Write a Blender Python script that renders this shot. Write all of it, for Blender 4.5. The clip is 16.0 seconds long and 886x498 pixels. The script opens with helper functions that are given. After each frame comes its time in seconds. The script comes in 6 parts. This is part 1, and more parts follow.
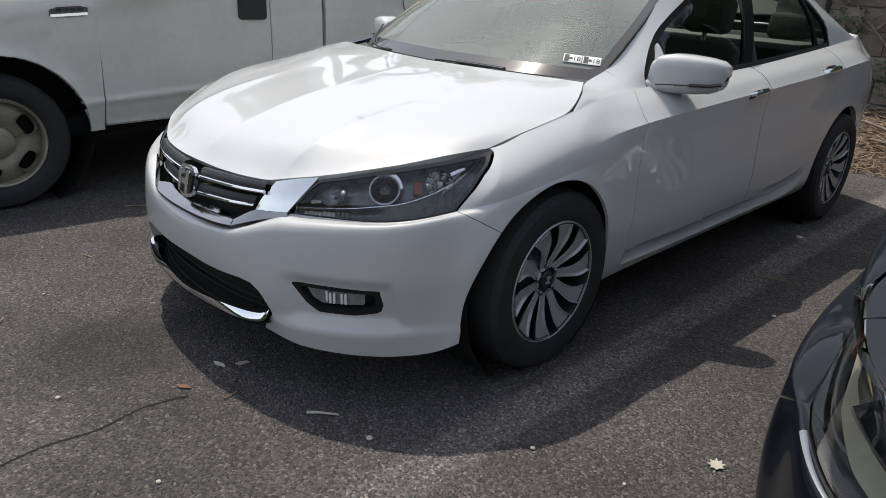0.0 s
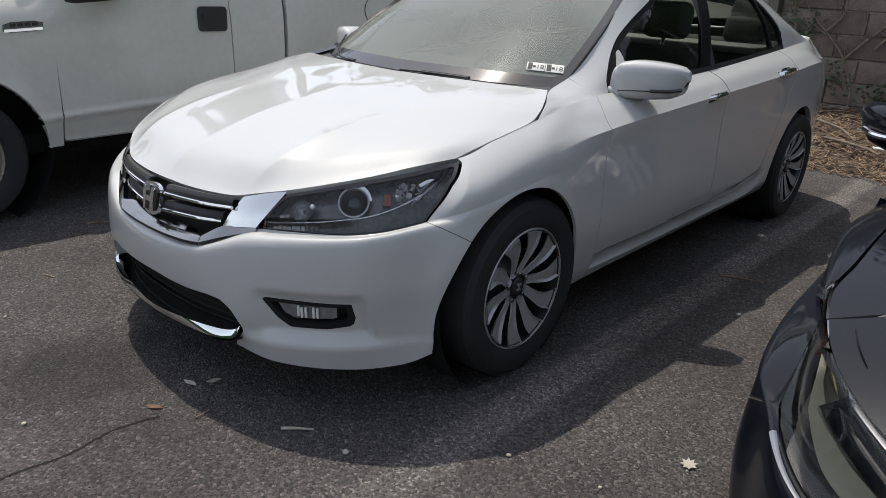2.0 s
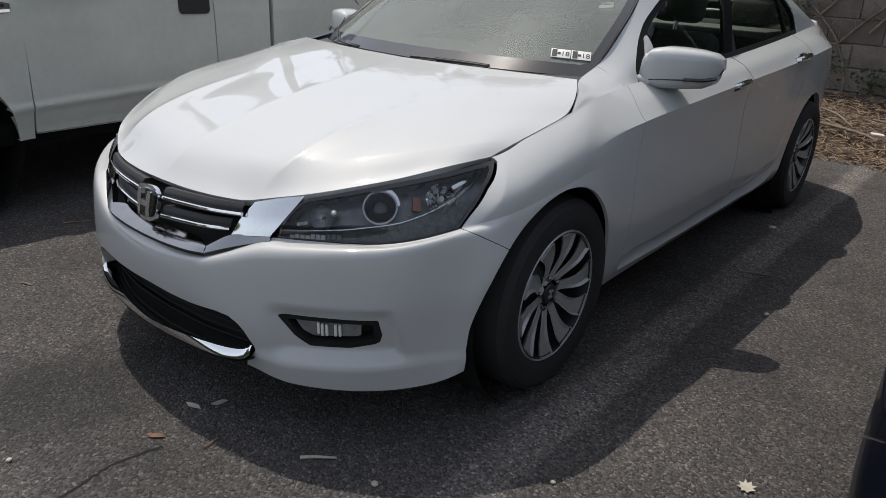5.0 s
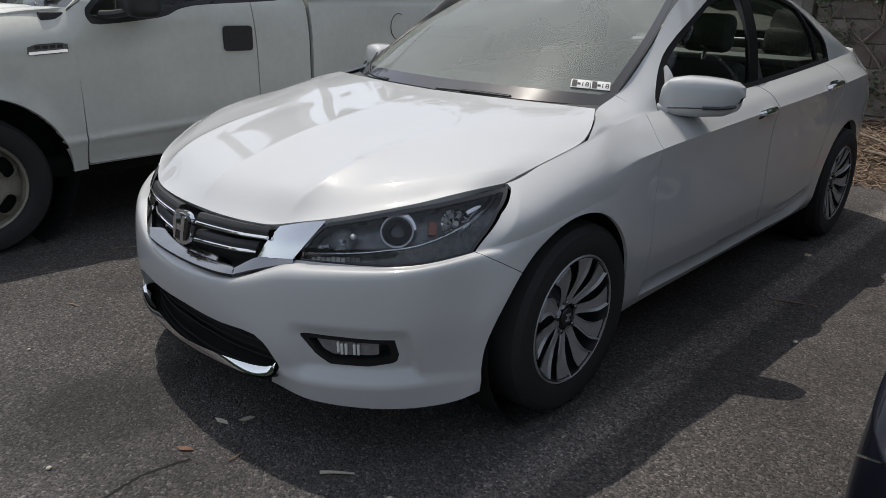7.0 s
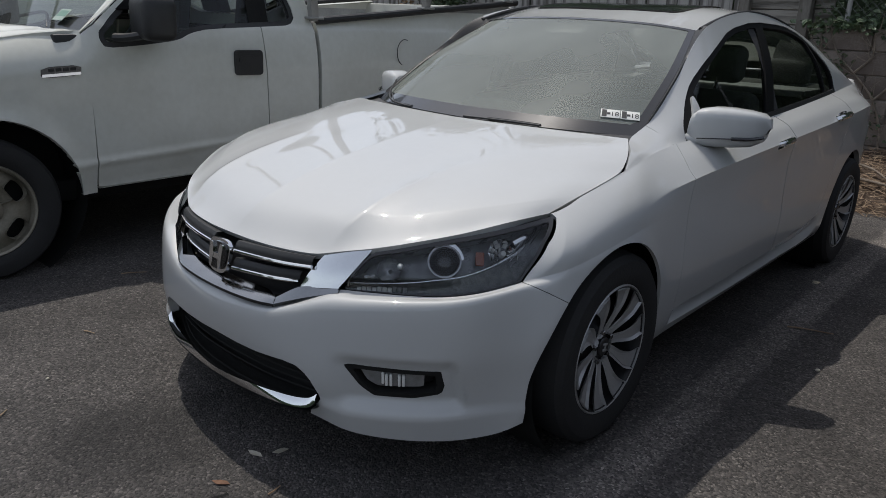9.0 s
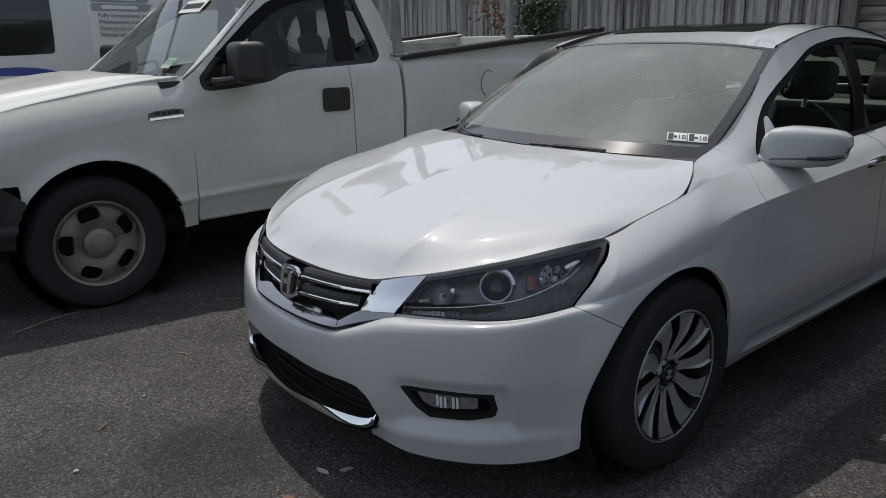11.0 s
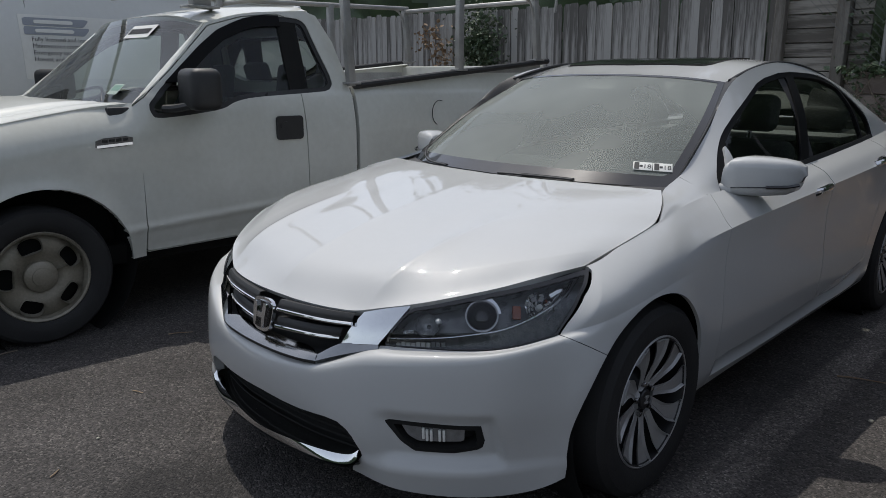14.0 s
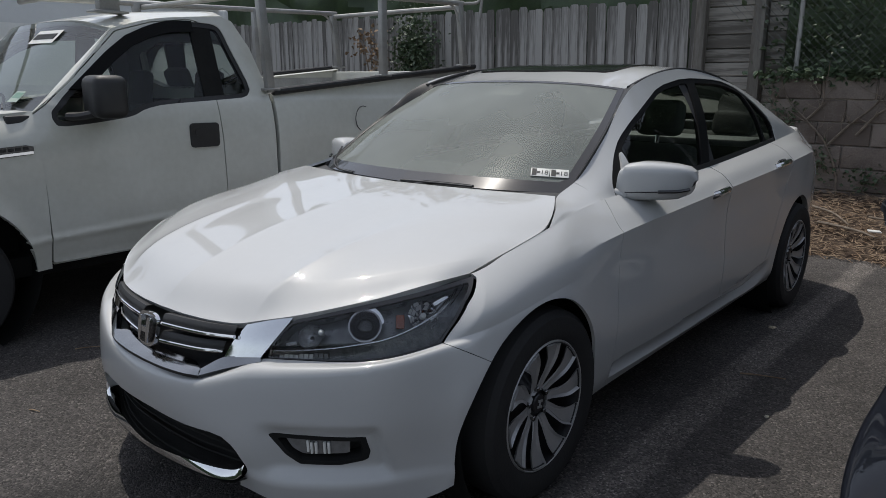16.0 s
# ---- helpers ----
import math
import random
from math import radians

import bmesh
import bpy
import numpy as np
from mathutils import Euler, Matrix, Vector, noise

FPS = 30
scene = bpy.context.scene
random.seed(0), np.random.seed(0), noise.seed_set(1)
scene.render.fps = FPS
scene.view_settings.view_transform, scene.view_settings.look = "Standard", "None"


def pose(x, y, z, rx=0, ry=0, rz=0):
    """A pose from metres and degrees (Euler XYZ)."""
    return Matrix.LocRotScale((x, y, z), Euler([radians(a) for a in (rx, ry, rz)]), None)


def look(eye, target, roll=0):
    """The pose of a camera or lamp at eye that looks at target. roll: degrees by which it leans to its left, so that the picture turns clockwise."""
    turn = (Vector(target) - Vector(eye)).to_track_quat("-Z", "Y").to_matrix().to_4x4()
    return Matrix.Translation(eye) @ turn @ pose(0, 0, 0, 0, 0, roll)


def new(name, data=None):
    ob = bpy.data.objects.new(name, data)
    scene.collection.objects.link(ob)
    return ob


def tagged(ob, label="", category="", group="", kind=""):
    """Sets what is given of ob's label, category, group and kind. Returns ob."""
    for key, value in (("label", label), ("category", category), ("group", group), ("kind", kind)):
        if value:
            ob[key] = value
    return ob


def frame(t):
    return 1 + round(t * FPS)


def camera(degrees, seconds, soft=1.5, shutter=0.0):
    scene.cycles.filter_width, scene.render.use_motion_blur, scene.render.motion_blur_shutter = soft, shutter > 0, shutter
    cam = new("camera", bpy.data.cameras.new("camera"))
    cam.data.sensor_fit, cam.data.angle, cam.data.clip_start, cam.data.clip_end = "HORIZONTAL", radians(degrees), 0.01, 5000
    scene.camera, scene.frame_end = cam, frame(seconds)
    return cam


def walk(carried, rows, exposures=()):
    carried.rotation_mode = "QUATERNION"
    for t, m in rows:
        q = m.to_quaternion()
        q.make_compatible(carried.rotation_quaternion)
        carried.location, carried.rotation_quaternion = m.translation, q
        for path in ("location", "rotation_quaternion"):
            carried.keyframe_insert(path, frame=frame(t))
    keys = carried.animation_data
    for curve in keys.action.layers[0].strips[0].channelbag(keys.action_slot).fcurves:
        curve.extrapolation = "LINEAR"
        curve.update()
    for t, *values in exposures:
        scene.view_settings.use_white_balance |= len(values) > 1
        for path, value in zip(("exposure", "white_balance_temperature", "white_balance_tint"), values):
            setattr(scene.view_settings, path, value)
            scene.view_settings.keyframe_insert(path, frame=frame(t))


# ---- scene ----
cam = camera(63.2, 16.0, 0.85)
PATH = [
    (0, (2.206, -1.906, 1.307), (0.906, -0.568, 0.585), 3.4),
    (0.5, (2.198, -1.909, 1.307), (0.908, -0.571, 0.567), 3.6),
    (1, (2.202, -1.913, 1.314), (0.952, -0.521, 0.609), 3.8),
    (1.5, (2.198, -1.913, 1.323), (0.958, -0.51, 0.619), 2.7),
    (2, (2.199, -1.913, 1.325), (0.96, -0.51, 0.62), 2.7),
    (2.5, (2.203, -1.911, 1.321), (1.053, -0.44, 0.604), 5.6),
    (3, (2.181, -1.912, 1.32), (1.038, -0.439, 0.596), 7.0),
    (3.5, (2.119, -1.899, 1.312), (0.941, -0.468, 0.56), 4.4),
    (3.7, (2.07, -1.899, 1.316), (0.912, -0.446, 0.574), 3.7),
    (5.8, (1.909, -1.854, 1.305), (0.712, -0.431, 0.57), 1.7),
    (6, (1.958, -1.856, 1.317), (0.697, -0.446, 0.667), 1.3),
    (6.5, (2.039, -1.868, 1.306), (0.77, -0.491, 0.605), 1.3),
    (7, (2.034, -1.868, 1.319), (0.752, -0.487, 0.649), 1.8),
    (7.5, (1.966, -1.901, 1.325), (0.687, -0.496, 0.7), 1.6),
    (8, (1.894, -1.959, 1.319), (0.727, -0.451, 0.714), 5.4),
    (8.5, (1.858, -1.981, 1.339), (0.627, -0.508, 0.776), 7.0),
    (9, (1.88, -1.983, 1.329), (0.627, -0.549, 0.719), 2.6),
    (9.5, (1.941, -1.943, 1.339), (0.581, -0.588, 0.778), -0.3),
    (10, (2.015, -1.917, 1.341), (0.609, -0.569, 0.884), 0.7),
    (10.2, (2.037, -1.9, 1.343), (0.598, -0.612, 0.824), -0.2),
    (12.3, (1.939, -1.995, 1.336), (0.451, -0.773, 0.796), -0.3),
    (12.5, (1.921, -2.011, 1.347), (0.465, -0.72, 0.882), 1.6),
    (13, (1.902, -2.024, 1.339), (0.517, -0.713, 0.739), 0.8),
    (13.5, (1.87, -2.015, 1.337), (0.524, -0.638, 0.797), 1.2),
    (14, (1.911, -2.007, 1.341), (0.548, -0.619, 0.875), 0.4),
    (14.5, (2.005, -1.924, 1.343), (0.768, -0.428, 0.863), 2.9),
    (15, (2.063, -1.885, 1.345), (0.772, -0.452, 0.815), 3.5),
    (15.5, (2.086, -1.868, 1.355), (0.757, -0.451, 0.879), 2.3),
    (16, (2.05, -1.867, 1.357), (0.782, -0.389, 0.901), 0.3),
]
walk(cam, [(t, look(eye, target, roll)) for t, eye, target, roll in PATH],
     [(0, .56, 6700, 10), (.6, .50, 6700, 10), (2, .46, 6700, 10), (3, .53, 6700, 10), (3.5, .51, 6700, 10), (5.8, .24, 6700, 10), (6.5, .27, 6690, 10), (7.5, .1, 6600, 10), (10, 0, 6500, 10), (13, 0, 6450, 10), (16, 0, 6500, 10)])

# ---- sky and sun ----
SUN_TO = Vector((-0.43, 0.12, 1.0)).normalized()
world = bpy.data.worlds.new("sky")
scene.world = world
world.use_nodes = True
wn = world.node_tree
sky = wn.nodes.new("ShaderNodeTexSky")
sky.sky_type, sky.sun_disc = "NISHITA", False
sky.sun_elevation = math.asin(SUN_TO.z)
sky.sun_rotation = math.atan2(SUN_TO.x, SUN_TO.y)
sky.dust_density, sky.ozone_density = 1.2, 1.0
haze = wn.nodes.new("ShaderNodeHueSaturation")
haze.inputs["Saturation"].default_value = 0.52
wn.links.new(sky.outputs[0], haze.inputs["Color"])
wn.links.new(haze.outputs[0], wn.nodes["Background"].inputs[0])
wn.nodes["Background"].inputs[1].default_value = 0.155
sun = new("sun", bpy.data.lights.new("sun", "SUN"))
sun.data.energy, sun.data.angle, sun.data.color = 2.5, radians(0.55), (1.0, 0.955, 0.88)
sun.matrix_world = look(SUN_TO * 30, (0, 0, 0))
scene.view_settings.exposure = 0.0

# ---- materials ----
def material(name, base, rough=0.5, metal=0.0, coat=0.0, second=None, scale=8.0, amount=0.5, bump=0.0, bump_scale=60.0, spec=0.5, fine=None, by_object=0.0, stretch=None):
    """A surface with its colour broken up at two scales, a fine relief and a gloss that varies with them."""
    m = bpy.data.materials.new(name)
    m.use_nodes = True
    t, b = m.node_tree, m.node_tree.nodes["Principled BSDF"]
    n = t.nodes.new
    place = n("ShaderNodeTexCoord").outputs["Object"]
    if stretch:
        drawn = n("ShaderNodeMapping"); drawn.inputs["Scale"].default_value = stretch
        t.links.new(place, drawn.inputs["Vector"])
        place = drawn.outputs[0]
    big = n("ShaderNodeTexNoise"); big.inputs["Scale"].default_value = scale; big.inputs["Detail"].default_value = 6
    small = n("ShaderNodeTexNoise"); small.inputs["Scale"].default_value = fine or scale * 14; small.inputs["Detail"].default_value = 4
    for x in (big, small):
        t.links.new(place, x.inputs["Vector"])
    both = n("ShaderNodeMath"); both.operation = "ADD"
    half = n("ShaderNodeMath"); half.operation = "MULTIPLY_ADD"; half.inputs[1].default_value, half.inputs[2].default_value = 0.4, -0.2
    t.links.new(small.outputs[0], half.inputs[0]); t.links.new(big.outputs[0], both.inputs[0]); t.links.new(half.outputs[0], both.inputs[1])
    value = both.outputs[0]
    if by_object:
        info = n("ShaderNodeObjectInfo")
        add = n("ShaderNodeMath"); add.operation = "MULTIPLY_ADD"; add.inputs[1].default_value = by_object
        shift = n("ShaderNodeMath"); shift.operation = "SUBTRACT"; shift.inputs[1].default_value = by_object / 2
        t.links.new(info.outputs["Random"], add.inputs[0]); t.links.new(value, add.inputs[2]); t.links.new(add.outputs[0], shift.inputs[0])
        value = shift.outputs[0]
    ramp = n("ShaderNodeMapRange"); ramp.inputs["From Min"].default_value, ramp.inputs["From Max"].default_value = 0.5 - 0.25 / max(amount, .05) * .5, 0.5 + 0.25 / max(amount, .05) * .5
    t.links.new(value, ramp.inputs["Value"])
    mix = n("ShaderNodeMix"); mix.data_type = "RGBA"
    mix.inputs["A"].default_value, mix.inputs["B"].default_value = (*base, 1), (*(second or [c * 0.85 for c in base]), 1)
    t.links.new(ramp.outputs[0], mix.inputs["Factor"]); t.links.new(mix.outputs["Result"], b.inputs["Base Color"])
    gloss = n("ShaderNodeMapRange"); gloss.inputs["To Min"].default_value, gloss.inputs["To Max"].default_value = rough * 0.85, min(1, rough * 1.15)
    t.links.new(value, gloss.inputs["Value"]); t.links.new(gloss.outputs[0], b.inputs["Roughness"])
    b.inputs["Metallic"].default_value, b.inputs["Coat Weight"].default_value, b.inputs["Specular IOR Level"].default_value = metal, coat, spec
    b.inputs["Coat Roughness"].default_value = 0.03
    if bump:
        grain = n("ShaderNodeTexNoise"); grain.inputs["Scale"].default_value = bump_scale; grain.inputs["Detail"].default_value = 5
        t.links.new(place, grain.inputs["Vector"])
        relief = n("ShaderNodeBump"); relief.inputs["Strength"].default_value = bump; relief.inputs["Distance"].default_value = 0.01
        t.links.new(grain.outputs[0], relief.inputs["Height"]); t.links.new(relief.outputs[0], b.inputs["Normal"])
    return m


def glass(name, tint, ior=1.5, rough=0.0):
    """A thin pane: it lets tinted light through and mirrors more at a slant."""
    m = bpy.data.materials.new(name)
    m.use_nodes = True
    t = m.node_tree
    t.nodes.clear()
    out, mix, clear, shine, slant = (t.nodes.new(k) for k in ("ShaderNodeOutputMaterial", "ShaderNodeMixShader", "ShaderNodeBsdfTransparent", "ShaderNodeBsdfGlossy", "ShaderNodeFresnel"))
    clear.inputs[0].default_value, shine.inputs["Roughness"].default_value, slant.inputs[0].default_value = (*tint, 1), rough, ior
    t.links.new(slant.outputs[0], mix.inputs[0]); t.links.new(clear.outputs[0], mix.inputs[1]); t.links.new(shine.outputs[0], mix.inputs[2]); t.links.new(mix.outputs[0], out.inputs[0])
    return m


def dusty_hazed_glass(name, tint, ior, dust, tone=(.60, .63, .60)):
    """A pane with a film of dust that scatters some of the light that falls on it; a heavy film also stands in for
    mirrored sky.
    """
    m = glass(name, tint, ior, .02)
    t = m.node_tree
    out = next(n for n in t.nodes if n.type == "OUTPUT_MATERIAL")
    clean = out.inputs[0].links[0].from_socket
    film, both, blotch, level, place = (t.nodes.new(k) for k in ("ShaderNodeBsdfDiffuse", "ShaderNodeMixShader", "ShaderNodeTexNoise", "ShaderNodeMapRange", "ShaderNodeTexCoord"))
    film.inputs[0].default_value = (*tone, 1)
    sheen, grime = t.nodes.new("ShaderNodeBsdfGlossy"), t.nodes.new("ShaderNodeMixShader")
    sheen.inputs["Color"].default_value, sheen.inputs["Roughness"].default_value, grime.inputs[0].default_value = (.5, .52, .5, 1), .13, .045
    t.links.new(film.outputs[0], grime.inputs[1]); t.links.new(sheen.outputs[0], grime.inputs[2])
    blotch.inputs["Scale"].default_value, blotch.inputs["Detail"].default_value = 2.2, 2
    level.inputs["To Min"].default_value, level.inputs["To Max"].default_value = dust * .6, dust * 1.4
    t.links.new(place.outputs["Object"], blotch.inputs["Vector"]); t.links.new(blotch.outputs[0], level.inputs["Value"]); t.links.new(level.outputs[0], both.inputs[0])
    t.links.new(clean, both.inputs[1]); t.links.new(grime.outputs[0], both.inputs[2]); t.links.new(both.outputs[0], out.inputs[0])
    return m


def asphalt():
    """Worn asphalt: pale and dark stone chips in a grey binder, stained in patches."""
    m = material("asphalt", (.10, .097, .094), .85)
    t, b = m.node_tree, m.node_tree.nodes["Principled BSDF"]
    n = t.nodes.new
    place = n("ShaderNodeTexCoord").outputs["Object"]
    chips = n("ShaderNodeTexVoronoi"); chips.inputs["Scale"].default_value = 135
    wide = n("ShaderNodeTexNoise"); wide.inputs["Scale"].default_value = 1.3; wide.inputs["Detail"].default_value = 7; wide.inputs["Roughness"].default_value = .62
    sand = n("ShaderNodeTexNoise"); sand.inputs["Scale"].default_value = 330; sand.inputs["Detail"].default_value = 3
    for x in (chips, wide, sand):
        t.links.new(place, x.inputs["Vector"])
    split = n("ShaderNodeSeparateColor"); t.links.new(chips.outputs["Color"], split.inputs[0])
    tone = n("ShaderNodeValToRGB")
    e = tone.color_ramp.elements
    e[0].position, e[0].color, e[1].position, e[1].color = 0, (.0300, .0278, .0270, 1), 1, (.215, .196, .183, 1)
    for p, c in ((.40, (.0640, .0588, .0562)), (.8, (.1000, .0910, .0860)), (.94, (.140, .127, .119))):
        k = e.new(p); k.color = (*c, 1)
    t.links.new(split.outputs[0], tone.inputs[0])
    stain = n("ShaderNodeMapRange"); stain.inputs["From Min"].default_value, stain.inputs["From Max"].default_value = .35, .65
    stain.inputs["To Min"].default_value, stain.inputs["To Max"].default_value = .62, 1.15
    t.links.new(wide.outputs[0], stain.inputs["Value"])
    mul = n("ShaderNodeMix"); mul.data_type, mul.blend_type = "RGBA", "MULTIPLY"; mul.inputs["Factor"].default_value = 1
    t.links.new(tone.outputs[0], mul.inputs["A"]); t.links.new(stain.outputs[0], mul.inputs["B"])
    # old oil stains, and the dusty trace of a worn parking line
    rough_edge = n("ShaderNodeTexNoise"); rough_edge.inputs["Scale"].default_value = 7; rough_edge.inputs["Detail"].default_value = 6
    t.links.new(place, rough_edge.inputs["Vector"])
    axes = n("ShaderNodeSeparateXYZ"); t.links.new(place, axes.inputs[0])

    def calc(op, a, b=None, c=None):
        node = n("ShaderNodeMath"); node.operation = op
        for k, v in enumerate((a, b, c)):
            if v is not None:
                if isinstance(v, (int, float)):
                    node.inputs[k].default_value = v
                else:
                    t.links.new(v, node.inputs[k])
        return node.outputs[0]

    colour = mul.outputs["Result"]

    def blotch(mask, tint, strength):
        mix = n("ShaderNodeMix"); mix.data_type, mix.blend_type = "RGBA", "MULTIPLY"
        mix.inputs["B"].default_value = (*tint, 1)
        t.links.new(calc("MULTIPLY", mask, strength), mix.inputs["Factor"]); t.links.new(colour, mix.inputs["A"])
        return mix.outputs["Result"]

    wobble = calc("MULTIPLY_ADD", rough_edge.outputs[0], .9, -.45)
    for cx, cy, r, tint, strength in ((-.16, -1.13, .30, (.45, .45, .46), .75), (.35, -1.02, .16, (.6, .6, .6), .6), (-1.0, -2.1, .5, (.6, .58, .57), .6), (1.75, 1.2, .4, (.6, .6, .6), .5)):
        dx, dy = calc("SUBTRACT", axes.outputs[0], cx), calc("SUBTRACT", axes.outputs[1], cy)
        d = calc("SQRT", calc("ADD", calc("MULTIPLY", dx, dx), calc("MULTIPLY", dy, dy)))
        near = n("ShaderNodeMapRange"); near.interpolation_type = "SMOOTHSTEP"
        near.inputs["From Min"].default_value, near.inputs["From Max"].default_value, near.inputs["To Min"].default_value, near.inputs["To Max"].default_value = r * 1.25, r * .45, 0, 1
        t.links.new(calc("MULTIPLY_ADD", wobble, r, d), near.inputs["Value"])
        colour = blotch(near.outputs[0], tint, strength)
    off = calc("ABSOLUTE", calc("SUBTRACT", calc("MULTIPLY_ADD", axes.outputs[1], -.002, axes.outputs[0]), 1.03))
    line = n("ShaderNodeMapRange"); line.interpolation_type = "SMOOTHSTEP"
    line.inputs["From Min"].default_value, line.inputs["From Max"].default_value, line.inputs["To Min"].default_value, line.inputs["To Max"].default_value = .10, .045, 0, 1
    t.links.new(calc("MULTIPLY_ADD", wobble, .06, off), line.inputs["Value"])
    worn = n("ShaderNodeMapRange"); worn.interpolation_type = "SMOOTHSTEP"
    worn.inputs["From Min"].default_value, worn.inputs["From Max"].default_value = -1.5, .1
    t.links.new(calc("MULTIPLY_ADD", wobble, .8, axes.outputs[1]), worn.inputs["Value"])
    colour = blotch(calc("MULTIPLY", line.outputs[0], worn.outputs[0]), (2.4, 2.36, 2.28), .85)
    t.links.new(colour, b.inputs["Base Color"])
    deep = n("ShaderNodeMath"); deep.operation = "MULTIPLY_ADD"; deep.inputs[1].default_value = -1.6
    t.links.new(chips.outputs["Distance"], deep.inputs[0]); t.links.new(sand.outputs[0], deep.inputs[2])
    relief = n("ShaderNodeBump"); relief.inputs["Strength"].default_value, relief.inputs["Distance"].default_value = 1.0, .004
    t.links.new(deep.outputs[0], relief.inputs["Height"]); t.links.new(relief.outputs[0], b.inputs["Normal"])
    return m


PEARL = material("pearl white paint", (.525, .53, .525), .42, 0, 1.0, (.50, .505, .50), 3, .3, spec=.15)
TRUCK_WHITE = material("dusty white paint", (.66, .665, .61), .38, 0, .6, (.57, .57, .51), 2.2, .6, .02, 30)
BLACK_PAINT = material("black paint", (.004, .005, .009), .35, 0, .48, (.006, .007, .011), 4, .4, spec=.05)
VAN_WHITE = material("van white paint", (.65, .66, .65), .42, 0, .4, (.58, .59, .58), 1.5, .5)
CHROME = material("chrome", (.80, .80, .80), .07, 1, 0, (.72, .72, .72), 12, .4)
DARK_CHROME = material("smoked chrome", (.36, .36, .36), .12, 1, 0, (.28, .28, .28), 12, .4)
ALLOY = material("machined alloy", (.46, .46, .46), .45, .5, 0, (.38, .38, .38), 10, .5, .05, 200)
DARK_ALLOY = material("dark painted alloy", (.018, .018, .020), .4, .2, .2, (.026, .026, .027), 10, .5)
STEEL_WHEEL = material("dusty steel wheel", (.32, .295, .24), .5, .35, 0, (.20, .18, .14), 6, .7, .05, 60)
RUBBER = material("tyre rubber", (.013, .013, .014), .8, 0, 0, (.022, .0215, .021), 9, .6, .15, 90)
PLASTIC = material("black plastic", (.018, .018, .019), .5, 0, 0, (.028, .028, .028), 15, .5, .1, 220)
GLOSS_BLACK = material("gloss black trim", (.010, .010, .011), .15, 0, .6, (.014, .014, .015), 15, .4)
LINER = material("sooty underbody", (.012, .012, .012), .9, 0, 0, (.02, .02, .019), 6, .6, .1, 60, spec=.2)
CABIN_DARK = material("black cabin cloth", (.024, .024, .026), .8, 0, 0, (.030, .030, .031), 6, .4)
CABIN_GREY = material("grey cabin trim", (.13, .13, .13), .7, 0, 0, (.15, .15, .148), 5, .4)
PILLAR_BLACK = material("matt black window frame", (.005, .005, .006), .6, 0, 0, (.008, .008, .008), 12, .4, spec=.15)
FOG_GLASS = material("silvery fog lamp glass", (.30, .31, .32), .25, .4, .5, (.20, .205, .21), 40, .6)
# low ior: this pane's heavy pale film paints sky reflection as well as dust
SCREEN_GLASS = dusty_hazed_glass("windscreen glass", (.80, .85, .82), 1.38, .42, (.40, .43, .40))
SIDE_GLASS = glass("side window glass", (.80, .86, .81), 1.5)
TRUCK_GLASS = glass("pickup side glass", (.84, .89, .86), 1.5)
LAMP_GLASS = glass("lamp lens", (.93, .94, .95), 1.45)
REFLECTOR = material("lamp reflector", (.70, .71, .73), .12, 1, 0, (.45, .46, .48), 40, .7, .3, 120)
DAY_LIGHT = material("frosted day light", (.82, .82, .80), .3, 0, .5, (.72, .72, .70), 30, .4)
LAMP_BOWL = material("satin lamp bowl", (.21, .215, .22), .28, .5, 0, (.12, .123, .126), 25, .6, .1, 80)
LAMP_TROUGH = material("ribbed lamp strip", (.045, .047, .05), .35, .2, .3, (.11, .112, .115), 60, .7, .3, 120)
LAMP_MOTTLED = material("mottled reflector", (.55, .56, .57), .18, .9, 0, (.16, .165, .17), 90, .9, .6, 160)
DAY_DIM = material("smoked day light", (.26, .265, .27), .35, 0, .5, (.20, .205, .21), 30, .4)
AMBER = material("amber reflector", (.30, .075, .03), .25, 0, .6, (.22, .055, .025), 30, .5)
SMOKED_RED = material("smoked red lens", (.10, .022, .014), .25, 0, .6, (.07, .016, .012), 30, .5)
ASPHALT = asphalt()
FENCE_WOOD = material("weathered fence boards", (.40, .388, .365), .85, 0, 0, (.125, .118, .108), 16, .95, .6, 60, by_object=.35, stretch=(1, 1, .07), fine=90)
PLANK_WOOD = material("weathered level planks", (.34, .32, .285), .85, 0, 0, (.125, .115, .10), 16, .95, .6, 60, by_object=.35, stretch=(.08, 1, 1), fine=90)
POST_WOOD = material("grey treated timber", (.22, .205, .18), .85, 0, 0, (.11, .10, .085), 14, .7, .5, 50, stretch=(1, 1, .08))
BLOCK = material("concrete block", (.245, .207, .178), .92, 0, 0, (.135, .110, .093), 5, .75, .6, 120, by_object=.4)
MORTAR = material("mortar", (.36, .325, .29), .95, 0, 0, (.2, .18, .16), 12, .6, .5, 150)
STRAW = material("dry straw mulch", (.36, .27, .18), .9, 0, 0, (.20, .13, .08), 14, .8, .3, 90)
SOIL = material("dark mulch soil", (.11, .075, .05), .95, 0, 0, (.06, .04, .028), 12, .7, .8, 60)
BARK = material("vine bark", (.27, .225, .175), .9, 0, 0, (.15, .12, .095), 20, .6, .5, 90)
LEAF = material("ivy leaf", (.06, .10, .05), .5, 0, 0, (.09, .115, .062), 6, .8)
TREE_LEAF = material("tree leaf", (.05, .085, .03), .55, 0, 0, (.03, .05, .022), 3, .7)
GALVANISED = material("galvanised tube", (.40, .395, .38), .45, .45, 0, (.30, .295, .28), 9, .6, .05, 80)
WIRE = material("old chain link wire", (.20, .21, .21), .5, .7, 0, (.12, .12, .12), 20, .6)
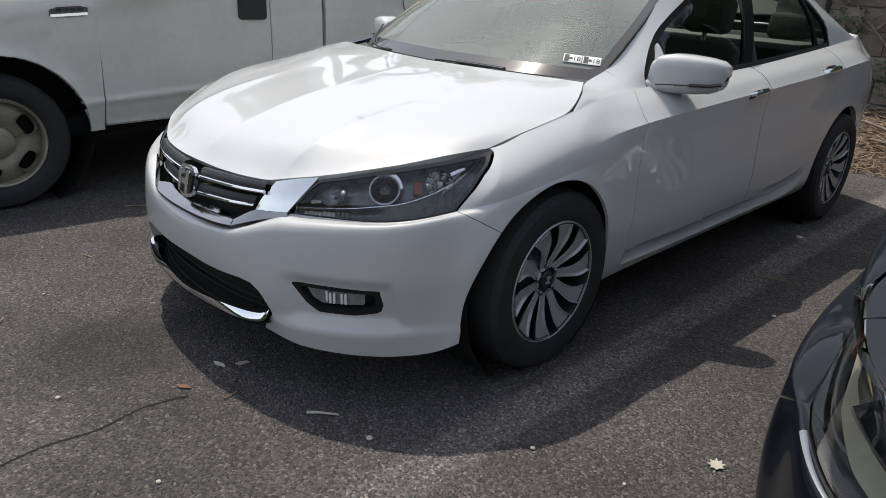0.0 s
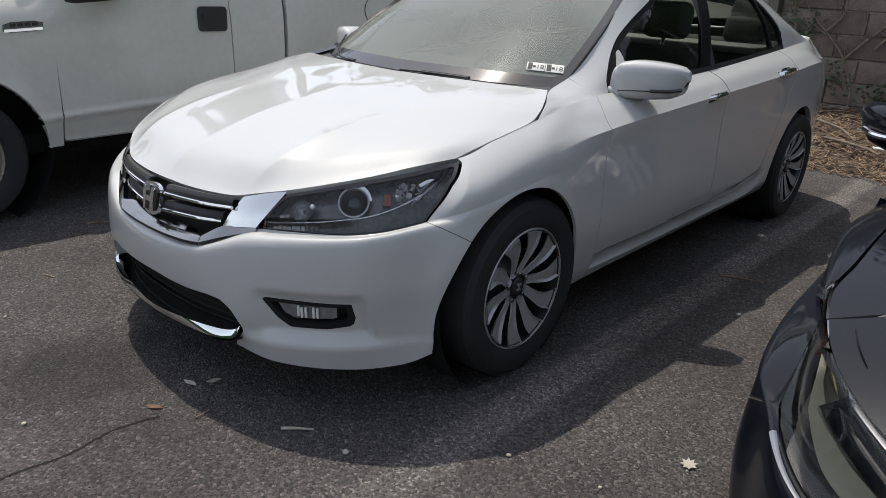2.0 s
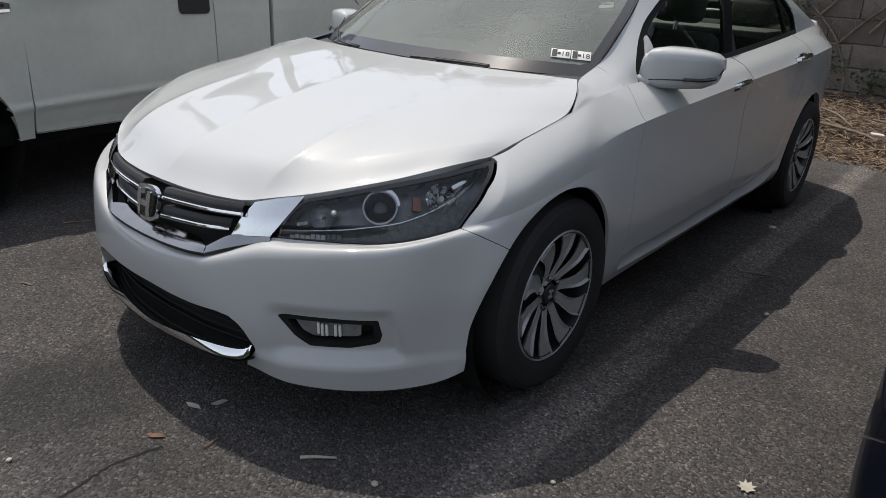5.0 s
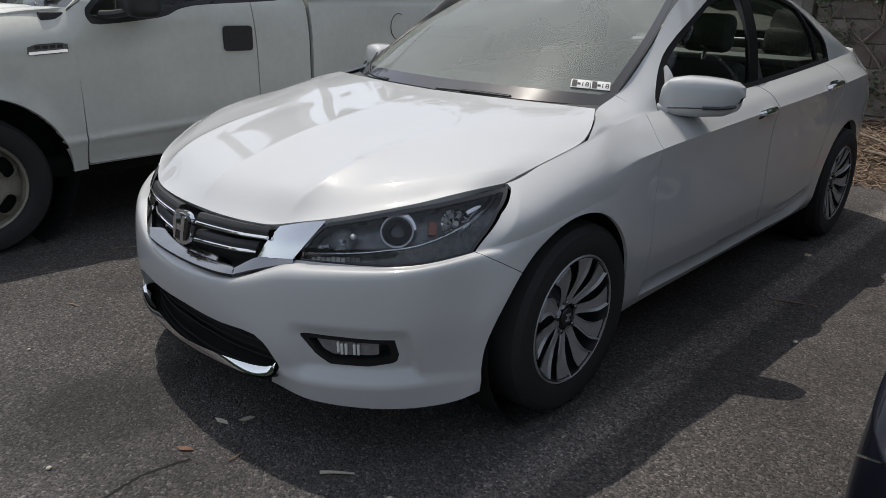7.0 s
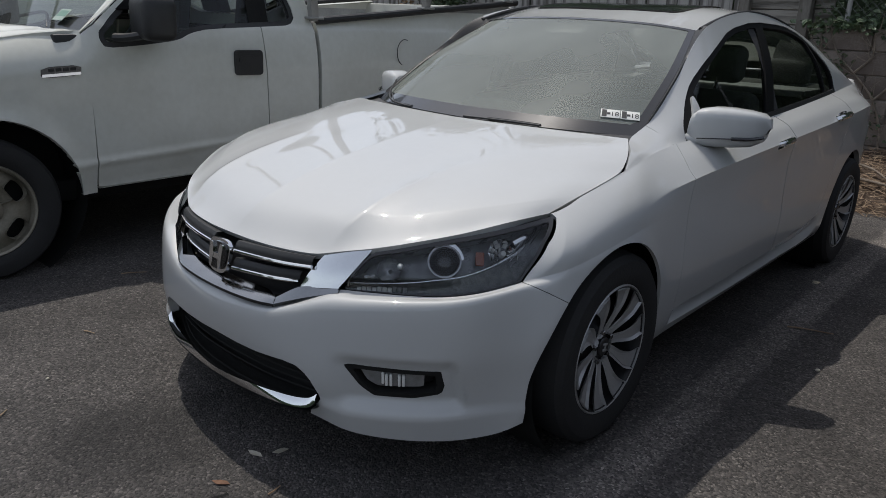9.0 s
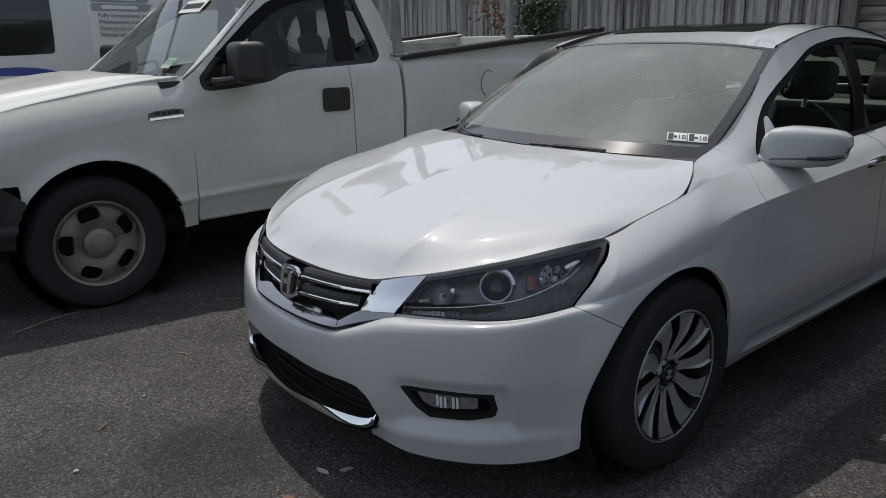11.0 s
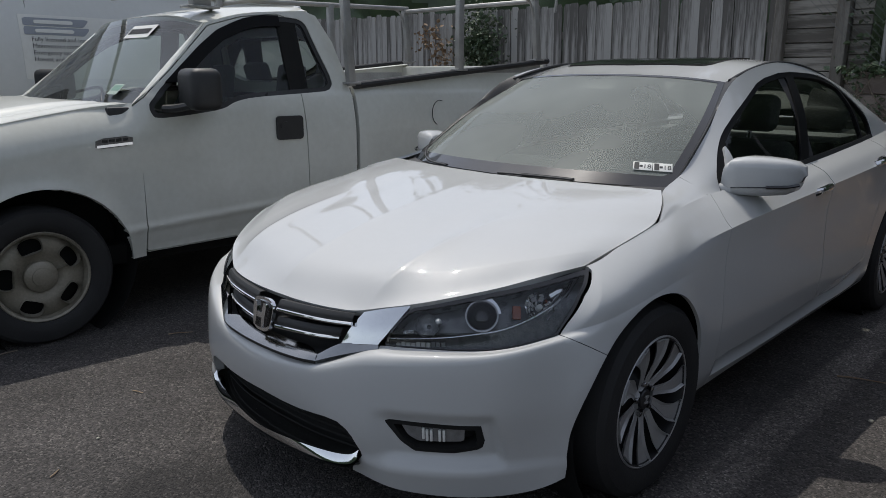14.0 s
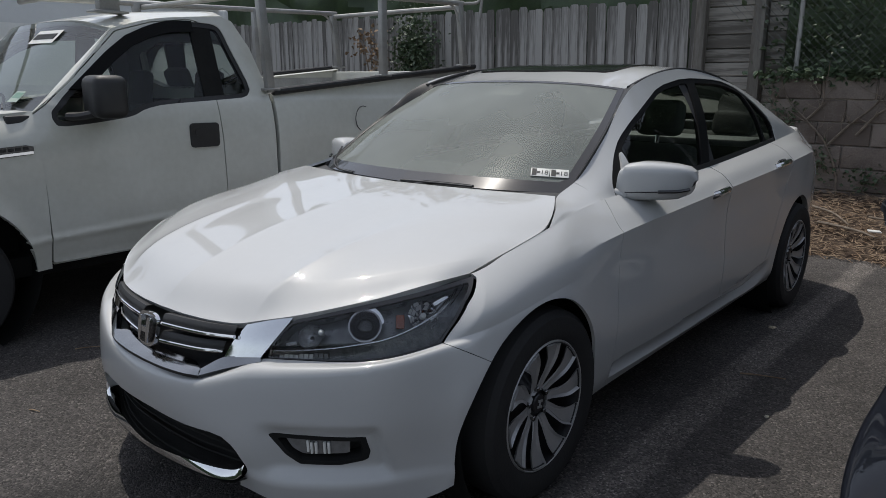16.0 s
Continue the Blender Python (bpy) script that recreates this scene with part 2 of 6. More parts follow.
PAPER = material("white sticker", (.75, .75, .72), .6, 0, 0, (.68, .68, .65), 30, .4)
INK = material("black ink", (.02, .02, .022), .6, 0, 0, (.03, .03, .03), 30, .4)
GREEN_INK = material("green sticker print", (.20, .34, .27), .6, 0, 0, (.16, .28, .22), 30, .4)
PALE_GREEN = material("pale green sticker", (.42, .50, .44), .6, 0, 0, (.36, .44, .38), 30, .4)
BLUE = material("blue vinyl", (.03, .055, .28), .4, 0, 0, (.025, .045, .24), 8, .4)
SIGN_GREY = material("grey vinyl", (.30, .32, .36), .5, 0, 0, (.26, .28, .32), 8, .4)
BED_GREY = material("scuffed bed paint", (.42, .42, .41), .55, 0, .2, (.28, .28, .27), 5, .7)
LAMP_HOUSING = material("yellowed lamp tube", (.44, .415, .30), .35, .1, .5, (.36, .335, .24), 12, .4)
RUST_LEAF = material("rotten brown leaf", (.20, .10, .055), .8, 0, 0, (.12, .06, .035), 50, .7)
PALE_LEAF = material("bleached leaf", (.46, .44, .37), .7, 0, 0, (.36, .33, .26), 60, .6)
# ---- surface tools ----
def spline_weights(t, k):
    """Weights of k evenly keyed points for a smooth curve at the keys t."""
    t = np.clip(np.asarray(t, float), 0, k - 1 - 1e-9)
    i = np.minimum(t.astype(int), k - 2)
    f = t - i
    w = np.zeros((len(t), k + 2))
    rows = np.arange(len(t))
    for j, c in enumerate((-.5 * f + f**2 - .5 * f**3, 1 - 2.5 * f**2 + 1.5 * f**3, .5 * f + 2 * f**2 - 1.5 * f**3, -.5 * f**2 + .5 * f**3)):
        w[rows, i + j] += c
    w[:, 1] += 2 * w[:, 0]; w[:, 2] -= w[:, 0]
    w[:, k] += 2 * w[:, k + 1]; w[:, k - 1] -= w[:, k + 1]
    return w[:, 1:k + 1]


def along(points, n):
    p = np.array(points, float)
    return spline_weights(np.linspace(0, len(p) - 1, n), len(p)) @ p


def folded_weights(v, k, fold):
    """Weights as above, but the curve breaks at one key."""
    low, high = spline_weights(np.minimum(v, fold), fold + 1), spline_weights(np.maximum(v - fold, 0), k - fold)
    w = np.zeros((len(v), k))
    w[:, :fold + 1] += low * (v <= fold)[:, None]
    w[:, fold:] += high * (v > fold)[:, None]
    return w


def sheet(levels, ns, nv, mirror=False, fold=None):
    """A grid of places through a net of levels that share their stations; also its station and level keys."""
    net = np.array(levels, float)
    s, v = np.linspace(0, net.shape[1] - 1, ns), np.linspace(0, net.shape[0] - 1, nv)
    ws = spline_weights(s, net.shape[1])
    wv = spline_weights(v, net.shape[0]) if fold is None else folded_weights(v, net.shape[0], fold)
    grid = np.einsum("ai,ijk,bj->bak", wv, net, ws)
    if mirror:  # level across the middle plane, at both ends
        f = np.clip(s, 0, 1)
        k = -.5 * f + f**2 - .5 * f**3
        flat = ws.copy()
        flat[:, 0] -= 2 * k * (s < 1); flat[:, 1] += 2 * k * (s < 1)
        f = np.clip(net.shape[1] - 1 - s, 0, 1)
        k = (-.5 * f + f**2 - .5 * f**3) * (s > net.shape[1] - 2)
        flat[:, -1] -= 2 * k; flat[:, -2] += 2 * k
        grid[..., 1:] = np.einsum("ai,ijk,bj->bak", wv, net, flat)[..., 1:]
    return grid, s[:, None] + 0 * v[None], v[None] + 0 * s[:, None]


def patch(front, back, inner, outer, n, m):
    """A four-sided patch (Coons) between curves: front and back run inner to outer, the other two run front to back."""
    f, b, i, o = along(front, m), along(back, m), along(inner, n), along(outer, n)
    p, q = np.linspace(0, 1, n)[:, None, None], np.linspace(0, 1, m)[None, :, None]
    ruled = (1 - p) * f[None] + p * b[None] + (1 - q) * i[:, None] + q * o[:, None]
    return ruled - ((1 - p) * (1 - q) * f[0] + (1 - p) * q * f[-1] + p * (1 - q) * b[0] + p * q * b[-1])


def inside(px, py, poly, rounds=0):
    """Signed distance into a polygon (positive inside), its corners cut rounder a few times."""
    q = np.array(poly, float)
    for _ in range(rounds):
        nxt = np.roll(q, -1, 0)
        q = np.stack([q * .8 + nxt * .2, q * .2 + nxt * .8], 1).reshape(-1, 2)
    best, odd = np.full(px.shape, 1e9), np.zeros(px.shape, bool)
    for (ax, ay), (bx, by) in zip(q, np.roll(q, -1, 0)):
        dx, dy = bx - ax, by - ay
        h = np.clip(((px - ax) * dx + (py - ay) * dy) / (dx * dx + dy * dy + 1e-12), 0, 1)
        best = np.minimum(best, np.hypot(px - ax - h * dx, py - ay - h * dy))
        if by != ay:
            odd ^= ((ay > py) != (by > py)) & (px < (bx - ax) * (py - ay) / (by - ay) + ax)
    return np.where(odd, best, -best)


def clipped(grid, fields):
    """The faces of a grid of places where every field is positive, cut smoothly at their edges."""
    n, m = grid.shape[:2]
    fields = [np.asarray(f, float) for f in fields]
    index, verts, faces = {}, [], []

    def vert(key, place):
        if key not in index:
            index[key] = len(verts)
            verts.append(place)
        return index[key]

    low = np.full((n - 1, m - 1), 1e9)
    high = np.full((n - 1, m - 1), 1e9)
    for f in fields:
        c = np.stack([f[:-1, :-1], f[1:, :-1], f[1:, 1:], f[:-1, 1:]])
        low, high = np.minimum(low, c.min(0)), np.minimum(high, c.max(0))
    for i, j in np.argwhere(high > 0):
        cell = [(i, j), (i + 1, j), (i + 1, j + 1), (i, j + 1)]
        if low[i, j] > 0:
            faces.append([vert(c, grid[c]) for c in cell])
            continue
        poly = [(c, grid[c], [f[c] for f in fields]) for c in cell]
        for k in range(len(fields)):
            out = []
            for a, b in zip(poly, poly[1:] + poly[:1]):
                fa, fb = a[2][k], b[2][k]
                if fa > 0:
                    out.append(a)
                if (fa > 0) != (fb > 0):
                    h = fa / (fa - fb)
                    key = (k, *sorted((a[0], b[0]), key=str))
                    out.append((key, a[1] + h * (b[1] - a[1]), [x + h * (y - x) for x, y in zip(a[2], b[2])]))
            poly = out
            if len(poly) < 3:
                break
        if len(poly) > 2:
            face = [vert(k, p) for k, p, _ in poly]
            face = [v for q, v in enumerate(face) if v != face[q - 1]]
            if len(face) > 2:
                faces.append(face)
    return np.array(verts).reshape(-1, 3), faces


# ---- the shape of the white sedan: front axle at y = 0, nose towards -y, its left flank at +x ----
# Each level runs from the middle of the nose round the left corner and along the flank to the middle of the tail.
SEDAN = [
    [(0, -.83, .19), (.40, -.80, .195), (.62, -.68, .18), (.78, -.49, .175), (.855, -.34, .19), (.86, 0, .20), (.855, .42, .205), (.86, .95, .215), (.86, 1.5, .232), (.865, 2.2, .26), (.855, 2.776, .26), (.80, 3.2, .28), (.66, 3.50, .30), (0, 3.66, .31)],
    [(0, -.875, .33), (.40, -.84, .33), (.66, -.69, .33), (.81, -.48, .33), (.888, -.34, .33), (.905, 0, .33), (.885, .42, .32), (.89, .95, .32), (.89, 1.5, .325), (.90, 2.2, .335), (.90, 2.776, .36), (.835, 3.2, .39), (.69, 3.52, .40), (0, 3.68, .42)],
    [(0, -.892, .43), (.40, -.845, .44), (.70, -.665, .45), (.835, -.47, .47), (.905, -.34, .50), (.925, 0, .55), (.908, .42, .50), (.906, .95, .50), (.91, 1.5, .51), (.92, 2.2, .54), (.92, 2.776, .58), (.85, 3.2, .58), (.70, 3.53, .58), (0, 3.70, .58)],
    [(0, -.886, .492), (.405, -.816, .578), (.717, -.634, .596), (.846, -.434, .622), (.904, -.302, .625), (.925, 0, .66), (.901, .42, .62), (.900, .95, .62), (.905, 1.5, .63), (.917, 2.2, .66), (.92, 2.776, .69), (.85, 3.2, .70), (.70, 3.53, .70), (0, 3.70, .70)],
    [(0, -.868, .515), (.41, -.765, .592), (.695, -.592, .609), (.829, -.411, .650), (.899, -.286, .68), (.917, 0, .72), (.897, .42, .69), (.896, .95, .70), (.902, 1.5, .71), (.912, 2.2, .74), (.917, 2.776, .77), (.85, 3.2, .80), (.70, 3.52, .80), (0, 3.69, .80)],
    [(0, -.81, .672), (.39, -.76, .672), (.688, -.535, .714), (.815, -.295, .745), (.868, -.15, .752), (.900, .08, .768), (.895, .42, .795), (.900, .95, .848), (.905, 1.5, .872), (.915, 2.2, .89), (.915, 2.776, .91), (.825, 3.18, .93), (.675, 3.47, .94), (0, 3.66, .95)],
    [(0, -.80, .685), (.387, -.755, .685), (.680, -.52, .727), (.803, -.262, .777), (.842, -.11, .818), (.874, .12, .838), (.890, .44, .825), (.902, .95, .869), (.91, 1.5, .893), (.919, 2.2, .91), (.915, 2.776, .93), (.80, 3.15, .965), (.66, 3.44, .975), (0, 3.64, .98)],
    [(0, -.795, .69), (.385, -.745, .69), (.665, -.505, .735), (.782, -.252, .786), (.780, -.10, .830), (.757, .14, .888), (.68, .41, .952), (.82, .9, .95), (.845, 1.5, .97), (.85, 2.2, 1.005), (.82, 2.776, 1.04), (.73, 3.15, 1.06), (.58, 3.42, 1.07), (0, 3.58, 1.08)],
]
BODY, BODY_S, BODY_V = sheet(SEDAN, 313, 127, True)


def step(x):
    x = np.clip(x, 0, 1)
    return x * x * (3 - 2 * x)


def sill_height(y):
    """The lower edge of the doors."""
    return np.interp(y, [.45, 1.0, 1.55, 2.0, 2.2, 2.4], [.333, .338, .354, .390, .418, .440])


def sculpted(body, white=True):
    """Presses the fog lamp pockets, the lower lip, the side skirt and the arch flare into the plain shell."""
    across, up = np.gradient(body, axis=0), np.gradient(body, axis=1)
    normal = np.cross(across, up)
    normal /= np.maximum(np.linalg.norm(normal, axis=2, keepdims=True), 1e-9)
    x, y, z = body[..., 0], body[..., 1], body[..., 2]
    ramp = lambda a, lo, hi: step((a - lo) / (hi - lo))
    pocket = ramp(x, .45, .53) * (1 - ramp(x, .738, .752)) * ramp(z, .268, .300) * (1 - ramp(z, .395, .445))
    push = -.022 * pocket * (y < -.3)
    # below the pocket the lip comes forward again, strongest under the lamp
    push += .018 * (1 - ramp(z, .250, .285)) * ramp(x, .36, .52) * (1 - .75 * ramp(x, .70, .86)) * np.clip((-.33 - y) / .08, 0, 1)
    # the sill is hollow below the doors and steps out again to a ledge that climbs before the rear wheel
    below = sill_height(y) - z
    deep = sill_height(y) - np.interp(y, [.45, 1.0, 1.6, 1.95, 2.08, 2.17, 2.3], [.276, .280, .290, .296, .310, .340, .395])
    tuck = np.clip(below / deep, 0, 1) * (1 - np.clip((below - deep) / np.interp(y, [1.7, 2.15], [.007, .035]), 0, 1))
    push -= np.where((y > .40) & (y < 2.3), (.034 * tuck + .016 * ((below > .002) & (below < deep + .004)) * (1 - ramp(y, 1.5, 1.95))) * step((y - .47) / .02) * step((2.3 - y) / .25), 0)
    if white:
        lobe = np.hypot((y + .055) / .362, np.maximum(z - .325, 0) / .377) * .37 - .37
        push += .003 * step(1 - lobe / .05) * (np.abs(y) < .62) * np.clip((z - .45) / .12, 0, 1) * (lobe > -.05)
    out = body + push[..., None] * normal
    dip = along([(0, 0), (.1, -.006), (.2, -.024), (.26, -.034), (.32, -.026), (.42, 0), (.5, 0)], 61)
    out[..., 2] += np.interp(x, dip[:, 0], dip[:, 1]) * step(1 - np.abs(BODY_V - 4) / 1.7) * (y < -.3)
    return out


def eased(body):
    """Evens out the fender's shoulder between the headlamp and the door."""
    kernel = np.exp(-(np.arange(-22, 23) / 10.0) ** 2)
    kernel /= kernel.sum()
    padded = np.pad(body, ((22, 22), (0, 0), (0, 0)), mode="edge")
    mean = sum(k * padded[i:i + body.shape[0]] for i, k in enumerate(kernel))
    w = np.clip((BODY_S - 3.35) / .5, 0, 1) * np.clip((6.0 - BODY_S) / .3, 0, 1) * np.clip((BODY_V - 3.6) / .6, 0, 1) * np.clip((6.9 - BODY_V) / .5, 0, 1)
    return body + w[..., None] * (mean - body)


PLAIN_BODY = sculpted(eased(BODY), False)
# The white car's own flank: level 5 is the fold that runs from the fender through both door handles, level 7 the belt.
FLANK = {
    0: {3: (.785, -.49, .180), 4: (.862, -.36, .222), 6: (.860, .42, .228), 7: (.868, .95, .243), 8: (.868, 1.5, .247), 9: (.870, 2.2, .255), 10: (.862, 2.776, .27)},
    1: {6: (.885, .42, .305), 7: (.890, .95, .300), 8: (.892, 1.5, .300), 9: (.893, 2.2, .320), 10: (.880, 2.776, .36)},
    2: {0: (0, -.894, .42), 6: (.905, .42, .47), 7: (.905, .95, .47), 8: (.910, 1.5, .48), 9: (.907, 2.2, .51), 10: (.893, 2.776, .58)},
    3: {0: (0, -.893, .478), 1: (.408, -.824, .560), 6: (.900, .42, .62), 7: (.899, .95, .62), 8: (.904, 1.5, .63), 9: (.907, 2.2, .66), 10: (.897, 2.776, .69)},
    4: {6: (.898, .42, .735), 7: (.897, .95, .755), 8: (.902, 1.5, .775), 9: (.908, 2.2, .80), 10: (.902, 2.776, .81)},
    5: {0: (0, -.86, .57), 1: (.405, -.772, .625), 2: (.692, -.568, .664), 3: (.825, -.368, .705), 4: (.877, -.235, .740), 5: (.892, .04, .776), 6: (.905, .42, .830), 7: (.912, .95, .860), 8: (.917, 1.5, .886), 9: (.922, 2.2, .920), 10: (.916, 2.776, .955)},
    6: {0: (0, -.84, .63), 1: (.388, -.768, .655), 2: (.681, -.538, .715), 3: (.812, -.318, .760), 4: (.843, -.178, .795), 5: (.845, .07, .828), 6: (.846, .42, .883), 7: (.860, .94, .912), 8: (.868, 1.5, .937), 9: (.870, 2.2, .975), 10: (.855, 2.776, 1.005)},
    7: {0: (0, -.815, .672), 1: (.365, -.755, .682), 2: (.66, -.504, .760), 3: (.785, -.27, .806), 4: (.806, -.12, .846), 5: (.806, .10, .885), 6: (.790, .42, .926), 7: (.790, .92, .947), 8: (.800, 1.5, .970), 9: (.800, 2.2, 1.014), 10: (.77, 2.776, 1.045)},
}
NET = [[FLANK.get(v, {}).get(i, p) for i, p in enumerate(level)] for v, level in enumerate(SEDAN)]
SOFT, HARD = sheet(NET, 313, 127, True)[0], sheet(NET, 313, 127, True, 5)[0]
FOLD_AT = (step((BODY_S - 4.4) / 1.6) * step((11.2 - BODY_S) / 1.2))[..., None]
# the shut line between hood and fender, from the headlamp's upper corner to the windscreen's foot
SHUT = [(.788, -.262, .809), (.804, -.165, .836), (.812, -.04, .861), (.807, .09, .882), (.791, .160, .905), (.757, .235, .932), (.703, .325, .957)]


def straight_fender(body):
    """Lets the fender fall in one slightly bowed slope from the shut line to the wheel arch."""
    low = along([NET[4][i] for i in range(2, 8)], 200)
    high = np.concatenate([[(.70, -.45, .775)], along(SHUT[:4], 60), along([NET[7][i] for i in (5, 6, 7)], 60)[10:]])
    x, y, z = body[..., 0], body[..., 1], body[..., 2]
    x4, z4, x7, z7 = (np.interp(y, c[:, 1], c[:, k]) for c, k in ((low, 0), (low, 2), (high, 0), (high, 2)))
    k = np.clip((z - z4) / np.maximum(z7 - z4, .05), 0, 1)
    w = step((BODY_S - 2.85) / .4) * step((6.1 - BODY_S) / 1.1) * (BODY_V > 4)
    out = body.copy()
    out[..., 0] += w * (x4 + (x7 - x4) * k ** 2.7 - x)
    return out


SHELL = straight_fender(SOFT + FOLD_AT * (HARD - SOFT))
BODY = sculpted(SHELL)
HOOD_FRONT = [(0, -.818, .674), (.13, -.812, .674), (.26, -.793, .677), (.365, -.757, .684), (.49, -.684, .715), (.572, -.612, .737), (.66, -.508, .763), (.735, -.390, .792), SHUT[0]]
HOOD = patch(HOOD_FRONT, [(0, .215, .957), (.25, .23, .959), (.48, .265, .960), SHUT[-1]],
             [HOOD_FRONT[0], (0, -.70, .762), (0, -.42, .852), (0, -.08, .914), (0, .215, .957)], SHUT, 120, 120)
HOOD_P, HOOD_Q = np.linspace(0, 1, 120)[:, None] + np.zeros((1, 120)), np.linspace(0, 1, 120)[None] + np.zeros((120, 1))
# a gentle bulge, and a fold that starts at the corner of the grille and dies out
HOOD[..., 2] += .020 * np.sin(np.pi * HOOD_Q ** 1.4) * np.clip(HOOD_P * 5, 0, 1) * np.sin(np.pi * HOOD_P ** .8)
OVER = HOOD[..., 0] - (.368 + .06 * (HOOD[..., 1] + .75))
HOOD[..., 2] += .022 * np.where(OVER < 0, np.exp(OVER / .14), np.clip(1 - OVER / .12, 0, 1) ** 2) * step((HOOD[..., 1] + .775) / .11) * step((-.10 - HOOD[..., 1]) / .5)
PLAIN_P, PLAIN_Q = np.linspace(0, 1, 80)[:, None] + np.zeros((1, 60)), np.linspace(0, 1, 60)[None] + np.zeros((80, 1))
PLAIN_HOOD = patch([(0, -.795, .69), (.13, -.79, .69), (.26, -.775, .69), (.385, -.745, .69)],
                   [(0, .215, .955), (.25, .23, .957), (.48, .285, .957), (.666, .385, .951)],
                   [(0, -.795, .69), (0, -.66, .775), (0, -.40, .858), (0, -.05, .918), (0, .215, .955)],
                   [(.385, -.745, .69), (.665, -.505, .735), (.782, -.252, .786), (.780, -.10, .830), (.766, .10, .880), (.730, .27, .918), (.666, .385, .951)], 80, 60)
PLAIN_HOOD[..., 2] += .030 * np.sin(np.pi * np.clip(PLAIN_Q, 0, 1) ** 1.5) * np.clip(PLAIN_P * 6, 0, 1) * np.sin(np.pi * np.clip(PLAIN_P, 0, 1) ** .8)
SCREEN = patch([(0, .24, .955), (.25, .255, .957), (.48, .31, .957), (.68, .43, .95)],
               [(0, 1.00, 1.357), (.2, 1.005, 1.354), (.4, 1.03, 1.344), (.555, 1.084, 1.325)],
               [(0, .24, .955), (0, .62, 1.18), (0, 1.00, 1.357)],
               [(.68, .43, .95), (.64, .76, 1.155), (.555, 1.084, 1.325)], 40, 40)
# The cabin's side: from the belt up to the roof's rail.
CABIN_RAIL = [(.684, .440, .955), (.653, .742, 1.137), (.61, 1.05, 1.335), (.585, 1.55, 1.415), (.585, 2.05, 1.385), (.62, 2.6, 1.265), (.70, 3.05, 1.085)]


def cabin_side(belt, rail):
    span = [min(1, math.dist(a, b) / .3) for a, b in zip(belt, rail)]
    middle = [((a[0] + b[0]) / 2 + .025 * k, (a[1] + b[1]) / 2, (a[2] + b[2]) / 2) for a, b, k in zip(belt, rail, span)]
    return sheet([belt, middle, rail], 240, 60)[0]


PLAIN_CABIN = cabin_side([tuple(PLAIN_BODY[int(round(k * 24)), -1] + [-.004, 0, -.006]) for k in (6.08, 6.55, 7, 8, 9, 10, 10.8)], CABIN_RAIL)
CABIN_BELT = [tuple(BODY[int(round(k * 24)), -1] + [-.001, 0, -.004]) for k in (5.1, 5.5, 5.95, 6.3, 6.6, 7.05, 8, 9, 10, 10.8)]
CABIN = cabin_side(CABIN_BELT, [CABIN_BELT[0], (.760, .230, .931), (.700, .335, .957), (.676, .53, 1.008)] + CABIN_RAIL[1:])
ROOF = patch([(0, 1.00, 1.357), (.2, 1.005, 1.354), (.4, 1.03, 1.344), (.555, 1.084, 1.325)],
             [(0, 2.45, 1.37), (.2, 2.45, 1.365), (.4, 2.44, 1.345), (.57, 2.40, 1.30)],
             [(0, 1.00, 1.357), (0, 1.4, 1.425), (0, 1.9, 1.435), (0, 2.45, 1.37)],
             [(.555, 1.084, 1.325), (.57, 1.5, 1.405), (.575, 2.0, 1.39), (.57, 2.40, 1.30)], 50, 40)

# The pickup's near flank, from the sill to the roof's edge; y runs along it.
TRUCK_Y = np.linspace(-1.90, 4.6, 300)
TRUCK_Z = np.linspace(.36, 1.80, 120)
TRUCK = np.stack(np.broadcast_arrays(
    -1.935 - .035 * np.clip((.80 - TRUCK_Z[None]) / .45, 0, 1) ** 2 - .05 * np.clip((TRUCK_Z[None] - .95) / .3, 0, 1) ** 2 - .30 * np.clip(TRUCK_Z[None] - 1.22, 0, 1) + 0 * TRUCK_Y[:, None],
    TRUCK_Y[:, None] + 0 * TRUCK_Z[None], TRUCK_Z[None] + 0 * TRUCK_Y[:, None]), -1)


# ---- mesh tools ----
def thing(name, base, label, category, group=""):
    ob = new(name)
    ob.location, ob.empty_display_size = base, .1
    return tagged(ob, label, category, group)


def link(name, data, parent, label=""):
    ob = new(name, data)
    if parent:
        ob.parent = parent
        base = Vector((0, 0, 0))
        top = parent
        while top:
            base += Vector(top.location) if not top.parent else Vector((0, 0, 0))
            top = top.parent
        ob.matrix_parent_inverse = Matrix.Translation(-base) if not parent.parent else Matrix()
    return tagged(ob, label)


def mesh_of(name, verts, faces, mat, sharp=35, smooth=True):
    data = bpy.data.meshes.new(name)
    data.from_pydata([tuple(map(float, v)) for v in verts], [], [list(map(int, f)) for f in faces])
    data.materials.append(mat)
    if smooth:
        data.shade_smooth()
        data.set_sharp_from_angle(angle=radians(sharp))
    data.validate()
    return data


def part(name, shape, mat, parent=None, label="", sharp=35, smooth=True):
    return link(name, mesh_of(name, shape[0], shape[1], mat, sharp, smooth), parent, label)


def joined(*shapes):
    verts, faces = [], []
    for v, f in shapes:
        k = len(verts)
        verts.extend(map(tuple, v))
        faces.extend([[i + k for i in face] for face in f])
    return np.array(verts).reshape(-1, 3), faces


def moved(shape, m):
    return np.array([tuple(m @ Vector(v)) for v in shape[0]]).reshape(-1, 3), ([f[::-1] for f in shape[1]] if m.to_3x3().determinant() < 0 else shape[1])


def mirrored(shape):
    return np.array(shape[0]) * [-1, 1, 1], [list(f)[::-1] for f in shape[1]]


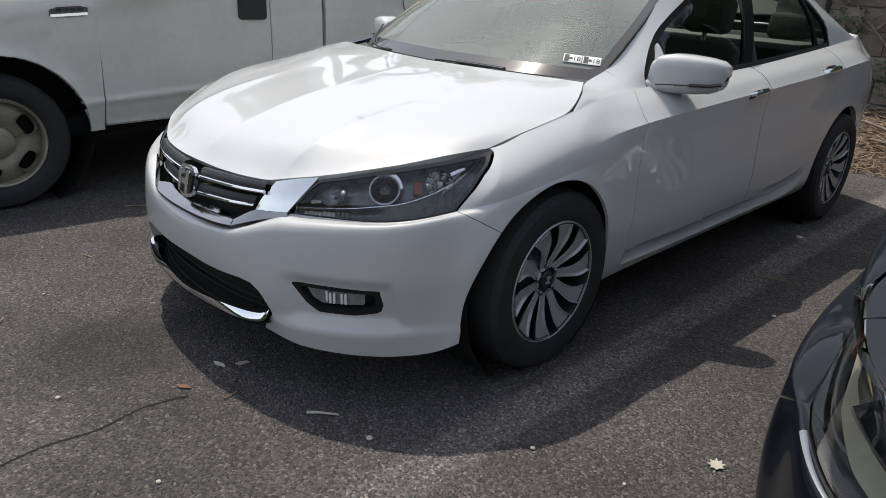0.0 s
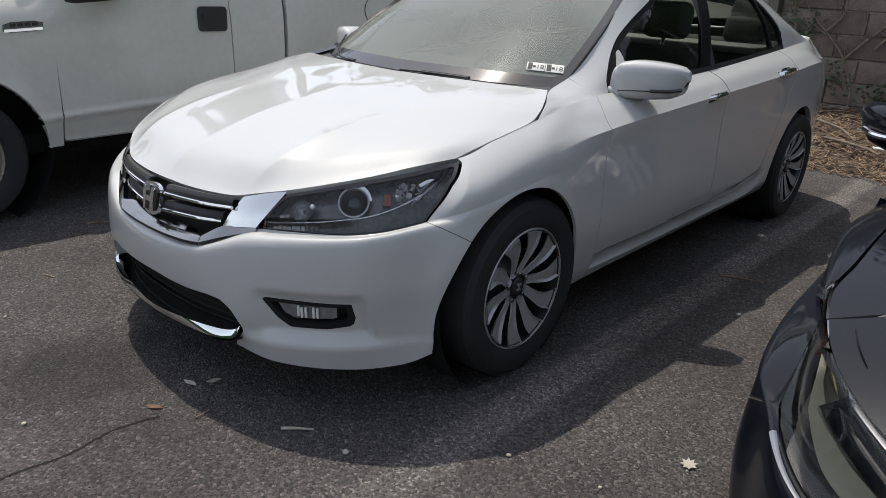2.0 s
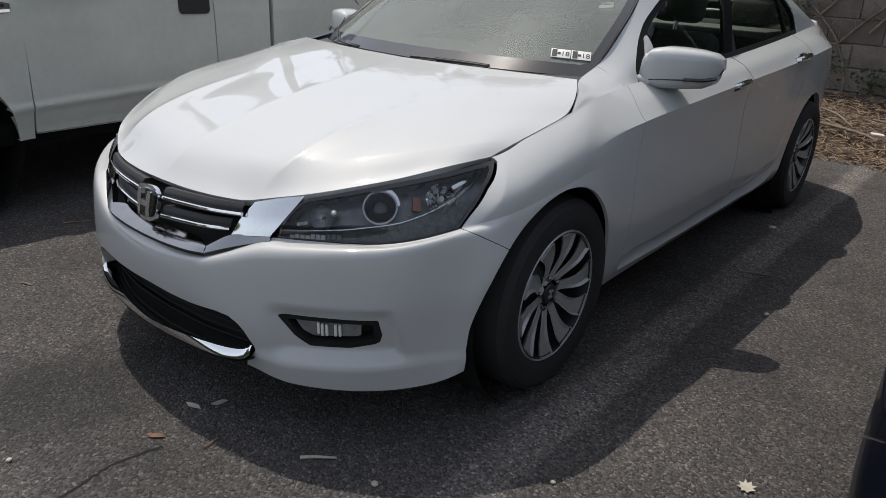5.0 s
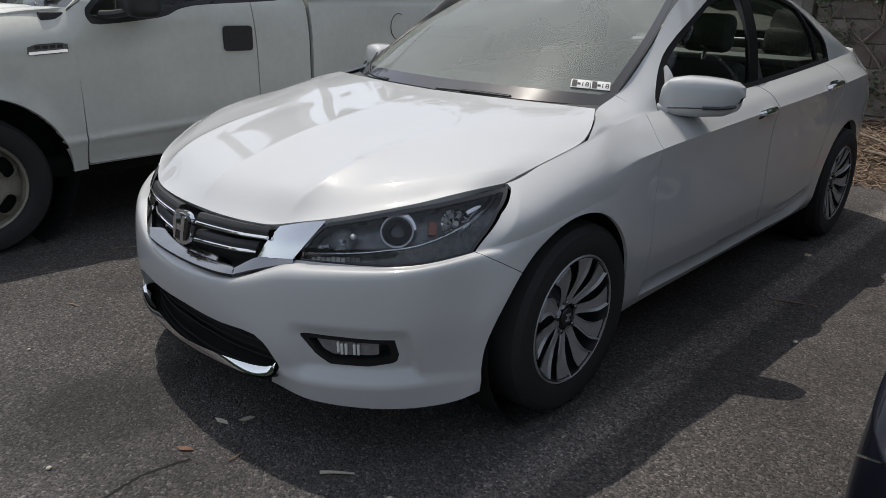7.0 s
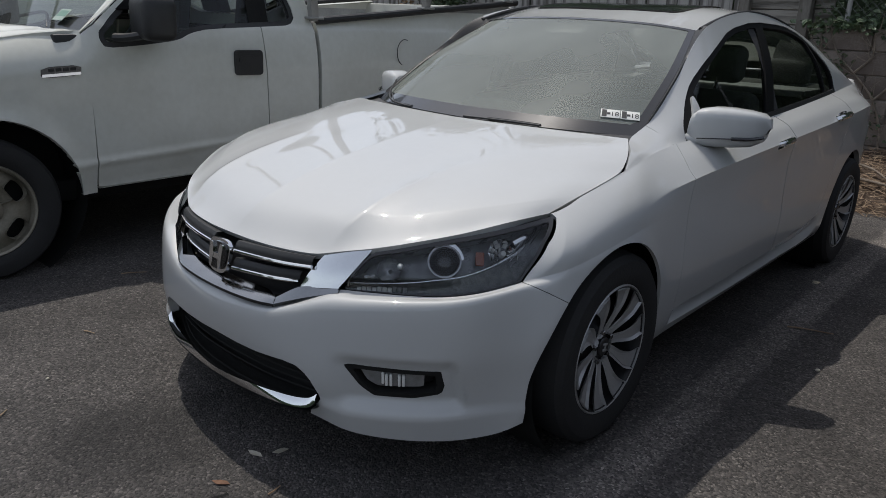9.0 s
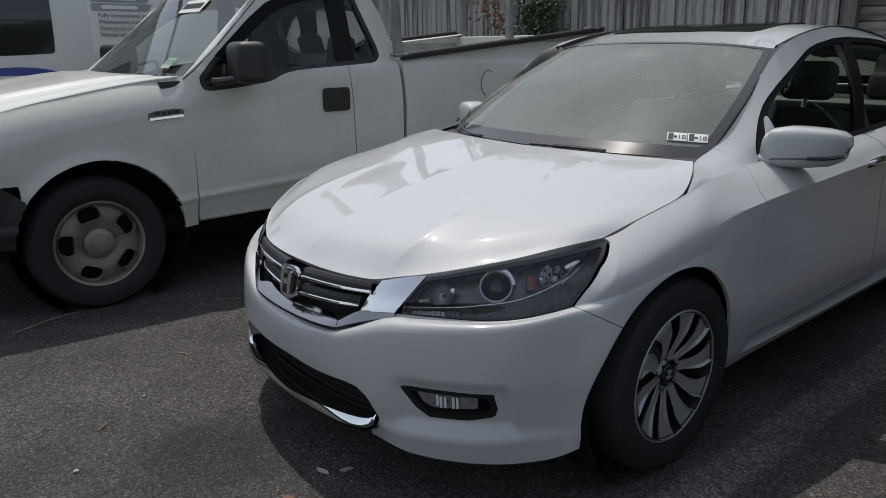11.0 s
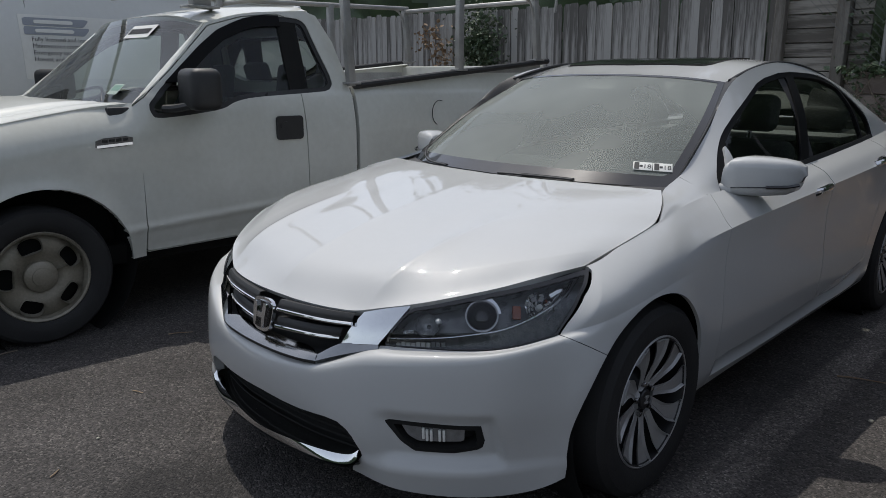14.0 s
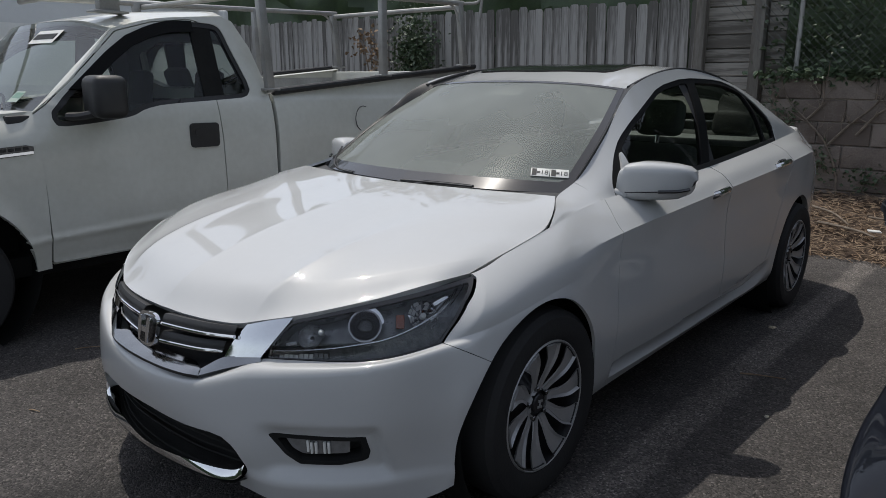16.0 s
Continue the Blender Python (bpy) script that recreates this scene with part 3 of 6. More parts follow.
def both_halves(shape):
    """A half from x = 0 outwards and its mirror image, welded in the middle."""
    v = np.array(shape[0])
    v2, f2 = mirrored(shape)
    remap, verts = {}, [tuple(p) for p in v]
    for i, p in enumerate(v):
        if abs(p[0]) < 1e-4:
            remap[i] = i
        else:
            remap[i] = len(verts)
            verts.append(tuple(v2[i]))
    return np.array(verts), list(shape[1]) + [[remap[i] for i in f] for f in f2]


def bm_shape(bm):
    bm.verts.ensure_lookup_table()
    bm.verts.index_update()
    out = np.array([tuple(v.co) for v in bm.verts]), [[v.index for v in f.verts] for f in bm.faces]
    bm.free()
    return out


def box(x0, x1, y0, y1, z0, z1, bevel=0.0, seg=2):
    bm = bmesh.new()
    bmesh.ops.create_cube(bm, size=1, matrix=Matrix.Translation(((x0 + x1) / 2, (y0 + y1) / 2, (z0 + z1) / 2)) @ Matrix.Diagonal((abs(x1 - x0), abs(y1 - y0), abs(z1 - z0), 1)))
    if bevel:
        bmesh.ops.bevel(bm, geom=bm.edges[:], offset=bevel, segments=seg, affect="EDGES", profile=.5)
    return bm_shape(bm)


def revolved(profile, n=48, axis="x"):
    """A profile of (along, radius) turned round the axis."""
    p = np.array(profile, float)
    a = np.linspace(0, 2 * np.pi, n, endpoint=False)
    v = np.stack([np.repeat(p[None, :, 0], n, 0), p[None, :, 1] * np.cos(a)[:, None], p[None, :, 1] * np.sin(a)[:, None]], -1)
    if axis == "z":
        v = v[..., [1, 2, 0]]
    elif axis == "y":
        v = v[..., [2, 0, 1]]
    m = len(p)
    f = [[i * m + j, ((i + 1) % n) * m + j, ((i + 1) % n) * m + j + 1, i * m + j + 1] for i in range(n) for j in range(m - 1)]
    return v.reshape(-1, 3), [q[::-1] for q in f] if axis == "y" else f


def tube(points, radius, n=8, smooth=6):
    """A round bar along a path."""
    p = along(points, (len(points) - 1) * smooth + 1) if len(points) > 2 else np.array(points, float)
    v, f = [], []
    for i, c in enumerate(p):
        d = Vector(p[min(i + 1, len(p) - 1)] - p[max(i - 1, 0)]).normalized()
        u = d.cross(Vector((0, 0, 1)) if abs(d.z) < .9 else Vector((0, 1, 0))).normalized()
        w = d.cross(u)
        r = radius if np.isscalar(radius) else radius[0] + (radius[1] - radius[0]) * i / (len(p) - 1)
        for k in range(n):
            a = 2 * math.pi * k / n
            v.append(Vector(c) + r * (math.cos(a) * u + math.sin(a) * w))
    for i in range(len(p) - 1):
        f += [[i * n + k, i * n + (k + 1) % n, (i + 1) * n + (k + 1) % n, (i + 1) * n + k] for k in range(n)]
    f += [list(range(n))[::-1], [(len(p) - 1) * n + k for k in range(n)]]
    return np.array([tuple(q) for q in v]), f


def grid_shape(g, flip=False):
    n, m = g.shape[:2]
    f = [[i * m + j, (i + 1) * m + j, (i + 1) * m + j + 1, i * m + j + 1] for i in range(n - 1) for j in range(m - 1)]
    return g.reshape(-1, 3), [q[::-1] for q in f] if flip else f


def loft(a, b, n=40, flip=False, steps=2, bulge=None):
    """A strip between two curves."""
    p, q = (along(c, n) if len(c) > 2 else np.linspace(c[0], c[1], n) for c in (a, b))
    w = np.linspace(0, 1, steps)[None, :, None]
    g = p[:, None] * (1 - w) + q[:, None] * w
    if bulge is not None:
        g = g + np.array(bulge) * 4 * w * (1 - w)
    return grid_shape(g, flip)


def vertex_normals(v, faces):
    n = np.zeros_like(v)
    for f in faces:
        c = np.cross(v[f[1]] - v[f[0]], v[f[2]] - v[f[0]]) if len(f) == 3 else np.cross(v[f[2]] - v[f[0]], v[f[3]] - v[f[1]])
        for i in f:
            n[i] += c
    return n / np.maximum(np.linalg.norm(n, axis=1, keepdims=True), 1e-12)


def flanged(shape, depth=.014, seam=False):
    """A panel whose free edges are folded inwards, so that gaps between panels have depth."""
    v, faces = np.array(shape[0], float), [list(f) for f in shape[1]]
    if not len(v):
        return v, faces
    normal = vertex_normals(v, faces)
    used = {}
    for f in faces:
        for a, b in zip(f, f[1:] + f[:1]):
            used[(a, b)] = used.get((a, b), 0) + 1
    rim = [(a, b) for a, b in used if (b, a) not in used and not (seam and abs(v[a][0]) < 1e-4 and abs(v[b][0]) < 1e-4)]
    index, verts = {}, [tuple(p) for p in v]
    for a, b in rim:
        for i in (a, b):
            if i not in index:
                index[i] = len(verts)
                verts.append(tuple(v[i] - depth * normal[i]))
        faces.append([b, a, index[a], index[b]])
    return np.array(verts), faces


def panel(grid, fields, depth=.014, out=0.0, flip=False, seam=False):
    v, f = clipped(grid, fields)
    if flip:
        f = [list(q)[::-1] for q in f]
    if out and len(v):
        v = v + out * vertex_normals(v, f)
    return flanged((v, f), depth, seam) if depth else (v, f)


def outline(points, height, m=Matrix(), rounds=0):
    """A flat shape of the given thickness from an outline in x and y."""
    q = np.array(points, float)
    for _ in range(rounds):
        nxt = np.roll(q, -1, 0)
        q = np.stack([q * .8 + nxt * .2, q * .2 + nxt * .8], 1).reshape(-1, 2)
    k = len(q)
    v = [(x, y, 0) for x, y in q] + [(x, y, height) for x, y in q]
    f = [list(range(k))[::-1], list(range(k, 2 * k))] + [[i, (i + 1) % k, k + (i + 1) % k, k + i] for i in range(k)]
    return moved((np.array(v), f), m)


# ---- ground ----
def ground():
    bm = bmesh.new()
    bmesh.ops.create_grid(bm, x_segments=60, y_segments=60, size=60)
    shape = bm_shape(bm)
    return tagged(part("ground", shape, ASPHALT), "worn grey asphalt car park", "ground", kind="structure")


ground()


def wall_and_fence():
    """The block wall, the board fence beside it and the planted bank in front."""
    core = part("wall_back", box(-.14, 9.0, 5.462, 5.64, -.1, 1.41, .004), MORTAR)
    wall = tagged(core, "low weathered concrete block wall behind a mulched bank", "wall", kind="structure")
    course, length = .2035, .44
    mesh = mesh_of("block", *box(-.2155, .2155, -.012, .012, -.0965, .0965, .006, 1), BLOCK)
    half = mesh_of("block", *box(-.105, .105, -.012, .012, -.0965, .0965, .006, 1), BLOCK)
    rng = random.Random(4)
    for row in range(6):
        z = 1.41 - course * (row + .5)
        for k in range(17):
            x = .075 + length * (k + (.5 if row % 2 else 0))
            b = link("block", mesh, wall)
            b.matrix_basis = pose(x, 5.452 + rng.uniform(-.004, .003), z, rng.uniform(-.4, .4), rng.uniform(-.3, .3), rng.uniform(-.4, .4))
        if row % 2:
            link("block", half, wall).matrix_basis = pose(-.03, 5.452, z)
    fence = tagged(part("fence_rail", joined(box(-9.4, -.90, 5.70, 5.74, .70, .79, .004), box(-9.4, -.90, 5.70, 5.74, 1.80, 1.89, .004)), POST_WOOD), "grey weathered board fence above the car park", "fence", kind="structure")
    boards = []
    for w in (.118, .112, .121):
        q = [(-w / 2, 0), (w / 2, 0), (w / 2, 1.80), (w / 2 - .02, 1.84), (-w / 2 + .02, 1.84), (-w / 2, 1.80)]
        boards.append(mesh_of("board", *outline(q, .02, Matrix(((1, 0, 0, 0), (0, 0, -1, 0), (0, 1, 0, 0), (0, 0, 0, 1)))), FENCE_WOOD, 20))
    x, k = -.99, 0
    while x > -9.4:
        b = link("board", boards[k % 3], fence)
        b.matrix_basis = pose(x, 5.70 + rng.uniform(-.006, .004), .33 + rng.uniform(-.03, .02) + .012 * (-x), 0, rng.uniform(-.45, .45) - 1.2, rng.uniform(-1.5, 1.5))
        x -= .1175 + rng.uniform(0, .003)
        k += 1
    # the boarded bay between two posts
    for px, w in ((-.93, .10), (-.36, .11)):
        tagged(part("fence_post", box(px - w / 2, px + w / 2, 5.56, 5.66, .1, 2.6, .008), POST_WOOD), "square grey timber fence post", "post", "fence posts", "structure")
    bay = tagged(part("bay_back", box(-.88, -.16, 5.72, 5.75, .2, 2.5, .004), POST_WOOD), "bay of level weathered planks between fence posts", "fence", kind="structure")
    plank = mesh_of("plank", *box(-.27, .27, -.012, .012, -.064, .064, .006, 1), PLANK_WOOD)
    short = mesh_of("plank", *box(-.085, .085, -.012, .012, -.064, .064, .006, 1), PLANK_WOOD)
    for r in range(16):
        link("plank", plank, bay).matrix_basis = pose(-.645, 5.69 + rng.uniform(-.005, .005), .40 + .135 * r, 0, rng.uniform(-.5, .5), rng.uniform(-.6, .6))
        link("plank", short, bay).matrix_basis = pose(-.215, 5.69, .40 + .135 * r + .02, 0, rng.uniform(-.5, .5), 0)
    # bank and straw
    ys, xs = np.linspace(4.28, 5.60, 34), np.linspace(-7.5, 9.0, 160)
    g = np.zeros((len(xs), len(ys), 3))
    g[..., 0], g[..., 1] = xs[:, None], ys[None]
    edge = .06 * np.sin(xs * 2.3)[:, None] + .03 * np.sin(xs * 7.1 + 1)[:, None]
    rise = np.clip((ys[None] - 4.34 - edge) / 1.05, 0, 1)
    bumps = np.array([[noise.noise(Vector((a * 4, b * 4, 0))) + .5 * noise.noise(Vector((a * 11, b * 11, 3))) for b in ys] for a in xs])
    g[..., 2] = .36 * rise ** .85 + .025 * bumps * np.clip(rise * 5, 0, 1) - .012 * (rise <= 0)
    tagged(part("planting_bank", grid_shape(g), SOIL), "dark soil bank under straw mulch", "ground", kind="structure")
    sticks = []
    for k in range(5200):
        x, y = rng.uniform(-.6, 2.6) if k % 5 else rng.uniform(-7, 8), rng.uniform(4.30, 5.44)
        r = np.clip((y - 4.34) / 1.05, 0, 1)
        z = .36 * r ** .85 + rng.uniform(.0, .035)
        L, a, e, w = rng.uniform(.03, .13), rng.uniform(0, math.pi), rng.uniform(-.35, .35), rng.uniform(.002, .0055)
        d = np.array([math.cos(a) * math.cos(e), math.sin(a) * math.cos(e), math.sin(e)]) * L / 2
        n = np.array([-math.sin(a), math.cos(a), 0]) * w
        c = np.array([x, y, z])
        sticks.append((np.array([c - d - n, c + d - n * .6, c + d + n * .6, c - d + n, c + [0, 0, w * 1.2]]), [[0, 1, 4], [1, 2, 4], [2, 3, 4], [3, 0, 4]]))
    tagged(part("straw_mulch", joined(*sticks), STRAW, smooth=False), "loose pale straw and wood chips on the bank", "mulch", kind="stuff")
    for pts, r in (([(.55, 4.78, .20), (.72, 4.70, .20), (.90, 4.62, .19), (1.02, 4.55, .17)], .014), ([(.40, 5.02, .30), (.62, 4.92, .27), (.80, 4.70, .22)], .012), ([(.9, 4.9, .27), (1.25, 4.86, .26), (1.5, 4.9, .28)], .009)):
        tagged(part("dead_branch", tube(pts, (r, r * .5), 7), BARK), "dry dead branch lying on straw mulch", "branch", "dead branches")
    tagged(part("litter_paper", moved(box(-.05, .05, -.02, .02, 0, .012, .004), pose(1.0, 4.62, .20, 12, 5, 35)), PAPER), "pale scrap of litter on the mulch", "litter")


def leaf_cloud(name, centres, count, size, mat, seed, label, category, kind=""):
    """Many small bent leaves strewn through rough clumps."""
    rng = random.Random(seed)
    v, f = [], []
    for k in range(count):
        cx, cy, cz, rx, ry, rz = centres[rng.randrange(len(centres))]
        d = Vector((rng.gauss(0, .5), rng.gauss(0, .5), rng.gauss(0, .5)))
        p = Vector((cx + d.x * rx, cy + d.y * ry, cz + d.z * rz))
        m = Euler((rng.uniform(-1.2, 1.2), rng.uniform(-1.2, 1.2), rng.uniform(0, 6.3))).to_matrix()
        s = size * rng.uniform(.6, 1.3)
        q = len(v)
        for a, b, c in ((0, -.5, 0), (.42, -.1, .10), (.2, .35, .06), (0, .62, -.08), (-.2, .35, .06), (-.42, -.1, .10)):
            v.append(tuple(p + m @ Vector((a * s, b * s, c * s))))
        f += [[q, q + 1, q + 2, q + 3], [q, q + 3, q + 4, q + 5]]
    return tagged(part(name, (np.array(v), f), mat, smooth=False), label, category, kind=kind)


def greenery():
    leaf_cloud("ivy", [(x, 5.60, z, .35, .10, .30) for x in np.arange(.05, 5.0, .45) for z in np.arange(1.60, 3.3, .35)] + [(x, 5.45, 1.42, .30, .07, .07) for x in np.arange(-.05, 4.0, .3)], 10000, .055, LEAF, 3, "dense dark ivy grown through a chain link fence", "ivy", "stuff")
    leaf_cloud("wall_creeper", [(-.10, 5.42, 1.25, .10, .04, .35), (.05, 5.42, 1.0, .12, .03, .2), (.35, 5.40, .62, .14, .04, .2), (.75, 5.41, .52, .2, .03, .12), (1.2, 5.41, .5, .3, .03, .12)], 420, .035, LEAF, 5, "sparse creeper leaves on the block wall", "creeper", "stuff")
    for k, pts in enumerate(([(.52, 5.40, .36), (.50, 5.41, .55), (.38, 5.42, .82), (.20, 5.42, 1.02), (.02, 5.43, 1.20), (-.08, 5.43, 1.45)], [(.40, 5.42, .80), (.55, 5.42, .98), (.72, 5.43, 1.15), (.86, 5.43, 1.33), (1.05, 5.43, 1.42)], [(.62, 5.42, .9), (.78, 5.42, 1.10), (1.0, 5.42, 1.25), (1.3, 5.43, 1.38)], [(.98, 5.41, .35), (1.03, 5.42, .6), (1.15, 5.42, .8), (1.2, 5.42, 1.0)], [(.2, 5.42, 1.02), (.32, 5.42, 1.18), (.3, 5.43, 1.38)], [(-.02, 5.42, .7), (-.06, 5.42, 1.0), (-.12, 5.42, 1.3)])):
        rng = random.Random(60 + k)
        stems = [tube(pts, (.012, .005), 6)]
        line = along(pts, 40)
        for q in range(9):
            a = line[rng.randrange(6, 39)]
            turn, reach = rng.uniform(.25, 2.9), rng.uniform(.10, .30)
            tip = a + np.array([math.cos(turn) * reach, rng.uniform(-.05, .01), math.sin(turn) * reach])
            bend = (a + tip) / 2 + np.array([rng.uniform(-.03, .03), -.01, rng.uniform(-.03, .03)])
            stems.append(tube([tuple(a), tuple(bend), tuple(tip)], (.0045, .0015), 5, 4))
            if q % 2:
                fork = bend + np.array([rng.uniform(-.10, .10), -.01, rng.uniform(.03, .10)])
                stems.append(tube([tuple(bend), tuple(fork)], (.003, .0012), 5))
        tagged(part("vine", joined(*stems), BARK), "bare woody vine with dry twigs climbing the block wall", "vine", "vines")
    rng = random.Random(8)
    wires = []
    for k in range(70):
        x = .0 + .07 * k
        for s in (1, -1):
            wires.append(tube([(x, 5.53, 1.42), (x + s * 1.3, 5.53, 2.72)], .0022, 3))
    fence = tagged(part("chain_link", joined(*wires), WIRE), "old chain link fence on top of the wall", "fence", kind="structure")
    part("post", tube([(.03, 5.53, 1.35), (.03, 5.53, 2.8)], .022, 10), GALVANISED, fence)
    part("post", tube([(2.6, 5.53, 1.35), (2.6, 5.53, 2.8)], .022, 10), GALVANISED, fence)
    # shrub at the fence behind the pickup, and trees behind all
    shrub = thing("shrub", (-4.8, 5.5, .3), "dark green shrub against the board fence", "shrub")
    s = leaf_cloud("crown", [(-4.75, 5.5, 1.25, .38, .18, .75), (-4.85, 5.52, 1.75, .32, .18, .5)], 2600, .05, LEAF, 9, "", "")
    for key in ("category", "kind"):
        if key in s:
            del s[key]
    s.parent, s.matrix_parent_inverse = shrub, Matrix.Translation((4.8, -5.5, -.3))
    part("stem", tube([(-4.8, 5.5, .3), (-4.78, 5.5, .9), (-4.9, 5.5, 1.6)], (.03, .01), 8), BARK, shrub)
    bare = thing("withered_bush", (-5.6, 5.45, .3), "half withered bush with pale dry leaves", "bush")
    s = leaf_cloud("crown", [(-5.65, 5.4, 1.85, .30, .1, .22), (-5.4, 5.4, 1.6, .2, .1, .3)], 160, .06, STRAW, 10, "", "")
    s.parent, s.matrix_parent_inverse = bare, Matrix.Translation((5.6, -5.45, -.3))
    part("stem", tube([(-5.6, 5.45, .3), (-5.55, 5.42, 1.2), (-5.7, 5.4, 1.9)], (.02, .006), 8), BARK, bare)
    for k, (x, y, h, w) in enumerate(((-11, 10.5, 7, 3.2), (-6.5, 11.0, 8, 3.4), (-2.0, 10.2, 7.5, 3.2), (2.2, 9.4, 7, 3.0), (6.6, 10.0, 8, 3.4), (11, 9.0, 7, 3.2))):
        tree = thing("tree", (x, y, 0), "broad leafy tree behind the fence", "tree", "trees behind the fence")
        part("trunk", joined(tube([(x, y, -.1), (x + .1, y, 1.6), (x - .1, y + .1, 3.2), (x + .1, y, h * .75)], (.22, .07), 9), *[tube([(x, y, 1.8 + .5 * j), (x + 1.1 * math.cos(j * 2.2), y + 1.1 * math.sin(j * 2.2), 2.9 + .55 * j), (x + 1.9 * math.cos(j * 2.2 + .3), y + 1.9 * math.sin(j * 2.2 + .3), 3.6 + .6 * j)], (.08, .02), 6) for j in range(5)]), BARK, tree)
        rr = random.Random(20 + k)
        clumps = []
        for _ in range(26):
            a, rad, hh = rr.uniform(0, 6.28), rr.uniform(.2, 1) * w * .55, rr.uniform(.22, 1) * h
            clumps.append((x + rad * math.cos(a), y + rad * math.sin(a), hh, .95, .95, .7))
        s = leaf_cloud("crown", clumps, 4200, .19, TREE_LEAF, 30 + k, "", "")
        s.parent, s.matrix_parent_inverse = tree, Matrix.Translation((-x, -y, 0))


def surroundings():
    """Dark hedge behind the fences, and an added far ring of woods, out of view, that closes the place and blocks low
    skylight.
    """
    g = []
    for x in np.linspace(-16, 14, 120):
        g.append([(x, 6.35 + .25 * noise.noise(Vector((x * 1.7, z * 1.7, 0))) + .10 * noise.noise(Vector((x * 6, z * 6, 2))), z) for z in np.linspace(0, 4.2 + .5 * noise.noise(Vector((x * .8, 0, 5))), 30)])
    tagged(part("hedge", grid_shape(np.array(g), False), TREE_LEAF), "dense dark hedge behind the fence", "hedge", kind="stuff")
    # added ring: its height in each direction sets how much low sky reaches the cars
    ring = []
    for a in np.linspace(0, 2 * math.pi, 241):
        r = 26 + 2 * noise.noise(Vector((math.cos(a) * 6, math.sin(a) * 6, 0)))
        top = ((9.5 if math.cos(a) > .3 else 7.5) if math.sin(a) > -.15 else 4.0) + (2.6 if math.sin(a) > -.15 else .8) * noise.noise(Vector((math.cos(a) * 5, math.sin(a) * 5, 4))) + 1.2 * noise.noise(Vector((math.cos(a) * 22, math.sin(a) * 22, 7)))
        ring.append([(r * math.cos(a), r * math.sin(a), z * top) for z in np.linspace(-.02, 1, 8)])
    tagged(part("backdrop", grid_shape(np.array(ring), True), TREE_LEAF), "unseen ring of dark trees added to block low skylight", "trees", kind="structure")


wall_and_fence()
greenery()
surroundings()


# ---- the white sedan ----
BX, BY, BZ = BODY[..., 0], BODY[..., 1], BODY[..., 2]
HUB_Z, AXLE = .325, 2.776
LAMP = [(-.9, .50), (-.9, .80), (-.262, .90), (-.268, .800), (-.338, .742), (-.43, .646), (-.44, .50)]
MOUTH = [(-.1, .362), (.16, .358), (.345, .374), (.395, .345), (.425, .275), (.412, .255), (.365, .215), (.34, .1), (-.1, .1)]
FOG = [(.497, .402), (.60, .400), (.722, .394), (.724, .345), (.716, .317), (.66, .304), (.57, .305), (.538, .336)]
DOOR_REAR = [(1.502, .352), (1.75, .370), (2.0, .390), (2.17, .414), (2.25, .56), (2.37, .75), (2.42, .88), (2.43, 1.3), (1.502, 1.3)]
GAP = .0028


def arch(y0, grow=0.0):
    dy, dz = BY - y0 + (.055 if y0 == 0 else .036), BZ - HUB_Z
    return np.hypot(dy / (.362 if y0 == 0 else .388), np.where(dz > 0, dz / .377, dz * .55)) * .37 - .37 - grow


# the line under grille and headlamp follows one level of the body
def brow():
    return (BODY_V - 4.0) * .06


def door_gap():
    """How far behind the shut line of the front door a place lies; the line leans back above the crease."""
    return BY - .455 - .085 * np.clip((BZ - .845) / .105, 0, 1) ** 1.5


def lamp_start():
    return BX - np.interp(BZ, [.592, .712], [.443, .490])


def sill_line():
    return BZ - sill_height(BY)


def at_shell(x, z, depth=0.0):
    """A frame on the front of the shell at a place across and up, sunk by depth: its z axis looks outwards, its y axis up."""
    i, j = np.unravel_index(np.argmin((BX - x) ** 2 + (BZ - z) ** 2 + (BY > .2) * 9), BX.shape)
    i, j = min(max(i, 2), BX.shape[0] - 3), min(max(j, 2), BX.shape[1] - 3)
    a, b = Vector(BODY[i + 2, j] - BODY[i - 2, j]).normalized(), Vector(BODY[i, j + 2] - BODY[i, j - 2]).normalized()
    n = a.cross(b).normalized()
    up = n.cross(a)
    c = Vector(BODY[i, j]) - depth * n
    return Matrix(((a.x, up.x, n.x, c.x), (a.y, up.y, n.y, c.y), (a.z, up.z, n.z, c.z), (0, 0, 0, 1)))


def seam():
    return BZ - (.645 - (BY + .43) * .60)


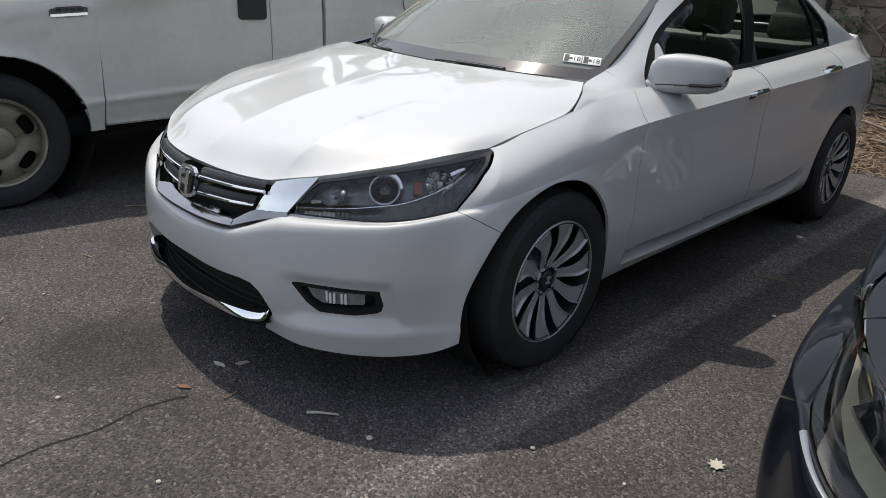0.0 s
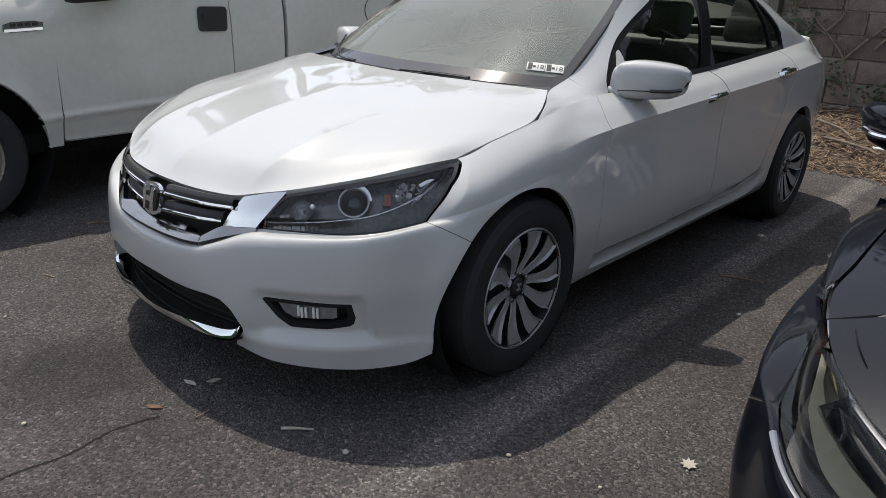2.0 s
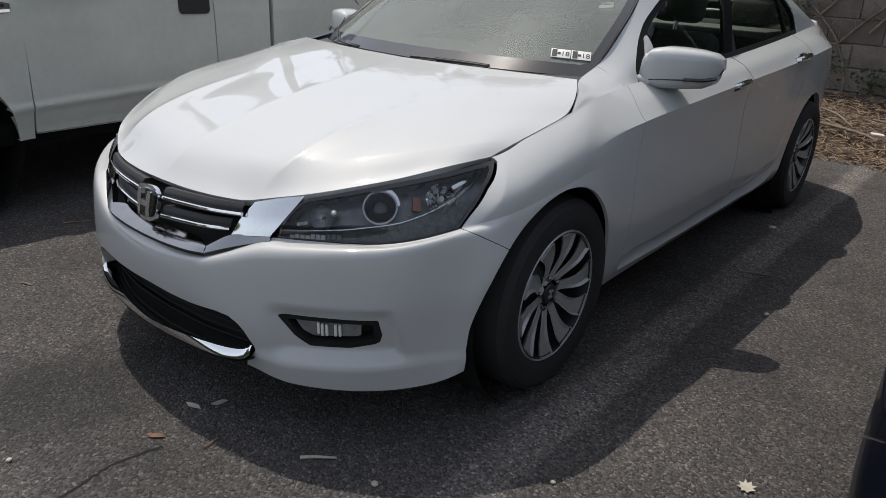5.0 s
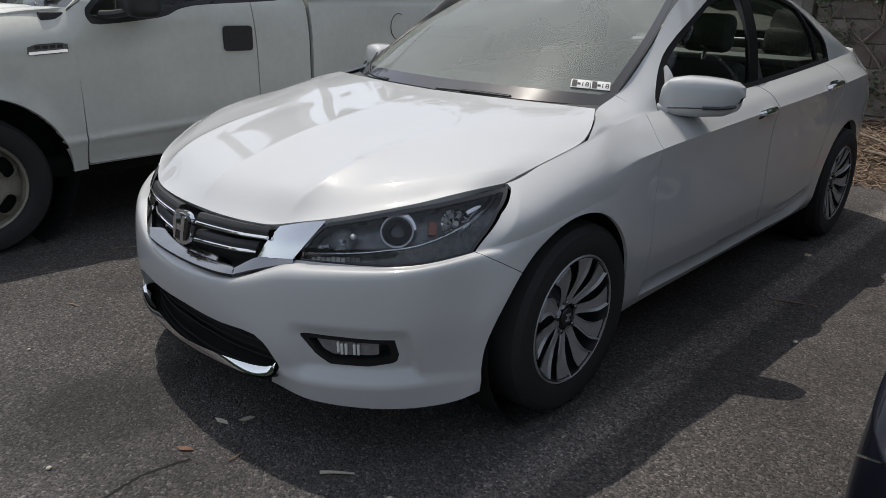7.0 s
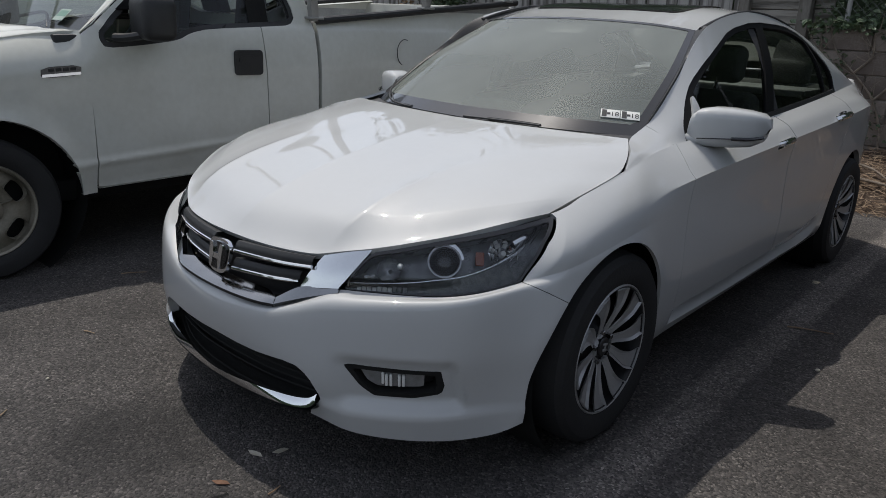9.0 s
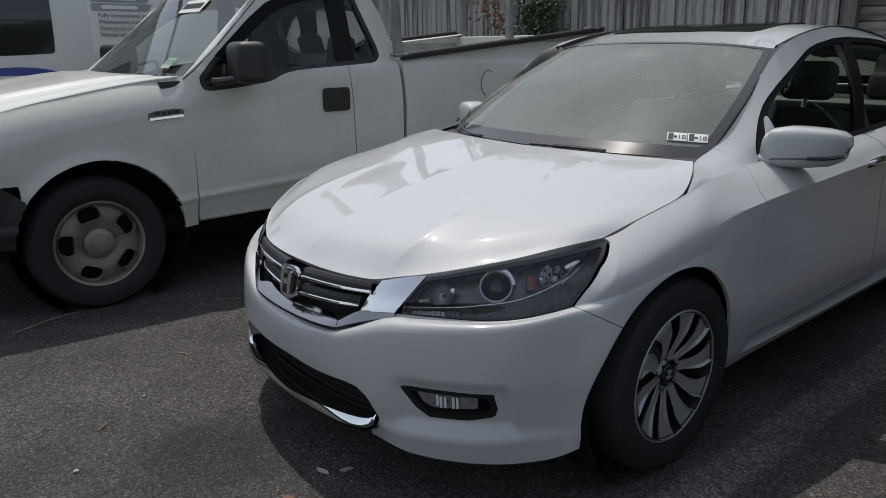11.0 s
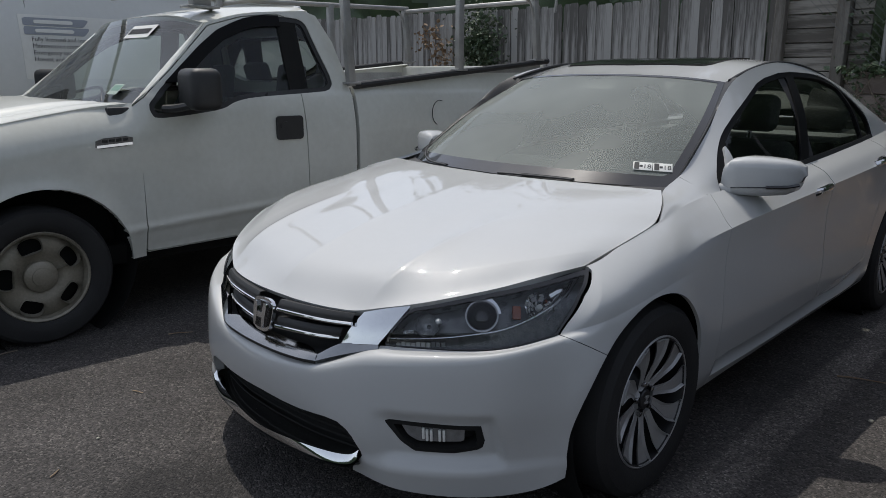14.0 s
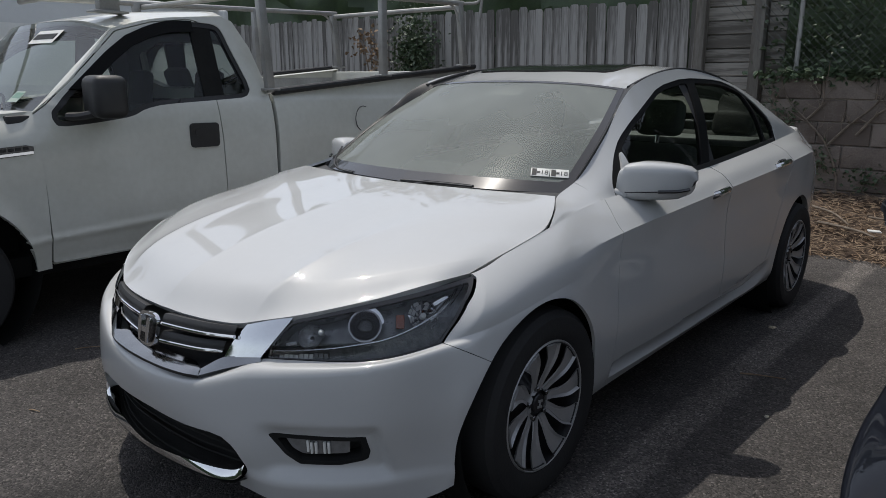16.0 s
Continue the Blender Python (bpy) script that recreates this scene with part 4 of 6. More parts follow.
def white_sedan():
    car = thing("sedan", (0, 1.4, 0), "pearl white four-door sedan parked on worn asphalt", "car")
    above = brow()
    lamp = np.minimum.reduce([inside(BY, BZ, LAMP), above, lamp_start(), (6.9 - BODY_V) * .02, (3.13 - BODY_S) * .15])
    nose = np.minimum(above, -lamp_start())
    mouth, fog = inside(BX, BZ, MOUTH, 1), inside(SHELL[..., 0], SHELL[..., 2], FOG)
    nose, mouth, fog = (np.where(BY < .2, q, -1.0) for q in (nose, mouth, fog))
    # front bumper
    edge_top = np.minimum(np.where(BODY_S < 2.86, -above - GAP, -seam() - GAP * .4), -.2 - BY)
    bumper = part("front_bumper", both_halves(panel(BODY, [edge_top, -mouth, -fog, arch(0)], .03, seam=True)), PEARL, car)
    # fenders, doors, sills and quarters, both sides
    fender = panel(BODY, [np.maximum(BY + .2, seam() - GAP * .4), -door_gap() - GAP * .5, -lamp - GAP, BY + .6, arch(0), BODY_S - 2.7, np.maximum(BODY_S - 3.0, (6.04 - BODY_V) * .1)], .012)
    sill = panel(BODY, [BY - .455 - GAP, -sill_line() - .001, 2.36 - BY, arch(AXLE)], .02, 0)
    front_door = panel(BODY, [door_gap() - GAP * .5, 1.50 - GAP - BY, sill_line() - GAP], .008)
    rear_door = panel(BODY, [inside(BY, BZ, DOOR_REAR) - GAP, 2.6 - BY, arch(AXLE, .03), BX - .5], .008)
    quarter = panel(BODY, [BY - 1.9, -inside(BY, BZ, DOOR_REAR) - GAP, np.maximum(sill_line(), BY - 2.36), arch(AXLE), np.maximum(BZ - .66, 3.05 - BY)], .03)
    tail = panel(BODY, [BY - 3.05 - GAP, .655 - BZ, arch(AXLE)], .03, seam=True)
    part("rear_bumper", both_halves(tail), PEARL, car)
    doors = []
    for name, shape in (("fender", fender), ("sill_moulding", sill), ("front_door", front_door), ("rear_door", rear_door), ("quarter_panel", quarter)):
        for s in (shape, mirrored(shape)):
            ob = part(name, s, PEARL, car)
            if s is shape:
                doors.append(ob)
    left_front, left_rear = doors[2], doors[3]
    hood_skin = panel(HOOD, [(1 - HOOD_Q) * .78 - .0075], .022, flip=True, seam=True)
    part("hood", both_halves(hood_skin), PEARL, car)
    # windscreen, its trim and the cowl
    part("windscreen", both_halves(grid_shape(SCREEN, True)), SCREEN_GLASS, car, "tinted laminated windscreen")
    edge, rail = SCREEN[:, -1], along(CABIN_RAIL, 101)[:36]
    for flip in (False, True):
        s = loft(edge, rail, 40, False, 3, (.004, -.004, .006))
        part("windscreen_trim", mirrored(s) if flip else s, PLASTIC, car)
    top = HOOD[-1]
    part("cowl", both_halves(loft(top + [0, -.06, -.035], SCREEN[0] + [0, .05, .012], 40, True)), PLASTIC, car)
    qn = np.linspace(0, 1, SCREEN.shape[1])[None] + 0 * SCREEN[..., 0]
    pn = np.linspace(0, 1, SCREEN.shape[0])[:, None] + 0 * SCREEN[..., 0]
    border = np.minimum.reduce([(1 - qn) * .68 - .035, (1 - pn) * .86 - .018, pn * .86 - .07])
    part("screen_border", both_halves(panel(SCREEN, [-border], 0, .002, True)), GLOSS_BLACK, car, "black printed windscreen border")
    # roof
    sun_roof = inside(ROOF[..., 0], ROOF[..., 1], [(-.1, 1.22), (.36, 1.24), (.40, 1.30), (.40, 1.72), (.36, 1.78), (-.1, 1.80)], 1)
    roof = part("roof", both_halves(panel(ROOF, [-sun_roof - .004], .012, flip=True, seam=True)), PEARL, car)
    part("sunroof", both_halves(panel(ROOF, [sun_roof - .004], .02, .006, True, True)), GLOSS_BLACK, roof, "dark glass sunroof panel")
    for flip in (False, True):
        s = loft(ROOF[:, -1] - [0, 0, .004], along(CABIN_RAIL, 101)[33:86] - [0, 0, .002], 50, False, 3, (.004, 0, .005))
        ridge = (ROOF[:, -1][::6] + along(CABIN_RAIL, 101)[33:86][np.linspace(0, 52, len(ROOF[::6])).astype(int)]) / 2 + [0, 0, .003]
        s = joined(s, tube([tuple(q) for q in ridge], .0075, 8, 3))
        part("roof_moulding", mirrored(s) if flip else s, PLASTIC, car)
    # rear window and trunk lid
    back, deck = [tuple(ROOF[-1, i]) for i in (0, 13, 26, 39)], [(0, 3.10, 1.10), (.25, 3.09, 1.10), (.47, 3.06, 1.095), (.675, 3.00, 1.085)]
    rear = patch(back, deck, [back[0], (0, 2.82, 1.255), deck[0]], [back[3], (.605, 2.72, 1.205), deck[3]], 20, 20)
    part("rear_window", both_halves(grid_shape(rear, True)), SIDE_GLASS, car)
    tail_top = [(0, 3.575, 1.08), (.2, 3.55, 1.08), (.42, 3.49, 1.075), (.575, 3.415, 1.07)]
    part("trunk_lid", both_halves(grid_shape(patch(deck, tail_top, [deck[0], (0, 3.38, 1.112), tail_top[0]], [deck[3], (.70, 3.20, 1.068), tail_top[3]], 16, 16), True)), PEARL, car)
    # cabin sides with their windows
    cy, cz = CABIN[..., 1], CABIN[..., 2]
    belt = np.interp(cy, [.5, .9, 1.46, 1.88, 2.5], [.950, .957, .974, 1.0, 1.036])
    dlo = inside(cy, cz, [(.612, .94), (.63, .985), (.70, 1.055), (.805, 1.138), (.92, 1.202), (1.06, 1.260), (1.265, 1.337), (1.58, 1.376), (2.05, 1.367), (2.28, 1.33), (2.43, 1.272), (2.56, 1.13), (2.55, 1.04), (2.50, .92), (.6, .9)], 1)
    sail = inside(cy, cz, [(.665, .90), (.778, .90), (.765, 1.082), (.755, 1.082), (.678, .965)])
    over_belt = cz - belt - .014
    lean = cy - .42 * (cz - .97)
    panes = [np.minimum.reduce([dlo - .020, over_belt, *q]) for q in (
        [cy - .785, 1.432 - lean], [lean - 1.525, 2.33 - cy], [cy - 2.36])]
    pane_any = np.maximum.reduce(panes)
    # the fender ends at the pillar's foot
    joint = np.abs((cy - .485) * .9 + (cz - .975) * .45) - .0016
    side = panel(CABIN, [-dlo, np.maximum(joint, cz - 1.01)], .012)
    frames = panel(CABIN, [dlo, -pane_any, -sail], .02, -.004)
    sails = panel(CABIN, [sail, dlo + .02], .012, .006)
    for k, (name, shape, mat) in enumerate((("cabin_side", side, PEARL), ("window_surround", frames, PILLAR_BLACK), ("mirror_patch", sails, PEARL))):
        for s in (shape, mirrored(shape)):
            part(name, s, mat, car)
    for q in panes:
        pane = panel(CABIN, [q + .006], 0, -.012)
        for s in (pane, mirrored(pane)):
            part("side_window", s, SIDE_GLASS, car)
    strip = panel(CABIN, [.013 - np.abs(cz - belt), cy - .76, 2.50 - cy], .01, .002)
    for s in (strip, mirrored(strip)):
        part("belt_moulding", s, PLASTIC, car)
    chrome_handles(left_front, left_rear, car)
    lamps(car, lamp)
    grilles(car, nose, mouth, fog)
    for side_x in (1, -1):
        door_mirror(car, side_x)
    wheel = sedan_wheel()
    for x, y in ((.80, 0), (-.80, 0), (.80, AXLE), (-.80, AXLE)):
        put_wheel(wheel, car, pose(x, y, HUB_Z, 100 * (x + y), 0, 0 if x > 0 else 180))
    well = revolved([(.0, .0), (.0, .40), (.30, .40)], 40)
    for y in (0, AXLE):
        for sx in (1, -1):
            m = pose(.56, y, HUB_Z + .02)
            part("wheel_liner", moved(well, m) if sx > 0 else mirrored(moved(well, m)), LINER, car)
    # floor of the car
    part("underbody", joined(box(-.82, .82, .34, 2.40, .20, .26, .02), box(-.54, .54, -.70, .40, .22, .30, .02), box(-.54, .54, 2.3, 3.65, .28, .36, .02), box(-.56, .56, -.66, .24, .28, .60, .02)), LINER, car)
    cabin_fittings(car)
    windscreen_things(car)
    return car


def chrome_handles(front, rear, car):
    for door, y, z, tilt in ((front, 1.375, .872, 3), (rear, 2.24, .932, 3)):
        grip = tube([(.0, -.100, -.006), (.022, -.065, .004), (.030, 0, .008), (.026, .06, .007), (.004, .100, 0)], .0155, 10)
        cup = outline([(-.09, -.012), (-.05, -.028), (.03, -.03), (.07, -.015), (.085, .005), (.05, .024), (-.05, .024), (-.085, .01)], .006, Matrix(((0, 0, 1, 0), (1, 0, 0, 0), (0, 1, 0, 0), (0, 0, 0, 1))), 2)
        x = float(np.interp(y, [1.3, 2.3], [.893, .909]))
        for sx in (1, -1):
            m = pose(x, y, z, tilt)
            a, b = moved(cup, m), moved(grip, m)
            parent = door if sx > 0 else car
            base = part("handle_cup", a if sx > 0 else mirrored(a), DARK_CHROME, parent, "dark handle recess")
            part("handle", b if sx > 0 else mirrored(b), CHROME, parent, "chrome door handle")


def lamps(car, lamp):
    """Headlamps: a clear lens over a dark bowl with reflectors, a projector and a row of day lights."""
    lens = panel(BODY, [lamp - .002], .0, .001)
    bowl = panel(BODY, [lamp - .003], -.048, -.050)
    rim = panel(BODY, [lamp - .001, .0055 - lamp], .010, .0012)
    wall = panel(BODY, [lamp - .001, .004 - lamp, 2.9 - BODY_S], .044)
    split = BZ - np.interp(BX, [.44, .59, .67, .73, .79], [.614, .632, .648, .668, .712])
    trough = panel(BODY, [lamp - .004, -split], .012, -.014)
    for sx in (1, -1):
        f = (lambda s: s) if sx > 0 else mirrored
        head = part("headlamp", f(bowl), LAMP_BOWL, car, "smoky grey headlamp bowl")
        part("lens", f(lens), LAMP_GLASS, head, "clear headlamp lens")
        part("bowl_wall", f(wall), LAMP_BOWL, head)
        part("lens_border", f(rim), GLOSS_BLACK, head)
        part("lower_reflector", f(trough), LAMP_TROUGH, head, "dark ribbed lower strip")
        put = lambda name, shape, x, z, depth, mat, label="", turn=0: part(name, f(moved(shape, at_shell(x, z, depth) @ pose(0, 0, 0, 0, 0, turn))), mat, head, label)
        line = lambda pts, d: [tuple(at_shell(a, b, d).translation) for a, b in pts]
        for k in range(10):
            put("day_light", box(-.0062, .0062, -.0075, .0075, -.004, .004, .002), .474 + .0135 * k, .603 + .0013 * k, .010, DAY_LIGHT if k < 7 else DAY_DIM, "white day light")
        part("chrome_blade", f(tube(line(((.455, .614), (.52, .623), (.59, .634), (.65, .644), (.71, .661), (.755, .688), (.785, .722)), .010), .0036, 8)), REFLECTOR, head, "bright dividing blade")
        part("chrome_brow", f(tube(line(((.50, .705), (.56, .722), (.62, .740), (.68, .757), (.73, .776)), .010), .0032, 8)), DARK_CHROME, head)
        # projector in its chrome ring; an added brighter crescent paints the ring's bright upper part
        put("projector_ring", revolved([(-.004, .034), (.012, .047), (.017, .047), (.018, .042), (.006, .034)], 36, "z"), .660, .698, .026, DARK_CHROME, "chrome projector ring")
        put("projector_lens", revolved([(-.008, .035), (.006, .033), (.016, .026), (.022, .014), (.0235, .001)], 32, "z"), .660, .698, .028, GLOSS_BLACK, "dark projector lens")
        put("projector_crescent", outline([(-.012, .050), (.012, .055), (.036, .047), (.050, .026), (.055, .0), (.047, -.002), (.040, .020), (.026, .037), (.008, .044)], .010, Matrix(), 1), .660, .698, .024, CHROME, "bright crescent round the projector")
        # high beam: a faceted cup
        cup = []
        for r0, r1, d0, d1 in ((.010, .022, -.010, -.004), (.023, .034, -.004, .006), (.035, .044, .006, .016)):
            for k in range(9):
                a0, a1 = 2 * math.pi * k / 9 + .06, 2 * math.pi * (k + 1) / 9 - .06
                cup.append((np.array([(r * math.cos(a), r * math.sin(a), d) for r, a, d in ((r0, a0, d0), (r1, a0, d1), (r1, a1, d1 - .004), (r0, a1, d0 - .004))]), [[0, 1, 2, 3]]))
        put("high_beam_reflector", joined(*cup), .760, .720, .024, CHROME, "faceted high beam reflector")
        put("high_beam_bulb", revolved([(-.010, .009), (.010, .008), (.014, .003), (.0145, 0)], 16, "z"), .760, .720, .020, DAY_LIGHT)
        put("reflector_vane", box(-.026, .026, -.006, .006, 0, .012, .002), .775, .752, .016, CHROME, "", 14)
        put("amber_marker", box(-.013, .013, -.020, .020, -.006, .006, .005), .724, .708, .020, AMBER, "amber marker", -14)
        # inner turn lamp: mottled cup
        put("inner_reflector", revolved([(-.010, .006), (-.004, .020), (.010, .034), (.012, .035)], 14, "z"), .545, .668, .022, LAMP_MOTTLED, "mottled inner reflector")
        put("inner_bulb", revolved([(-.004, .009), (.010, .008), (.014, .003), (.0145, 0)], 16, "z"), .572, .680, .012, DAY_LIGHT)
        for k in range(4):
            put("inner_facet", box(-.008, .008, -.005, .005, -.002, .003, .001), .497 + .020 * k, .642 + .006 * (k % 2), .014, LAMP_MOTTLED, "", 10)
        for k in range(6):
            part("side_rib", f(tube(line(((.776 + .004 * k, .690 + .010 * k), (.780 + .003 * k, .725 + .009 * k), (.782 + .001 * k, .752 + .007 * k)), .010 + .001 * k), .0016, 6)), DARK_CHROME, head)


def grilles(car, nose, mouth, fog):
    tl, tr, br, bl = (.367, -.757, .680), (.487, -.683, .711), (.437, -.766, .602), (.320, -.806, .586)
    middle = lambda a, b, out: tuple((p + q) / 2 + o for p, q, o in zip(a, b, out))
    cheek_grid = patch([bl, middle(bl, br, (0, -.004, 0)), br], [tl, middle(tl, tr, (0, -.004, .002)), tr], [bl, middle(bl, tl, (-.004, -.004, 0)), tl], [br, middle(br, tr, (.004, -.006, 0)), tr], 14, 14)
    cheek = flanged(grid_shape(cheek_grid, True), .025)
    surround = part("grille_surround", cheek, CHROME, car, "bright chrome grille cheek")
    part("grille_surround", mirrored(cheek), CHROME, car, "bright chrome grille cheek")
    # the chrome foot rises from the ledge to the cheek
    fold_low, fold_top, end = (.264, -.862, .530), (.258, -.848, .545), (.442, -.770, .592)
    foot = patch([fold_low, fold_top], [end, br], [fold_low, (.35, -.819, .563), end], [fold_top, (.322, -.812, .586), (.38, -.786, .595), br], 20, 6)
    foot = flanged(grid_shape(foot, False), .02)
    for s in (foot, mirrored(foot)):
        part("surround_foot", s, DARK_CHROME, surround, "smoked lower edge")
    low = [(0, -.889, .521), (.10, -.886, .522), (.20, -.877, .526), fold_low]
    top = [(0, -.838, .548), (.10, -.837, .548), (.20, -.832, .550), fold_top]
    ledge = both_halves(loft(low, top, 24, False, 4, (0, 0, .003)))
    part("grille_ledge", ledge, DARK_CHROME, surround, "dark mirror ledge under the grille")
    part("ledge_lip", both_halves(loft([(x, y + .002, z - .010) for x, y, z in low], low, 24, False)), PLASTIC, surround)
    mesh = part("grille", both_halves(panel(BODY + np.array([0, .060, 0]), [np.minimum(BODY_V - 3.3, -lamp_start()), .2 - BY], 0, seam=True)), PLASTIC, car, "black upper grille")
    for z, w, y0 in ((.640, .350, -.846), (.588, .305, -.856)):
        for sx in (1, -1):
            pts = [(sx * .058, y0, z), (sx * w * .45, y0 + .010, z + .004), (sx * w * .75, y0 + .030, z + .007), (sx * w, y0 + .060, z + .010)]
            face = joined(loft([(x, y, zz + .002) for x, y, zz in pts], [(x, y + .010, zz + .026) for x, y, zz in pts], 20, sx > 0, 4, (0, -.004, 0)), loft([(x, y + .010, zz + .026) for x, y, zz in pts], [(x, y + .05, zz + .020) for x, y, zz in pts], 20, sx > 0))
            part("grille_bar", face, PLASTIC, surround, "dark grille bar")
            part("chrome_strip", tube([(x, y - .003, zz - .003) for x, y, zz in pts], .0062, 10), CHROME, surround, "chrome grille strip")
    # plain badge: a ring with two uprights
    frame = pose(0, -.856, .613, 80, 0, 0) @ Matrix.Diagonal((1.15, 1.2, 1, 1))
    ring = [(-.052, .042), (.052, .042), (.040, -.046), (-.040, -.046)]
    inner = [(x * .80, y * .80) for x, y in ring]
    outer_shape, inner_shape = outline(ring, .012, frame, 2), outline(inner, .005, frame @ Matrix.Translation((0, 0, .0125)), 2)
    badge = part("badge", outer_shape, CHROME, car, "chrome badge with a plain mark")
    part("badge_field", inner_shape, GLOSS_BLACK, badge)
    for sx in (1, -1):
        bar = [(sx * .013, .030), (sx * .031, .030), (sx * .024, -.034), (sx * .013, -.034)]
        part("badge_bar", outline(bar if sx > 0 else bar[::-1], .012, frame @ Matrix.Translation((0, 0, .0125)), 1), CHROME, badge)
    part("badge_bar", outline([(-.016, .004), (-.016, -.010), (.016, -.010), (.016, .004)], .010, frame @ Matrix.Translation((0, 0, .0125))), CHROME, badge)
    # lower mouth
    low = part("lower_grille", both_halves(panel(BODY + np.array([0, .06, 0]), [mouth + .012, BZ - .19], 0, seam=True)), LINER, car, "black lower grille")
    for k in range(5):
        z = .262 + .022 * k
        part("mesh_bar", both_halves(loft([(0, -.835, z), (.2, -.825, z), (.40, -.785, z)], [(0, -.835, z + .006), (.2, -.825, z + .006), (.40, -.785, z + .006)], 12, True)), LINER, low)
    edge = [(-.418, -.838, .262), (-.385, -.850, .240), (-.30, -.868, .226), (-.15, -.885, .220), (0, -.892, .218), (.15, -.885, .220), (.30, -.868, .226), (.385, -.850, .240), (.418, -.838, .262)]
    # the blade leans forward in the middle and back towards its ends
    crest = [(x * .985, y + float(np.interp(abs(x), [.05, .30], [-.006, .014])), z + .024) for x, y, z in edge]
    blade = joined(loft(edge, crest, 60, True, 3, (0, -.003, 0)), loft([(x, y + .012, z - .008) for x, y, z in edge], edge, 60, True), loft(crest, [(x * .95, y + .08, z + .018) for x, y, z in edge], 60, True))
    part("chrome_lip", blade, CHROME, low, "chrome blade under the mouth")
    under = loft([(x * 1.0, y + .004, z - .010) for x, y, z in edge], [(x * .96, y + .10, .205) for x, y, z in edge], 40, True, 3)
    part("air_dam", under, PLASTIC, car)
    # fog lamps
    hole = panel(BODY, [fog + .003], .0, -.045)
    rim = panel(BODY, [fog + .001, .012 - fog], .045, .001)
    inner_lens = panel(BODY, [inside(SHELL[..., 0], SHELL[..., 2], [(.532, .394), (.690, .383), (.686, .334), (.580, .330), (.555, .348)]), .2 - BY], .01, -.014)
    for sx in (1, -1):
        f = (lambda s: s) if sx > 0 else mirrored
        lampo = part("fog_lamp", f(hole), PLASTIC, car, "black fog lamp recess")
        part("fog_rim", f(rim), LINER, lampo)
        part("fog_lens", f(inner_lens), FOG_GLASS, lampo, "silvery fog lamp glass")
        for k in range(5):
            part("fog_flute", f(moved(box(-.0038, .0038, -.018, .018, -.004, .006, .002), at_shell(.582 + .0115 * k, .362 - .001 * k, .008))), PAPER, lampo)


def door_mirror(car, sx):
    f = (lambda s: s) if sx > 0 else mirrored
    rows = []
    # sections across the shell, from the door outwards: x, y centre, z centre, half depth, half height
    for x, y, z, dy, dz in ((.762, .695, .978, .008, .008), (.765, .697, .980, .040, .036), (.772, .702, .983, .064, .058), (.790, .708, .985, .076, .070), (.83, .722, .987, .081, .075), (.88, .742, .987, .080, .074), (.93, .765, .986, .076, .070), (.975, .79, .984, .064, .062), (.998, .806, .982, .042, .046), (1.006, .812, .981, .012, .014)):
        a = np.linspace(0, 2 * np.pi, 28, endpoint=False)
        c, s = np.cos(a), np.sin(a)
        rows.append(np.stack([x + 0 * a + .012 * s, y + dy * np.sign(c) * np.abs(c) ** .6, z + dz * np.sign(s) * np.abs(s) ** .5], -1))
    g = np.array(rows)
    g = np.concatenate([g, g[:, :1]], 1)
    shell = part("door_mirror", f(grid_shape(g)), PEARL, car, "white door mirror shell")
    belt = tube([(.925, .672, .956), (.95, .690, .957), (.98, .718, .958), (1.004, .770, .962)], .0065, 8)
    groove = tube([(.82, .612, .950), (.87, .632, .954), (.90, .653, .955), (.94, .680, .957), (.98, .716, .958), (1.004, .770, .962)], .0025, 6)
    part("shell_seam", f(groove), GLOSS_BLACK, shell)
    part("signal_strip", f(belt), GLOSS_BLACK, shell)
    part("mirror_glass", f(outline([(-.085, -.05), (.08, -.045), (.09, 0), (.08, .048), (-.07, .055), (-.09, .02)], .004, pose(.905, .80, .985, 90, 0, 24), 2)), CHROME, shell, "mirror glass")
    part("mirror_arm", f(tube([(.722, .62, .945), (.760, .637, .940), (.80, .662, .936)], (.018, .022), 12)), PEARL, shell)


